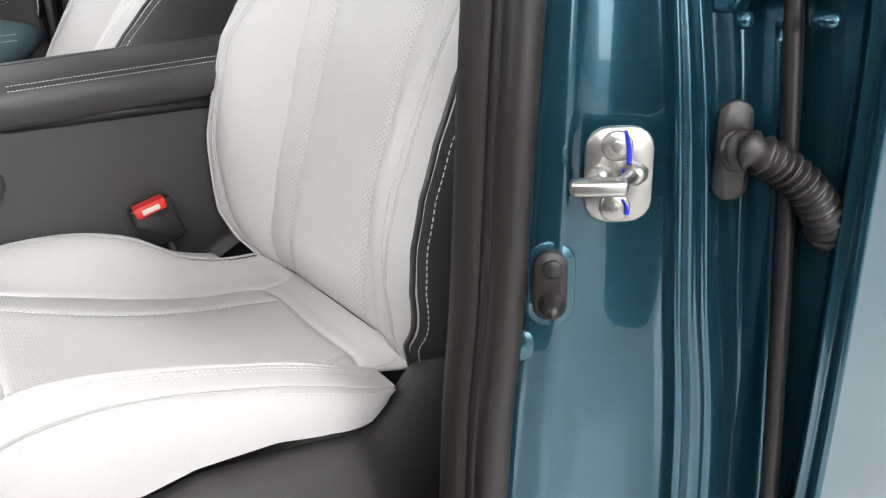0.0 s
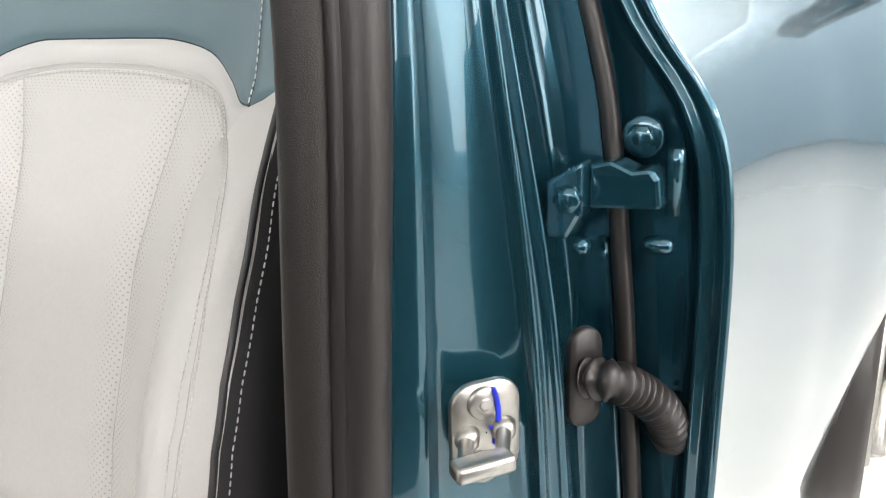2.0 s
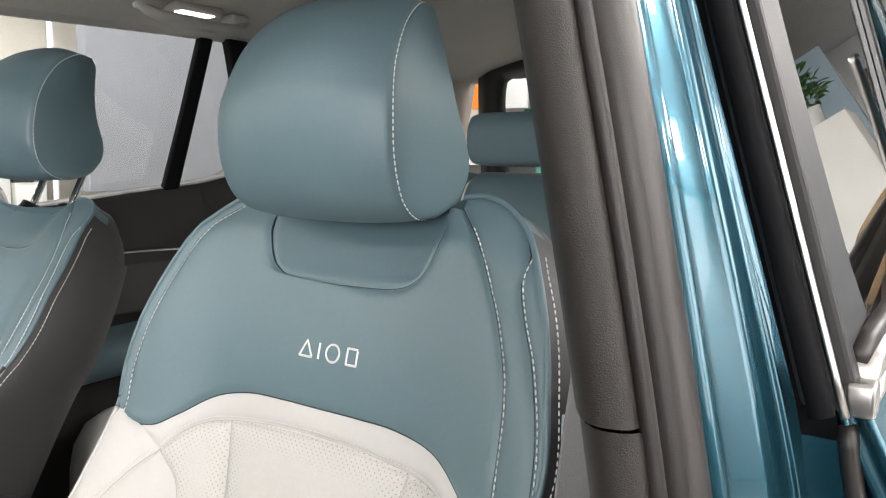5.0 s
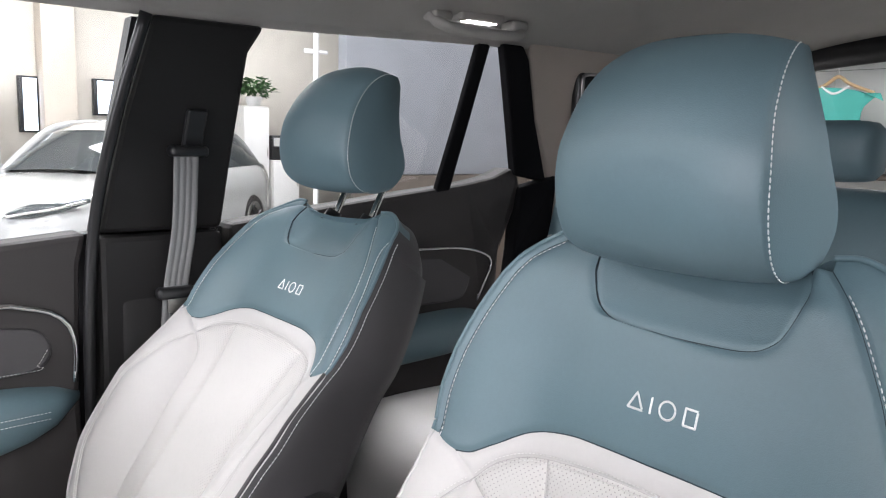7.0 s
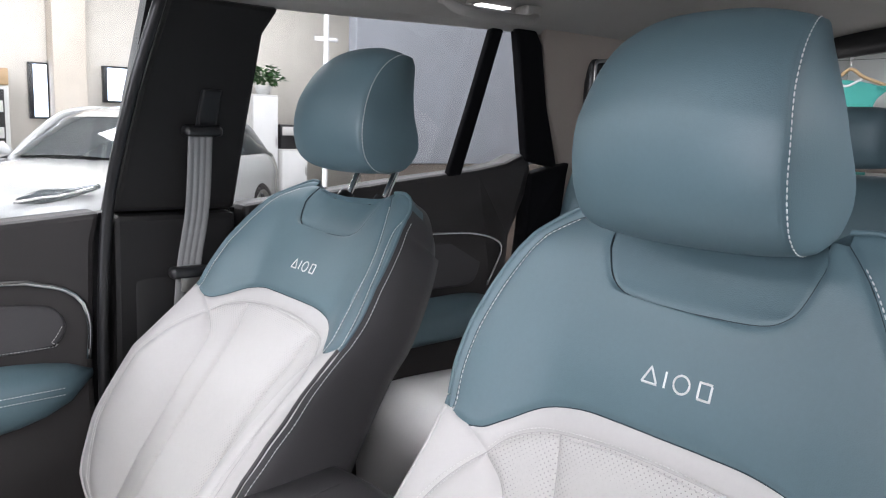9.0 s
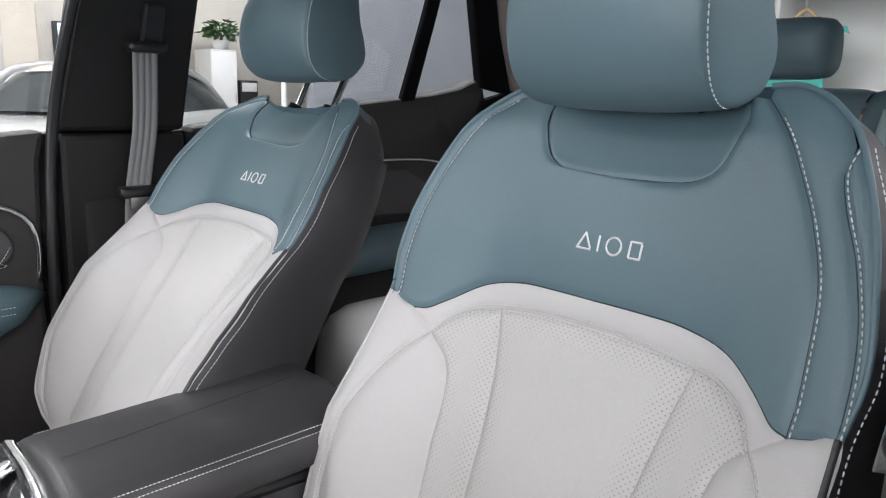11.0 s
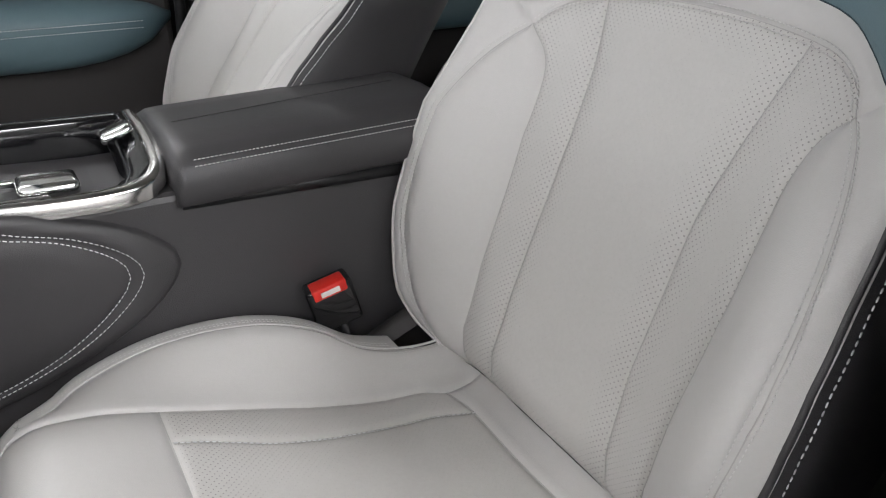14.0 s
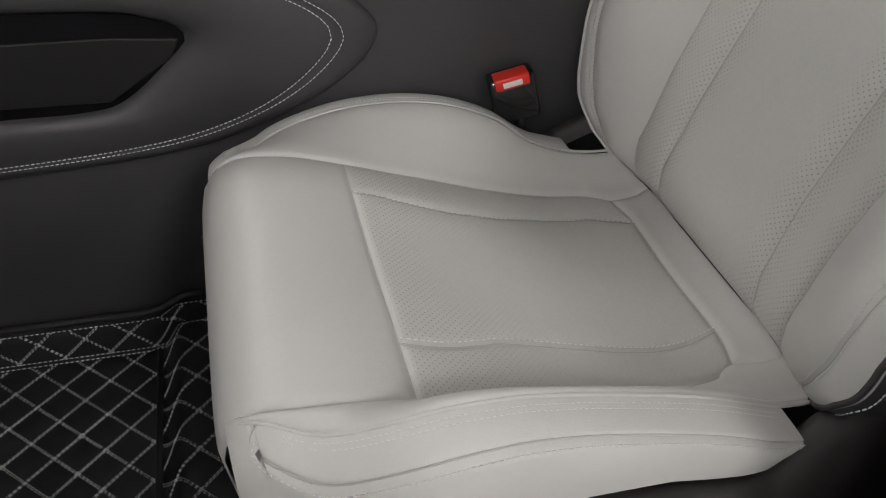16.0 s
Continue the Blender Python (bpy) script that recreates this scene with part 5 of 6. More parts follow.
# seat belts
belt_r = thing("seat_belt_right", (-0.06, 1.04, 0.9), "grey webbing seat belt hanging on the pillar with tongue", "seat belt")
def strap(name, pts, width, material, across=(1, 0, 0), ribs=4, thick=0.0012):
    P = spline(pts, 40)
    ac = np.array(across) / np.linalg.norm(across)
    tn = np.gradient(P, axis=0)
    tn /= np.linalg.norm(tn, axis=1)[:, None]
    nm = np.cross(tn, ac)
    rows = []
    cs = np.linspace(-0.5, 0.5, ribs * 6 + 1)
    for i in range(len(P)):
        top = [P[i] + ac * width * c + nm[i] * (thick + 0.0016 * abs(math.sin(c * math.pi * ribs))) for c in cs]
        bot = [P[i] + ac * width * c - nm[i] * thick for c in cs[::-1]]
        rows.append(top + bot)
    return loft(name, rows, material, closed=True, caps=True)


part("webbing", strap("webbing", [(-0.05, 1.04, 1.37), (-0.056, 1.045, 1.22), (-0.074, 1.048, 1.1), (-0.087, 1.05, 0.95), (-0.12, 1.06, 0.7)], 0.047, WEBBING), belt_r)
part("guide", box("belt_guide", (-0.085, 1.02, 1.352), (-0.012, 1.055, 1.372), BLACK, 0.008, 3), belt_r, "black belt guide")
part("slider", right_plate("belt_slider", [(-0.055, 1.365), (-0.05, 1.44), (-0.01, 1.44), (-0.015, 1.365)], BLACK, 0.022, 0.0, 0.005), belt_r, "black height slider")
part("tongue_grip", box("tongue_grip", (-0.115, 1.02, 1.083), (-0.04, 1.05, 1.105), BLACK, 0.008, 3), belt_r, "black tongue grip")
part("tongue", prism("tongue", [(-0.098, 1.085), (-0.052, 1.085), (-0.052, 1.055), (-0.055, 1.032), (-0.078, 1.032), (-0.083, 1.055), (-0.098, 1.06)], STEEL, "y", 1.022, 1.026, 0.001), belt_r, "bright steel tongue")
part("tongue_slot", prism("tongue_slot", [(-0.072, 1.07), (-0.06, 1.07), (-0.06, 1.045), (-0.072, 1.045)], BLACK, "y", 1.0195, 1.022, 0.001), belt_r)
belt_l = thing("seat_belt_left", (-0.05, -0.31, 0.7), "black webbing seat belt hanging beside the seat", "seat belt")
part("webbing", strap("webbing_low", [(-0.06, -0.31, 1.06), (-0.055, -0.31, 0.98), (-0.05, -0.312, 0.85), (-0.05, -0.315, 0.6)], 0.048, BLACK, (0.95, -0.15, 0)), belt_l)
part("webbing_upper", strap("webbing_up", [(-0.07, -0.31, 1.06), (-0.085, -0.325, 1.15), (-0.07, -0.335, 1.3), (-0.05, -0.33, 1.45)], 0.047, WEBBING, (0.5, -0.8, 0)), belt_l)
part("tongue_grip", box("tongue_grip_left", (-0.112, -0.325, 1.088), (-0.04, -0.3, 1.106), BLACK, 0.007, 3, Euler((0, radians(-14), 0)).to_matrix().to_4x4()), belt_l, "black tongue grip")
part("tongue", box("tongue_left", (-0.103, -0.318, 1.045), (-0.06, -0.312, 1.075), STEEL, 0.002, 2, Euler((0, radians(-25), 0)).to_matrix().to_4x4()), belt_l, "steel tongue")

# roof lining, rear posts, tailgate
def roof_z(x, y):
    return 1.612 + 0.1 * (1 - ((y - 0.37) / 0.625) ** 2) - 0.02 * smooth(1.2, 1.8, x) + 0.02 * smooth(0.0, 0.8, x)


ys = np.linspace(-0.255, 0.995, 26)
roof = thing("roof", (0.6, 0.37, 1.6), "pale warm grey cloth headliner of the car", "car roof", kind="structure")
part("headliner", loft("headliner", [[(x, y, roof_z(x, y)) for y in ys] for x in np.linspace(-0.55, 1.8, 26)], LINER), roof)
part("roof_panel", loft("roof_panel", [[(x, y, roof_z(x, y) + 0.06) for y in np.linspace(-0.32, 1.06, 20)] for x in np.linspace(-0.6, 1.9, 12)], PAINT), roof, "painted roof")
part("rail_lining", loft("rail_lining", [[(x, 0.99 + a, roof_z(x, 0.995) + b) for a, b in ((0.0, 0.002), (0.008, -0.004), (0.012, -0.012), (0.03, -0.012), (0.05, 0.03))] for x in np.linspace(-0.6, 1.0, 20)], LINER), roof)
part("rail_lining", loft("rail_lining_left", [[(x, -0.25 - a, roof_z(x, -0.255) + b) for a, b in ((0.0, 0.002), (0.008, -0.004), (0.012, -0.012), (0.03, -0.012), (0.07, 0.03))] for x in np.linspace(-0.6, 1.8, 20)], LINER), roof)
grab = thing("grab_handle", (0.53, 0.88, 1.64), "pale grey folding grab handle under the headliner", "grab handle")
gp = spline([(0.41, 0.895, 1.65), (0.42, 0.875, 1.632), (0.46, 0.86, 1.622), (0.6, 0.86, 1.622), (0.65, 0.875, 1.632), (0.665, 0.895, 1.65)], 40)
part("grip", tube("grab_grip", gp, 0.0135, LINER, 12, squash=0.8), grab)
for gx in (0.43, 0.65):
    part("mount", box("grab_mount", (gx - 0.025, 0.87, 1.638), (gx + 0.025, 0.915, 1.66), LINER, 0.008, 3), grab)
READING = glow("lit_lens", (1.0, 0.98, 0.95), 5.0)
dome = thing("reading_lamp", (0.535, 0.9, 1.655), "small lit reading lamp beside the grab handle", "car lamp")
part("housing", box("lamp_housing", (0.475, 0.868, 1.646), (0.6, 0.912, 1.668), LINER, 0.008, 3), dome)
part("lens", box("lamp_lens", (0.495, 0.874, 1.6435), (0.58, 0.9, 1.648), READING, 0.002, 2), dome, "lit white lens")
post = thing("rear_post_right", (1.3, 1.1, 0.8), "warm beige plastic rear post trim", "car pillar", kind="structure")
part("post_trim", right_plate("post_trim", [(0.99, 1.29), (0.875, 1.45), (0.8, 1.6), (0.8, 1.68), (1.8, 1.7), (1.85, 1.1), (0.98, 1.1)], BEIGE_TRIM, 0.0, 0.06, 0.01), post)
outlet = part("belt_outlet", box("belt_outlet", (0.99, 0.99, 1.45), (1.1, 1.03, 1.58), BLACK, 0.02, 3), post, "dark oval belt outlet")
part("outlet_rim", tube("outlet_rim", spline([(1.0, 0.988, 1.47), (0.995, 0.988, 1.55), (1.01, 0.988, 1.572), (1.08, 0.988, 1.572), (1.095, 0.988, 1.55), (1.09, 0.988, 1.47)], 40), 0.005, SATIN, 8), outlet, "bright rim of the outlet")
part("strap_slot", box("strap_slot", (1.035, 0.992, 1.465), (1.06, 1.002, 1.53), BLACK, 0.004, 2), post, "dark strap slot")
part("hook", disc("coat_hook", (1.05, 1.0, 1.42), (0, -1, 0), 0.018, 0.02, BLACK, 20, 0.006), post, "black round hook")
post_l = thing("rear_post_left", (1.3, -0.4, 0.8), "warm beige plastic rear post trim", "car pillar", kind="structure")
part("post_trim", left_plate("post_trim_left", [(1.0, 1.25), (0.98, 1.45), (0.85, 1.6), (0.85, 1.68), (1.8, 1.7), (1.85, 1.1), (1.0, 1.1)], BEIGE_TRIM, -0.06, -0.11, 0.01), post_l)
part("door_lining", left_plate("door_lining", [(-0.02, 0.35), (-0.02, 1.2), (1.0, 1.31), (1.0, 0.35)], TRIM, -0.07, -0.12, 0.01), post_l, "dark rear door lining")
gate = thing("tailgate", (1.85, 0.37, 0.6), "black framed tailgate with rear window", "tailgate", kind="structure")
rim_o = spline([(1.9, -0.28, 1.0), (1.84, -0.25, 1.3), (1.74, -0.2, 1.66), (1.73, -0.1, 1.7), (1.72, 0.37, 1.73), (1.73, 0.84, 1.7), (1.74, 0.94, 1.66), (1.84, 0.99, 1.3), (1.9, 1.02, 1.0)], 80)
mid_g = np.array([1.82, 0.37, 1.3])
rim_i = mid_g + (rim_o - mid_g) * [1, 0.84, 0.8] + np.array([0.0, 0, 0.0])
part("gate_frame", loft("gate_frame", [rim_o + [0.02, 0, 0], rim_o, (rim_o + rim_i) / 2 + [-0.015, 0, 0], rim_i, rim_i + [0.03, 0, 0]], BLACK), gate, "black plastic frame")
part("gate_lower", box("gate_lower", (1.86, -0.3, 0.3), (1.93, 1.04, 1.09), TRIM, 0.02, 2), gate)
pane = part("rear_pane", loft("rear_pane", [rim_i[:40] + [0.012, 0, 0], rim_i[:39:-1] + [0.012, 0, 0]], GLASS_DARK), gate, "tinted rear window")
pane.visible_shadow = False

# rear bench
bench = thing("bench_seat", (0.7, 0.37, 0.27), "teal and grey leather rear bench seat with headrests", "car seat")
sec = [(0.31, 0.3), (0.29, 0.5), (0.28, 0.64), (0.285, 0.71), (0.3, 0.755), (0.33, 0.785), (0.4, 0.8), (0.65, 0.79), (0.95, 0.74)]
for y0, y1 in ((-0.27, 0.37), (0.375, 1.04)):
    rows = []
    for k in np.linspace(0, 1, 24):
        y = y0 + (y1 - y0) * k
        e = min(k, 1 - k) * (y1 - y0)
        s = 1 - math.exp(-e / 0.02)
        rows.append([(0.95 + (x - 0.95) * (0.94 + 0.06 * s), y, z - (0.03 if z > 0.6 else 0) * (1 - s) + 0.02 * math.exp(-((k - 0.15) / 0.12) ** 2) + 0.02 * math.exp(-((k - 0.85) / 0.12) ** 2)) for x, z in spline(sec, 24)])
    part("cushion", loft("bench_cushion", rows, GREY), bench, "grey leather bench cushion")
bsec = [(0.86, 0.72), (0.84, 0.8), (0.88, 1.0), (0.925, 1.15)]
tsec = [(0.925, 1.15), (0.95, 1.24), (0.975, 1.29), (1.01, 1.315), (1.06, 1.315), (1.09, 1.29)]
for y0, y1 in ((-0.27, 0.16), (0.165, 0.49), (0.495, 1.04)):
    for nm, sc, m in (("lower_back", bsec, GREY), ("upper_back", tsec, TEAL)):
        rows = []
        for k in np.linspace(0, 1, 22):
            y = y0 + (y1 - y0) * k
            e = min(k, 1 - k) * (y1 - y0)
            s = 1 - math.exp(-e / 0.012)
            rows.append([(x + 0.018 * (1 - s), y, z - 0.006 * (1 - s)) for x, z in spline(sc, 18)])
        part(nm, loft(nm, rows, m), bench)
PALE_TEAL = mat("pale_teal_leather", (0.3, 0.38, 0.39), 0.5, grain=0.3)
for k in range(4):
    y = 0.03 + 0.026 * k
    rows = [[(x - 0.004 - 0.006 * math.sin(a), y + 0.0115 * math.cos(a), z) for a in np.linspace(0, math.pi, 8)] for x, z in spline([(0.925, 1.155), (0.95, 1.24), (0.97, 1.28)], 10)]
    part("rib", loft("back_rib", rows, PALE_TEAL), bench, "pale padded rib")
for yc in (0.338,):
    rows = []
    for k in np.linspace(-1, 1, 20):
        s = (1 - abs(k) ** 5) ** 0.4
        rows.append([(0.97 + 0.055 * math.copysign(abs(math.cos(a)) ** 0.7, math.cos(a)) * (0.6 + 0.4 * s), yc + 0.118 * k, 1.392 + 0.06 * math.copysign(abs(math.sin(a)) ** 0.7, math.sin(a)) * (0.75 + 0.25 * s)) for a in np.linspace(0, 2 * math.pi, 28, endpoint=False)])
    part("headrest", loft("bench_headrest", rows, TEAL, closed=True, caps=True), bench, "dark teal leather headrest")

# centre console ------------------------------------------------------------------------
console = thing("centre_console", (-0.4, 0.38, 0.27), "dark leather centre console with stitched lid and bright trim", "centre console")
part("console_body", prism("console_body", [(-1.4, 0.27), (-1.4, 0.8), (-0.64, 0.858), (-0.5, 0.854), (-0.445, 0.856), (-0.1, 0.866), (-0.03, 0.85), (0.0, 0.7), (0.0, 0.27)], DARK, "y", 0.29, 0.475, 0.008), console, "dark leather console side")
LID = [(0.285, 0.846), (0.276, 0.854), (0.2735, 0.872), (0.277, 0.888), (0.286, 0.899), (0.302, 0.906), (0.34, 0.911), (0.385, 0.913), (0.43, 0.911), (0.468, 0.906), (0.484, 0.899), (0.492, 0.888), (0.495, 0.872), (0.49, 0.858)]
rows = []
for k in np.linspace(0, 1, 40):
    x = -0.43 + 0.385 * k
    e = min(k, 1 - k) * 0.4
    s = 1 - 0.10 * math.exp(-e / 0.006)
    drop = 0.03 * smooth(0.86, 1.0, k)
    tilt = 0.02 * k - 0.005
    rows.append([(x, 0.385 + (y - 0.385) * (1 - 0.02 * (1 - s) * 10), 0.85 + (z - 0.85) * s - drop + tilt) for y, z in LID])
lid = part("lid", loft("console_lid", rows, DARK, caps=True), console, "dark leather armrest lid")
tagged(part("stitching", stitch_mesh("lid_stitching", [[(x, y, z + 0.02 * (x + 0.445) / 0.4 - 0.005 - 0.03 * smooth(0.86, 1.0, (x + 0.445) / 0.4)) for x in np.linspace(-0.412, -0.06, 60)] for y, z in ((0.2775, 0.891), (0.2822, 0.8968), (0.487, 0.8975))], THREAD_GREY, 0.0045, 0.0032, 0.0006), lid, "white thread"), kind="stuff")
part("lid_seam", tube("lid_seam", [(x, 0.3, 0.907 + 0.02 * (x + 0.445) / 0.4 - 0.005) for x in np.linspace(-0.1, -0.06, 4)], 0.001, DARK, 6), lid)
part("lid_crease", tube("lid_crease", [(x, 0.37 + 0.1 * (x + 0.42), 0.9085 + 0.02 * (x + 0.445) / 0.4 - 0.0008) for x in np.linspace(-0.41, -0.12, 12)], 0.0005, DARK, 6), lid, "faint crease across the lid")
part("lid_gap", box("lid_gap", (-0.425, 0.2865, 0.838), (-0.06, 0.29, 0.852), BLACK, 0), console, "dark gap below the lid")
# side pad with its opening
OUTER = spline([(-1.3, 0.875), (-0.66, 0.868), (-0.54, 0.85), (-0.47, 0.823), (-0.432, 0.782), (-0.46, 0.735), (-0.53, 0.69), (-0.653, 0.648), (-0.87, 0.626), (-1.3, 0.6)], 120)
HOLE = spline([(-1.3, 0.82), (-0.78, 0.815), (-0.68, 0.806), (-0.642, 0.785), (-0.665, 0.755), (-0.715, 0.712), (-0.76, 0.7), (-0.85, 0.697), (-1.0, 0.69), (-1.3, 0.68)], 120)


def pad_row(k, y):
    c = OUTER + (HOLE - OUTER) * k
    return np.stack([c[:, 0], np.full(len(c), y), c[:, 1]], 1)


pad = part("side_pad", loft("side_pad", [pad_row(0.0, 0.292), pad_row(0.01, 0.284), pad_row(0.04, 0.279), pad_row(0.205, 0.276), pad_row(0.232, 0.2778), pad_row(0.26, 0.276), pad_row(0.7, 0.274), pad_row(0.9, 0.277), pad_row(1.0, 0.285), pad_row(1.03, 0.32)], DARK), console, "dark leather side pad")
tagged(part("stitching", stitch_mesh("pad_thread", [pad_row(kk, 0.2745) for kk in (0.2, 0.265)], THREAD, 0.0055, 0.0038, 0.0006), pad, "white double stitching"), kind="stuff")
# no recess is cut: a flat black sheet and darkened tray paint its shade
part("hollow", box("hollow", (-1.3, 0.288, 0.66), (-0.63, 0.2885, 0.83), RUBBER_AND_SHADE, 0), console, "black sheet painting the shade inside the opening")
part("hollow_shelf", prism("hollow_shelf", [(-1.3, 0.708), (-0.73, 0.712), (-0.66, 0.76), (-0.65, 0.782), (-0.72, 0.786), (-1.3, 0.776)], PILLAR_TRIM, "y", 0.284, 0.2875, 0.002), console, "tray in the opening, its colour darkened for shade")
# tray with bright surround
bz = spline([(-1.3, 0.286, 0.874), (-0.7, 0.286, 0.872), (-0.55, 0.286, 0.868), (-0.485, 0.288, 0.868), (-0.452, 0.296, 0.872), (-0.436, 0.318, 0.879), (-0.431, 0.36, 0.886), (-0.43, 0.42, 0.892), (-0.432, 0.475, 0.895)], 90)
part("bright_surround", loft("bright_surround", [bz + [0.003, -0.003, -0.016], bz + [0.003, -0.003, -0.001], bz + [0.0, 0.0, 0.003], bz + [-0.009, 0.0085, 0.003], bz + [-0.011, 0.0105, 0.0], bz + [-0.012, 0.0115, -0.012]], BRIGHT), console, "bright chrome surround")
part("bezel", loft("tray_bezel", [bz + [-0.01, 0.0095, -0.003], bz + [-0.014, 0.0135, -0.001], bz + [-0.03, 0.024, -0.008], bz + [-0.04, 0.03, -0.026]], GLOSS_BLACK), console, "gloss black bezel inside the surround")
part("tray", prism("tray", [(-1.3, 0.3), (-0.56, 0.3), (-0.5, 0.31), (-0.47, 0.335), (-0.455, 0.38), (-0.455, 0.47), (-1.3, 0.47)], GLOSS_BLACK, "z", 0.835, 0.852, 0.002), console, "gloss black tray")
for y in (0.315, 0.375):
    part("rail", box("tray_rail", (-1.2, y - 0.004, 0.852), (-0.545, y + 0.004, 0.866), CHROME, 0.003, 2), console, "bright rail")
part("slot", box("tray_slot", (-1.2, 0.325, 0.851), (-0.56, 0.365, 0.857), BLACK, 0.002), console)
part("selector", box("selector", (-0.575, 0.322, 0.858), (-0.515, 0.368, 0.874), CHROME, 0.009, 4), console, "bright metal selector end")
part("button", box("tray_button", (-0.482, 0.405, 0.884), (-0.444, 0.435, 0.896), CHROME, 0.006, 3, Euler((0, radians(-20), 0)).to_matrix().to_4x4()), console, "bright metal button")
part("far_edge", box("tray_edge", (-1.3, 0.455, 0.85), (-0.45, 0.478, 0.9), GLOSS_BLACK, 0.008, 3), console)
part("kick_panel", box("kick_panel", (-1.4, 0.296, 0.3), (-0.656, 0.3, 0.625), PILLAR_TRIM, 0.002), console, "dark kick panel")

# buckle
bk = thing("belt_buckle", (-0.265, 0.265, 0.7), "black seat belt buckle with a red release button", "belt buckle")
ax = Vector((0.0575, -0.006, 0.0175)).normalized()
dn = (Vector((0.30, -0.02, -0.95)) - ax * Vector((0.30, -0.02, -0.95)).dot(ax)).normalized()
sd = ax.cross(dn)
turn_b = Matrix((ax, sd, -dn)).transposed().to_4x4()
cb = Vector((-0.274, 0.2665, 0.7225)) + dn * 0.026


def buckle_box(name, c, sx, sy, sz, m, bev):
    return box(name, Vector(c) - Vector((sx, sy, sz)) / 2, Vector(c) + Vector((sx, sy, sz)) / 2, m, bev, 3, turn_b)


part("case", buckle_box("buckle_case", cb, 0.057, 0.03, 0.062, GLOSS_BLACK, 0.005), bk)
btn = part("button", buckle_box("buckle_button", cb - dn * 0.024 - sd * 0.004 * (1 if sd.y > 0 else -1), 0.044, 0.024, 0.016, RED, 0.003), bk, "red release button")
side_out = sd if sd.y < 0 else -sd
part("print_bar", buckle_box("buckle_print", cb - dn * 0.0235 + side_out * 0.0165, 0.024, 0.0012, 0.007, CLEAR_WHITE, 0.0004), btn, "pale printed bar")
part("stalk", tube("buckle_stalk", [cb + dn * 0.02, cb + dn * 0.06, cb + dn * 0.1 + Vector((0.02, 0, 0))], [0.012, 0.01, 0.01], BLACK, 10, squash=0.6), bk, "black stalk")

# quilted mat
def quilt(x, q):
    a, b = (x + q) / 0.057, (x - q) / 0.057
    d = min(abs(a - round(a)), abs(b - round(b)))
    return 0.004 * (1 - math.exp(-d / 0.09)) * float(smooth(0.337, 0.325, q))


def mat_at(x, q, lift):
    """q runs across the mat and on up its side wall; a low step at the rear."""
    back = 0.045 * smooth(-0.735, -0.7, x)
    if q < 0.276:
        return (x, q, 0.338 + back + lift)
    return (x, 0.276 + (q - 0.276) * 0.12 - lift * 0.9, 0.338 + back * 0.5 + (q - 0.276) * 0.9 + lift * 0.4)


fm = thing("floor_mat", (-1.0, 0.05, 0.27), "black quilted leather floor mat with white diamond stitching", "floor mat")
gx, gy = np.arange(-1.3, -0.64, 0.005), np.arange(-0.28, 0.346, 0.005)
V = [mat_at(x, q, quilt(x, q)) for x in gx for q in gy]
part("mat", make_mesh("quilted_mat", V, grid_faces(len(gx), len(gy)), MATT), fm)
lines = []
for k in range(-40, 40):
    for sgn, side in ((1, -1), (1, 1), (-1, -1), (-1, 1)):
        pts = [mat_at(x, q, 0.0016) for x, q in ((x, sgn * (k * 0.057 + side * 0.0016 - x)) for x in np.arange(-1.3, -0.645, 0.006)) if -0.27 < q < 0.335]
        if len(pts) > 3:
            lines.append(np.array(pts))
tagged(part("diamond_stitching", stitch_mesh("mat_stitching", lines, THREAD, 0.006, 0.0042, 0.0007), fm, "white diamond stitching"), kind="stuff")
knots = []
for i in range(-60, 20):
    for j in range(-60, 20):
        x, q = (i + j) * 0.057 / 2, (i - j) * 0.057 / 2
        if -1.29 < x < -0.66 and -0.26 < q < 0.33:
            knots.append(np.array([mat_at(x + d, q, 0.0024) for d in (-0.003, 0.0, 0.003)]))
tagged(part("knots", stitch_mesh("mat_knots", knots, THREAD, 0.0062, 0.0056, 0.0016), fm, "white knots where the stitching crosses"), kind="stuff")
tagged(part("edge_stitching", stitch_mesh("mat_edge", [[mat_at(x, q, 0.006) for x in np.linspace(-1.3, -0.66, 30)] for q in (0.268, 0.284, 0.334)], THREAD, 0.0065, 0.0042, 0.0007), fm, "white thread"), kind="stuff")
part("mat_border", tube("mat_border", [mat_at(x, 0.346, 0.003) for x in np.linspace(-1.3, -0.66, 20)], 0.006, MATT, 8), fm, "rolled mat edge")
part("mat_fold", tube("mat_fold", [mat_at(x, 0.276, 0.002) for x in np.linspace(-1.3, -0.735, 20)], 0.005, MATT, 8), fm)
part("mat_fold", tube("mat_fold", [mat_at(-0.735, q, 0.002) for q in np.linspace(-0.25, 0.27, 20)], 0.005, MATT, 8), fm)
# plain unseen dashboard and bulkhead, added to close the cabin and shade the footwell
dash = thing("dashboard", (-1.2, 0.37, 0.3), "plain dark dashboard and bulkhead, unseen, shading the footwell", "dashboard", kind="structure")
part("dash_top", box("dash_top", (-1.7, -0.4, 0.78), (-1.12, 1.15, 1.12), TRIM, 0.06, 3), dash)
part("bulkhead", box("bulkhead", (-1.75, -0.42, 0.22), (-1.55, 1.15, 0.9), TRIM, 0.02, 2), dash)

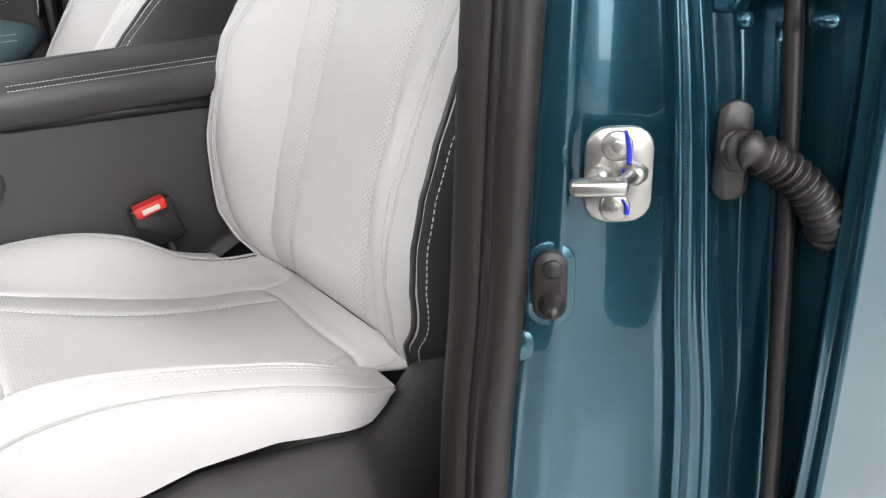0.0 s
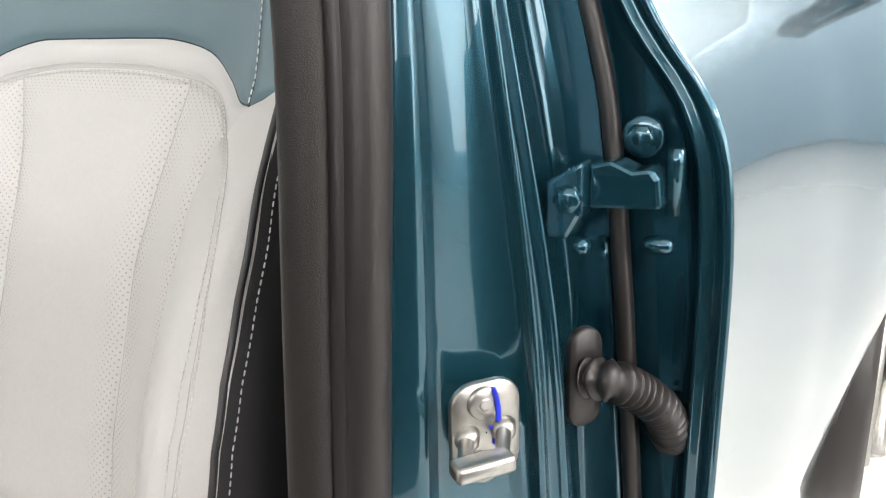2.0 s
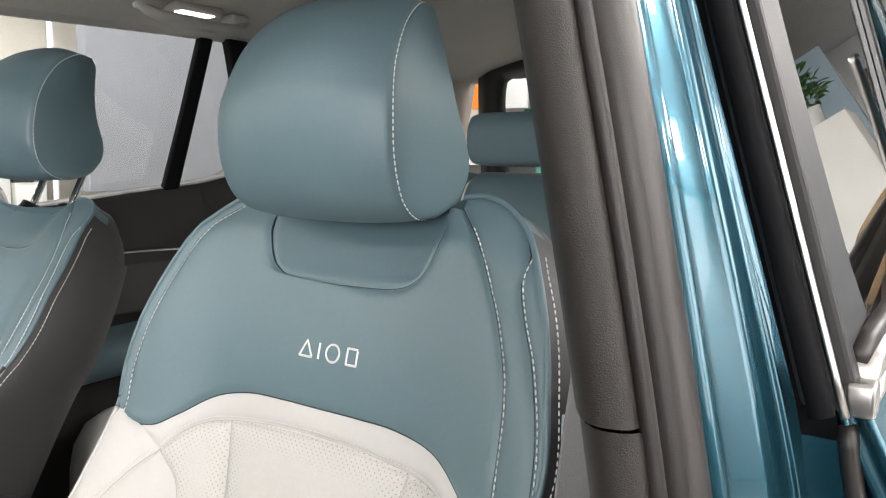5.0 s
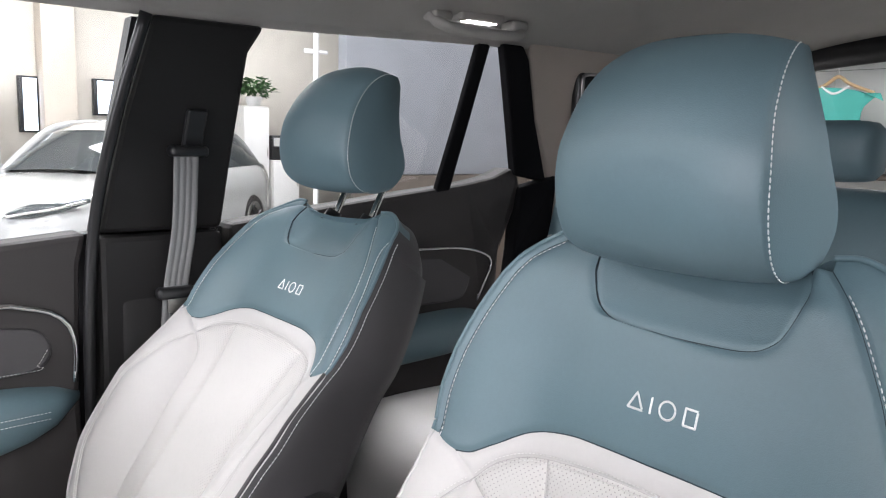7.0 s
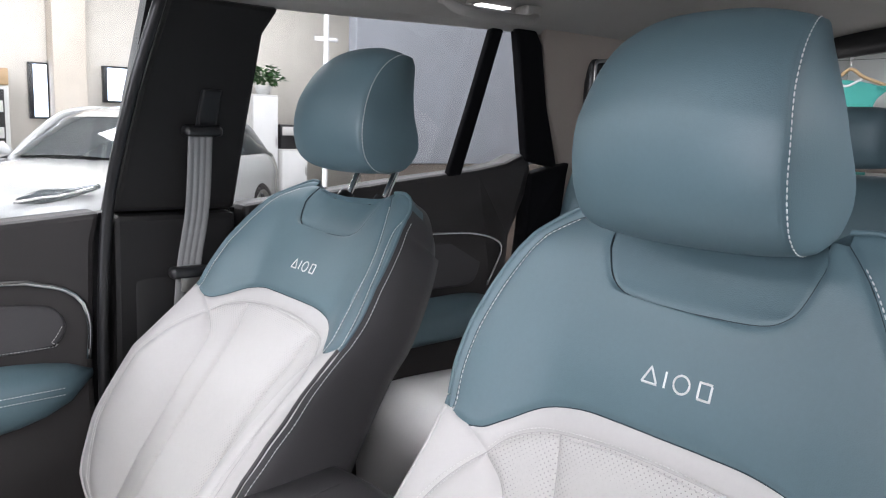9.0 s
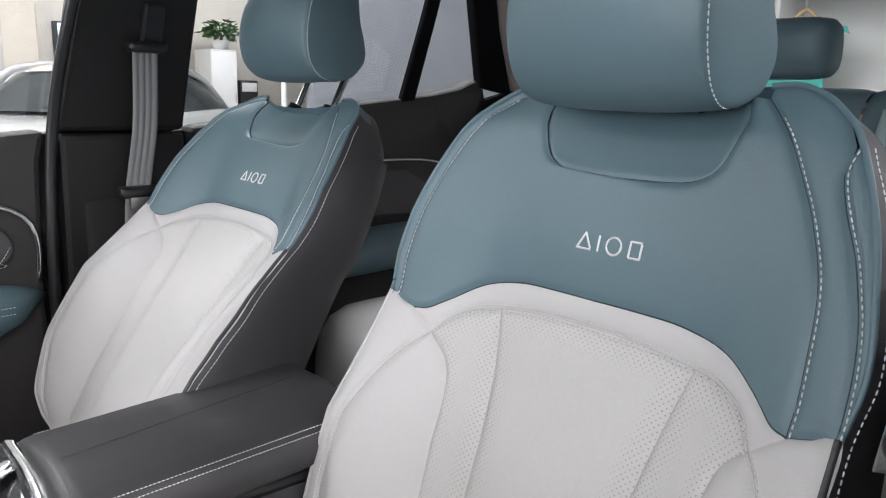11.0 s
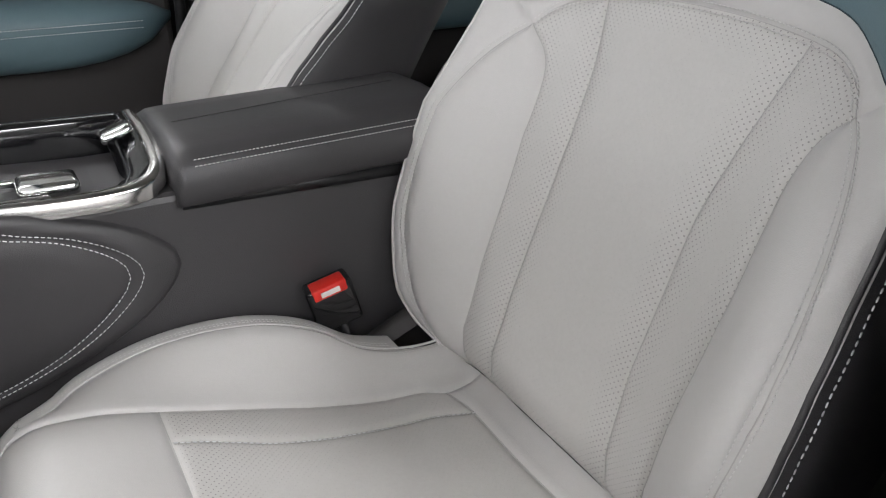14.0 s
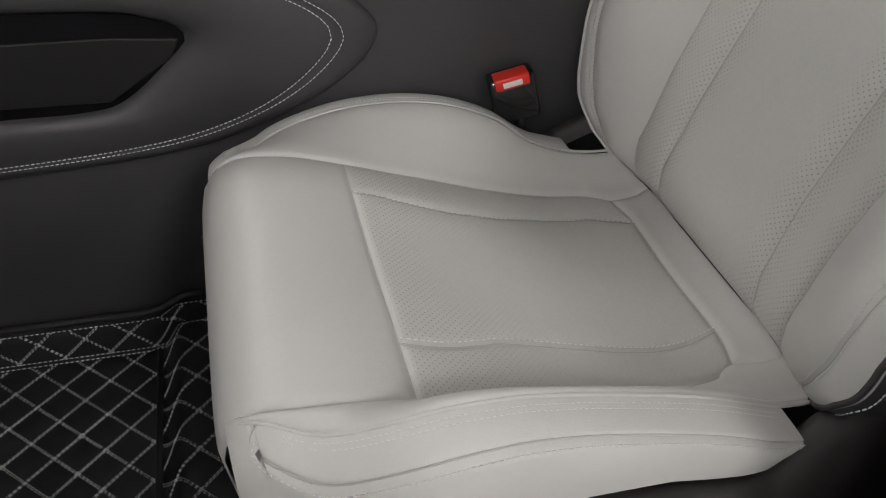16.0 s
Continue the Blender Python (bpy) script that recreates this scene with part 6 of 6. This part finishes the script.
# the showroom ------------------------------------------------------------------------------
solid("floor", box("floor", (-14, -10, -0.1), (16, 13, 0.0), TILE, 0), "pale glossy showroom floor", "floor", kind="structure")
WARM_WALL = mat("warm_white_wall", (0.70, 0.655, 0.59), 0.8)
for nm, lo, hi in (("wall_north", (-14, 12.4, 0), (16, 12.6, 4.2)), ("wall_south", (-14, -10.2, 0), (16, -10, 4.2)), ("wall_east", (14, -10, 0), (14.2, 12.4, 4.2)), ("wall_west", (-14.2, -10, 0), (-14, 12.4, 4.2))):
    solid(nm, box(nm, lo, hi, WARM_WALL if nm == "wall_north" else WALL, 0), "plain white showroom wall", "wall", kind="structure")
solid("ceiling", box("ceiling", (-14.2, -10.2, 4.2), (16, 12.6, 4.4), WALL, 0), "plain white showroom ceiling", "ceiling", kind="structure")
GLASS_CAR = mat("car_glass", (0.05, 0.06, 0.065), 0.05, coat=0.5)
BLUE_SCREEN = glow("lit_screen", (0.75, 0.85, 1.0), 2.2)
# blue-grey chosen for what the rear door skin reflects
REFLECTION_BLUE = mat("reflection_blue", (0.17, 0.23, 0.27), 0.6)
BEIGE = mat("beige_wall_panel", (0.62, 0.55, 0.47), 0.7)
GREY_PANEL = mat("grey_partition", (0.2, 0.205, 0.225), 0.7)
LAMP_PANEL = glow("lamp_panel", (1.0, 0.99, 0.97), 9.0)
DARK_WOOD = mat("dark_wood", (0.06, 0.045, 0.035), 0.5, vary=0.2, vary_size=12)
PALE_WOOD = mat("pale_wood", (0.45, 0.3, 0.16), 0.5, vary=0.15, vary_size=10)
LEAF = mat("leaf", (0.035, 0.11, 0.025), 0.5, vary=0.3, vary_size=20)
SHIRT = mat("green_cotton", (0.06, 0.36, 0.31), 0.9, grain=0.6)
ORANGE = mat("orange_board", (0.8, 0.2, 0.03), 0.5)
CABINET = mat("pale_grey_cabinet", (0.55, 0.54, 0.52), 0.5)
CYAN = glow("cyan_screen", (0.1, 0.55, 0.75), 1.0)

# glowing panels for the added ceiling lights
for lx, ly in ((-5, 3.5), (-1.5, 3.5), (2, 6.5), (5.5, 6.5), (-1.5, 9.5), (2, 10.2), (5.5, 10.2), (4.5, -3.2), (8.5, -3.2), (8.5, 2.5), (4.5, -7), (-6, 8), (0.8, -4.5), (-3.2, -4.5), (0.8, -8), (-3.2, -8), (0.8, 2.7)):
    lamp = thing("ceiling_lamp", (lx, ly, 4.19), "added square white ceiling lamp panel, lit, out of view", "ceiling lamp", "ceiling lamps")
    part("lamp_frame", box("lamp_frame", (lx - 0.64, ly - 0.64, 4.17), (lx + 0.64, ly + 0.64, 4.2), WALL, 0.005), lamp)
    part("diffuser", box("diffuser", (lx - 0.6, ly - 0.6, 4.155), (lx + 0.6, ly + 0.6, 4.172), LAMP_PANEL, 0.003), lamp, "lit white diffuser")

# far wall
solid("wall_column", box("wall_column", (2.05, 12.0, 0), (2.5, 12.4, 4.2), BEIGE, 0.01), "beige wall column", "column", kind="structure")
for x0, x1, z0, z1 in ((1.78, 2.04, 1.32, 2.13), (2.8, 3.6, 1.6, 2.15)):
    sc = thing("wall_screen", (x0, 12.35, z0), "lit wall screen with a dark frame", "screen", "wall screens")
    part("frame", box("screen_frame", (x0, 12.3, z0), (x1, 12.4, z1), BLACK, 0.01), sc)
    part("display", box("display", (x0 + 0.06, 12.29, z0 + 0.03), (x1 - 0.02, 12.302, z1 - 0.03), BLUE_SCREEN, 0.002), sc, "bright white and blue display")
fr = thing("drinks_fridge", (0.95, 11.8, 0), "glass fronted drinks fridge with an orange header", "fridge")
part("case", box("fridge_case", (0.55, 11.6, 0), (1.4, 12.2, 1.75), CABINET, 0.01), fr)
part("header", box("fridge_header", (0.55, 11.58, 1.76), (1.4, 12.2, 1.98), PALE_WOOD, 0.01), fr, "orange brown header")
part("door", box("fridge_door", (0.6, 11.585, 0.1), (1.34, 11.6, 1.7), BLACK, 0.004), fr, "dark glass door")
for k in range(4):
    part("shelf", box("fridge_shelf", (0.62, 11.57, 0.35 + 0.35 * k), (1.32, 11.584, 0.5 + 0.35 * k), CABINET, 0.003), fr, "row of pale packs")


def cabinet(name, x0, x1, y0, y1, z1, label):
    c = thing(name, ((x0 + x1) / 2, y0, 0), label, "cabinet")
    part("carcass", box("carcass", (x0, y0, 0), (x1, y1, z1), CABINET, 0.008), c)
    n = max(1, round((x1 - x0) / 0.45))
    for k in range(n):
        w = (x1 - x0) / n
        d = part("cabinet_door", box("cabinet_door", (x0 + w * k + 0.01, y0 - 0.018, 0.08), (x0 + w * (k + 1) - 0.01, y0 - 0.002, z1 - 0.03), WALL, 0.004), c)
        part("handle", box("cabinet_handle", (x0 + w * (k + 1) - 0.05, y0 - 0.035, z1 * 0.55), (x0 + w * (k + 1) - 0.035, y0 - 0.019, z1 * 0.55 + 0.14), STEEL, 0.003), d)
    return c


cabinet("tall_cabinet", 4.9, 5.35, 11.6, 12.2, 1.83, "tall pale grey office cabinet")
cabinet("low_cabinet", 5.37, 5.85, 11.5, 12.2, 0.95, "low pale cabinet with a coffee machine on it")


def plant(name, at, r, h, label, seed):
    rng = random.Random(seed)
    p = thing(name, at, label, "potted plant")
    x, y, z = at
    part("pot", loft("pot", [[(x + rr * math.cos(a), y + rr * math.sin(a), z + zz) for a in np.linspace(0, 2 * math.pi, 20, endpoint=False)] for rr, zz in ((0.001, 0.0), (r * 0.32, 0.0), (r * 0.45, h * 0.3), (r * 0.42, h * 0.31), (0.001, h * 0.28))], WALL, closed=True), p, "white plant pot")
    V, F = [], []
    for _ in range(260):
        a, e = rng.uniform(0, 2 * math.pi), rng.uniform(0.1, 1.4)
        d = rng.uniform(0.35, 1.0)
        c = Vector((x + r * d * math.cos(a) * math.cos(e), y + r * d * math.sin(a) * math.cos(e), z + h * 0.35 + h * 0.6 * d * math.sin(e)))
        t = Vector((math.cos(a), math.sin(a), rng.uniform(-0.6, 0.6))).normalized()
        s = t.cross(Vector((rng.uniform(-0.3, 0.3), rng.uniform(-0.3, 0.3), 1))).normalized()
        L, W = r * rng.uniform(0.3, 0.5), r * rng.uniform(0.08, 0.14)
        o = len(V)
        up = s.cross(t)
        V += [c, c + t * L * 0.5 + s * W + up * W * 0.4, c + t * L, c + t * L * 0.5 - s * W + up * W * 0.4, c + t * L * 0.5]
        F += [(o, o + 1, o + 4), (o + 1, o + 2, o + 4), (o + 2, o + 3, o + 4), (o + 3, o, o + 4)]
    me = bpy.data.meshes.new("leaves")
    me.from_pydata([tuple(v) for v in V], [], F)
    me.materials.append(LEAF)
    tagged(part("leaves", me, p, "green leaves"), kind="stuff")
    for k in range(6):
        a = k * 1.05
        part("stem", tube("stem", [(x, y, z + h * 0.28), (x + r * 0.2 * math.cos(a), y + r * 0.2 * math.sin(a), z + h * 0.5), (x + r * 0.5 * math.cos(a), y + r * 0.5 * math.sin(a), z + h * 0.8)], 0.006, LEAF, 6), p)


plant("potted_plant", (5.2, 11.85, 1.83), 0.32, 0.5, "green leafy plant in a white pot on a cabinet", 3)
cm = thing("coffee_machine", (5.56, 11.7, 0.95), "dark coffee machine on a low cabinet", "coffee machine")
part("body", box("machine_body", (5.4, 11.6, 0.952), (5.72, 12.0, 1.36), BLACK, 0.02), cm)
part("panel", box("machine_panel", (5.43, 11.585, 1.18), (5.69, 11.6, 1.32), CABINET, 0.004), cm)

# partition and pole by the car
pt = thing("partition", (3.6, 4.1, 0), "grey display partition on a dark base", "partition")
part("board", box("partition_board", (2.16, 4.05, 1.13), (7.0, 4.15, 2.9), GREY_PANEL, 0.006), pt)
part("base", box("partition_base", (2.3, 4.0, 0.0), (7.0, 4.2, 1.128), DARK_WOOD, 0.01), pt, "dark base")
pole = thing("display_pole", (2.1, 4.3, 0), "thin white display pole with a cross arm", "display pole")
part("pole", tube("pole", [(2.08, 4.3, 0.0), (2.08, 4.3, 2.9)], 0.018, WALL, 12), pole)
part("arm", box("pole_arm", (1.99, 4.29, 1.93), (2.17, 4.31, 1.96), WALL, 0.008), pole)
part("foot", disc("pole_foot", (2.08, 4.3, 0.0), (0, 0, 1), 0.16, 0.015, WALL, 28), pole)

# white car beyond the windows
def white_car(at, yaw):
    car = thing("white_car", at, "white saloon car parked in the showroom", "car")
    M = pose(at[0], at[1], 0, 0, 0, yaw)

    def W(x, y, z):
        return M @ Vector((x, y, z))
    X = [2.3, 2.26, 2.15, 1.9, 1.5, 1.0, 0.5, 0.0, -0.6, -1.2, -1.7, -2.05, -2.2, -2.26]
    HW = [0.4, 0.62, 0.78, 0.87, 0.91, 0.92, 0.92, 0.92, 0.92, 0.92, 0.9, 0.84, 0.76, 0.5]
    ZT = [0.6, 0.68, 0.74, 0.81, 0.89, 0.97, 1.0, 1.01, 1.02, 1.03, 1.04, 1.03, 0.98, 0.85]
    rows = []
    for x, w, zt in zip(X, HW, ZT):
        prof = [(0, 0.25), (0.8, 0.25), (0.97, 0.32), (1.0, 0.45), (0.985, 0.6), (1.0, 0.72), (0.97, 0.84), (0.9, 0.94), (0.75, 0.985), (0.4, 1.0), (0, 1.0)]
        half = [(w * a, 0.25 + (zt - 0.25) * (b - 0.25) / 0.75) for a, b in prof]
        ring = half + [(-a, b) for a, b in half[-2:0:-1]]
        rows.append([W(x, a, b) for a, b in spline(ring + [ring[0]], 64)[:-1]])
    part("body", loft("white_body", rows, WHITE_PAINT, closed=True, caps=True), car, "white painted body")
    gx = [1.0, 0.75, 0.35, 0.05, -0.4, -0.9, -1.4, -1.8, -2.0]
    gz = [0.97, 1.14, 1.36, 1.45, 1.49, 1.47, 1.36, 1.16, 1.04]
    rows = []
    for x, z in zip(gx, gz):
        zt = max(z, 0.99)
        ring = [(0.8, 0.95), (0.76, 0.95 + (zt - 0.95) * 0.5), (0.66, 0.95 + (zt - 0.95) * 0.88), (0.5, zt), (0.2, zt + 0.015), (0, zt + 0.018)]
        ring = ring + [(-a, b) for a, b in ring[-2::-1]]
        rows.append([W(x, a, b) for a, b in spline(ring, 40)])
    part("glasshouse", loft("glasshouse", rows, GLASS_CAR), car, "dark glass house")
    rows = [[W(x, a, z + 0.022 - 0.05 * (a / 0.6) ** 4) for a in np.linspace(-0.6, 0.6, 16)] for x, z in zip(gx[2:7], gz[2:7])]
    part("car_roof", loft("white_roof", rows, WHITE_PAINT), car)
    for s in (1, -1):
        rail = [W(x, s * 0.67, z - 0.03) for x, z in zip(gx, gz)]
        part("roof_rail", tube("roof_rail", spline([tuple(r) for r in rail], 40), 0.04, WHITE_PAINT, 10), car)
        part("post", tube("car_post", spline([tuple(W(-0.25, s * 0.68, 1.44)), tuple(W(-0.3, s * 0.8, 0.98))], 6), 0.03, BLACK, 8), car, "black door post")
        lampc = [(2.25, 0.36, 0.7), (2.19, 0.52, 0.735), (2.08, 0.68, 0.765), (1.88, 0.83, 0.815)]
        part("headlamp", tube("headlamp", spline([tuple(W(x + 0.02, s * (y + 0.02), z)) for x, y, z in lampc], 24), np.interp(np.linspace(0, 1, 24), [0, 0.3, 1], [0.03, 0.075, 0.03]), GLASS_CAR, 12, squash=0.8), car, "slim dark headlamp")
        part("lamp_bar", tube("lamp_bar", spline([tuple(W(x + 0.085, s * (y + 0.035), z - 0.005)) for x, y, z in lampc], 20), 0.012, CHROME, 8), car, "bright bar in the headlamp")
        part("intake", box("intake", (0, 0, 0), (0.06, 0.3, 0.12), BLACK, 0.02, 2), car).matrix_basis = Matrix.Translation(-Vector(at)) @ M @ pose(2.12, s * 0.62 - 0.15, 0.36)
        for wx in (1.38, -1.35):
            c = W(wx, s * 0.86, 0.33)
            ax = (M.to_3x3() @ Vector((0, s, 0)))
            wh = part("wheel", disc("car_tyre", c - ax * 0.16, ax, 0.33, 0.225, RUBBER, 40, -0.01), car, "black tyre with a silver rim")
            part("rim", disc("car_rim", c + ax * 0.056, ax, 0.235, 0.012, STEEL, 40, -0.03), wh)
            for k in range(5):
                a = k * 2 * math.pi / 5
                q = M.to_3x3()
                part("rim_gap", tube("rim_gap", [c + ax * 0.06 + (q @ Vector((math.cos(a), 0, math.sin(a)))) * r for r in (0.08, 0.14, 0.2)], [0.012, 0.03, 0.04], BLACK, 8, squash=0.3), wh)
        part("door_line", tube("door_line", spline([tuple(W(-0.25, s * 0.924, 0.95)), tuple(W(-0.25, s * 0.93, 0.6)), tuple(W(-0.22, s * 0.915, 0.35))], 12), 0.004, BLACK, 6), car)
        part("door_mirror", tube("car_mirror", [tuple(W(0.75, s * 0.86, 1.0)), tuple(W(0.74, s * 0.98, 1.04)), tuple(W(0.73, s * 1.08, 1.04))], [0.03, 0.07, 0.06], WHITE_PAINT, 12), car)


white_car((2.0, 8.3, 0), 222)

# clothes shelf behind the tailgate
sh = thing("clothes_shelf", (4.8, 1.4, 0), "grey display shelf with rails and boards", "shelf")
part("back_board", box("shelf_back", (4.95, 0.2, 0.0), (5.0, 3.2, 2.6), CABINET, 0.004), sh)
for y in (0.2, 0.98, 2.2, 3.18):
    part("upright", box("shelf_upright", (4.6, y - 0.02, 0.0), (4.95, y + 0.02, 2.6), CABINET, 0.004), sh)
for z in (0.5, 1.2, 1.32, 1.98, 2.4):
    part("board", box("shelf_board", (4.55, 0.2, z), (4.95, 3.2, z + 0.03), DARK_WOOD if z == 1.2 else CABINET, 0.004), sh)
tee = thing("t_shirt", (4.6, 1.75, 1.4), "green cotton shirt on a wooden hanger", "shirt")
rows = []
for k in np.linspace(0, 1, 16):
    w = 0.24 - 0.03 * smooth(0.0, 0.3, k) + 0.1 * (1 - smooth(0.0, 0.25, k))
    rows.append([(4.62 + 0.04 * math.cos(a), 1.82 + w * math.sin(a), 1.78 - 0.6 * k - 0.09 * (1 - smooth(0, 0.05, k)) * abs(math.sin(a)) ** 2) for a in np.linspace(0, 2 * math.pi, 40, endpoint=False)])
part("cloth", loft("shirt_cloth", rows, SHIRT, closed=True), tee)
part("print", box("shirt_print", (4.572, 1.875, 1.545), (4.58, 1.965, 1.65), ORANGE, 0.002), tee, "orange square print")
part("collar", tube("shirt_collar", spline([(4.59, 1.86, 1.785), (4.575, 1.77, 1.74), (4.59, 1.68, 1.785)], 20), 0.008, WALL, 8), tee, "white collar")
part("hanger", tube("hanger_bar", spline([(4.62, 2.0, 1.74), (4.62, 1.85, 1.8), (4.62, 1.77, 1.85), (4.62, 1.69, 1.8), (4.62, 1.54, 1.74)], 30), 0.012, PALE_WOOD, 8), tee, "wooden hanger")
part("hook", tube("hanger_hook", spline([(4.62, 1.77, 1.85), (4.62, 1.77, 1.9), (4.62, 1.75, 1.93), (4.62, 1.77, 1.96)], 20), 0.004, STEEL, 6), tee)
tee.location.y += 0.24
sg = thing("orange_sign", (5.2, 2.8, 1.6), "orange and white sign board on a stand", "sign")
part("board", box("sign_board", (4.48, 2.5, 1.74), (4.5, 2.76, 2.05), ORANGE, 0.005), sg)
part("stand", box("sign_stand", (4.485, 2.6, 0.0), (4.495, 2.64, 1.739), STEEL, 0.002), sg, "thin steel stand")
part("white_field", box("sign_field", (4.48, 2.28, 1.74), (4.5, 2.495, 2.05), WALL, 0.003), sg)

# counter and shelves at the far end beside the car
ct = thing("bar_counter", (9.2, -0.4, 0), "dark bar shelf with pale wooden counter", "counter")
part("wall_unit", box("bar_unit", (9.4, -0.9, 0.0), (9.8, 0.6, 2.9), DARK_WOOD, 0.01), ct)
part("shelf", box("bar_shelf", (9.05, -0.9, 1.87), (9.4, 0.6, 2.18), BLACK, 0.005), ct, "black shelf with a deep fascia")
part("counter_top", box("bar_top", (8.6, -0.9, 1.12), (9.4, 0.6, 1.26), PALE_WOOD, 0.01), ct, "pale wooden counter top")
part("counter_front", box("bar_front", (8.64, -0.88, 0.0), (9.38, 0.58, 1.118), PALE_WOOD, 0.01), ct)
for y0, y1 in ((-0.11, -0.03), (-0.015, 0.06), (0.08, 0.15)):
    part("letter_bar", box("letter_bar", (9.042, y0, 1.985), (9.049, y1, 2.05), WALL, 0.003), ct, "white sign letter bar")
sc = part("menu_screen", box("menu_screen", (9.38, -0.62, 1.41), (9.398, -0.385, 1.8), CYAN, 0.004), ct, "cyan lit menu screen")
part("print_bar", box("screen_bar", (9.376, -0.55, 1.58), (9.38, -0.45, 1.64), WALL, 0.001), sc, "white printed bar")
for y, m, word in ((0.08, WALL, "white"), (-0.31, RED, "red"), (-0.1, CABINET, "grey")):
    h = thing("jar", (9.2, y, 2.18), word + " glossy round jar on the bar shelf", "jar", "jars on the shelf")
    part("jar_body", loft("jar_body", [[(9.22 + r * math.cos(a), y + r * math.sin(a), 2.181 + z) for a in np.linspace(0, 2 * math.pi, 24, endpoint=False)] for r, z in ((0.001, 0.0), (0.1, 0.0), (0.14, 0.05), (0.15, 0.12), (0.13, 0.21), (0.08, 0.26), (0.001, 0.275))], m, closed=True), h)
# white display boxes and a plant beside the car's rear
# board added to darken and tint the reflection in the door skin
solid("display_partition", box("display_partition", (8.4, -9.0, 0.0), (8.5, -0.98, 3.2), REFLECTION_BLUE, 0.01), "plain blue-grey board added for the door skin to reflect", "partition", kind="structure")
cabinet("white_cabinet", 4.95, 5.4, -1.22, -0.8, 2.03, "white display cabinet beside the car")
plant("leafy_plant", (5.15, -1.02, 2.03), 0.2, 0.45, "leafy plant in a white pot on a white cabinet", 9)
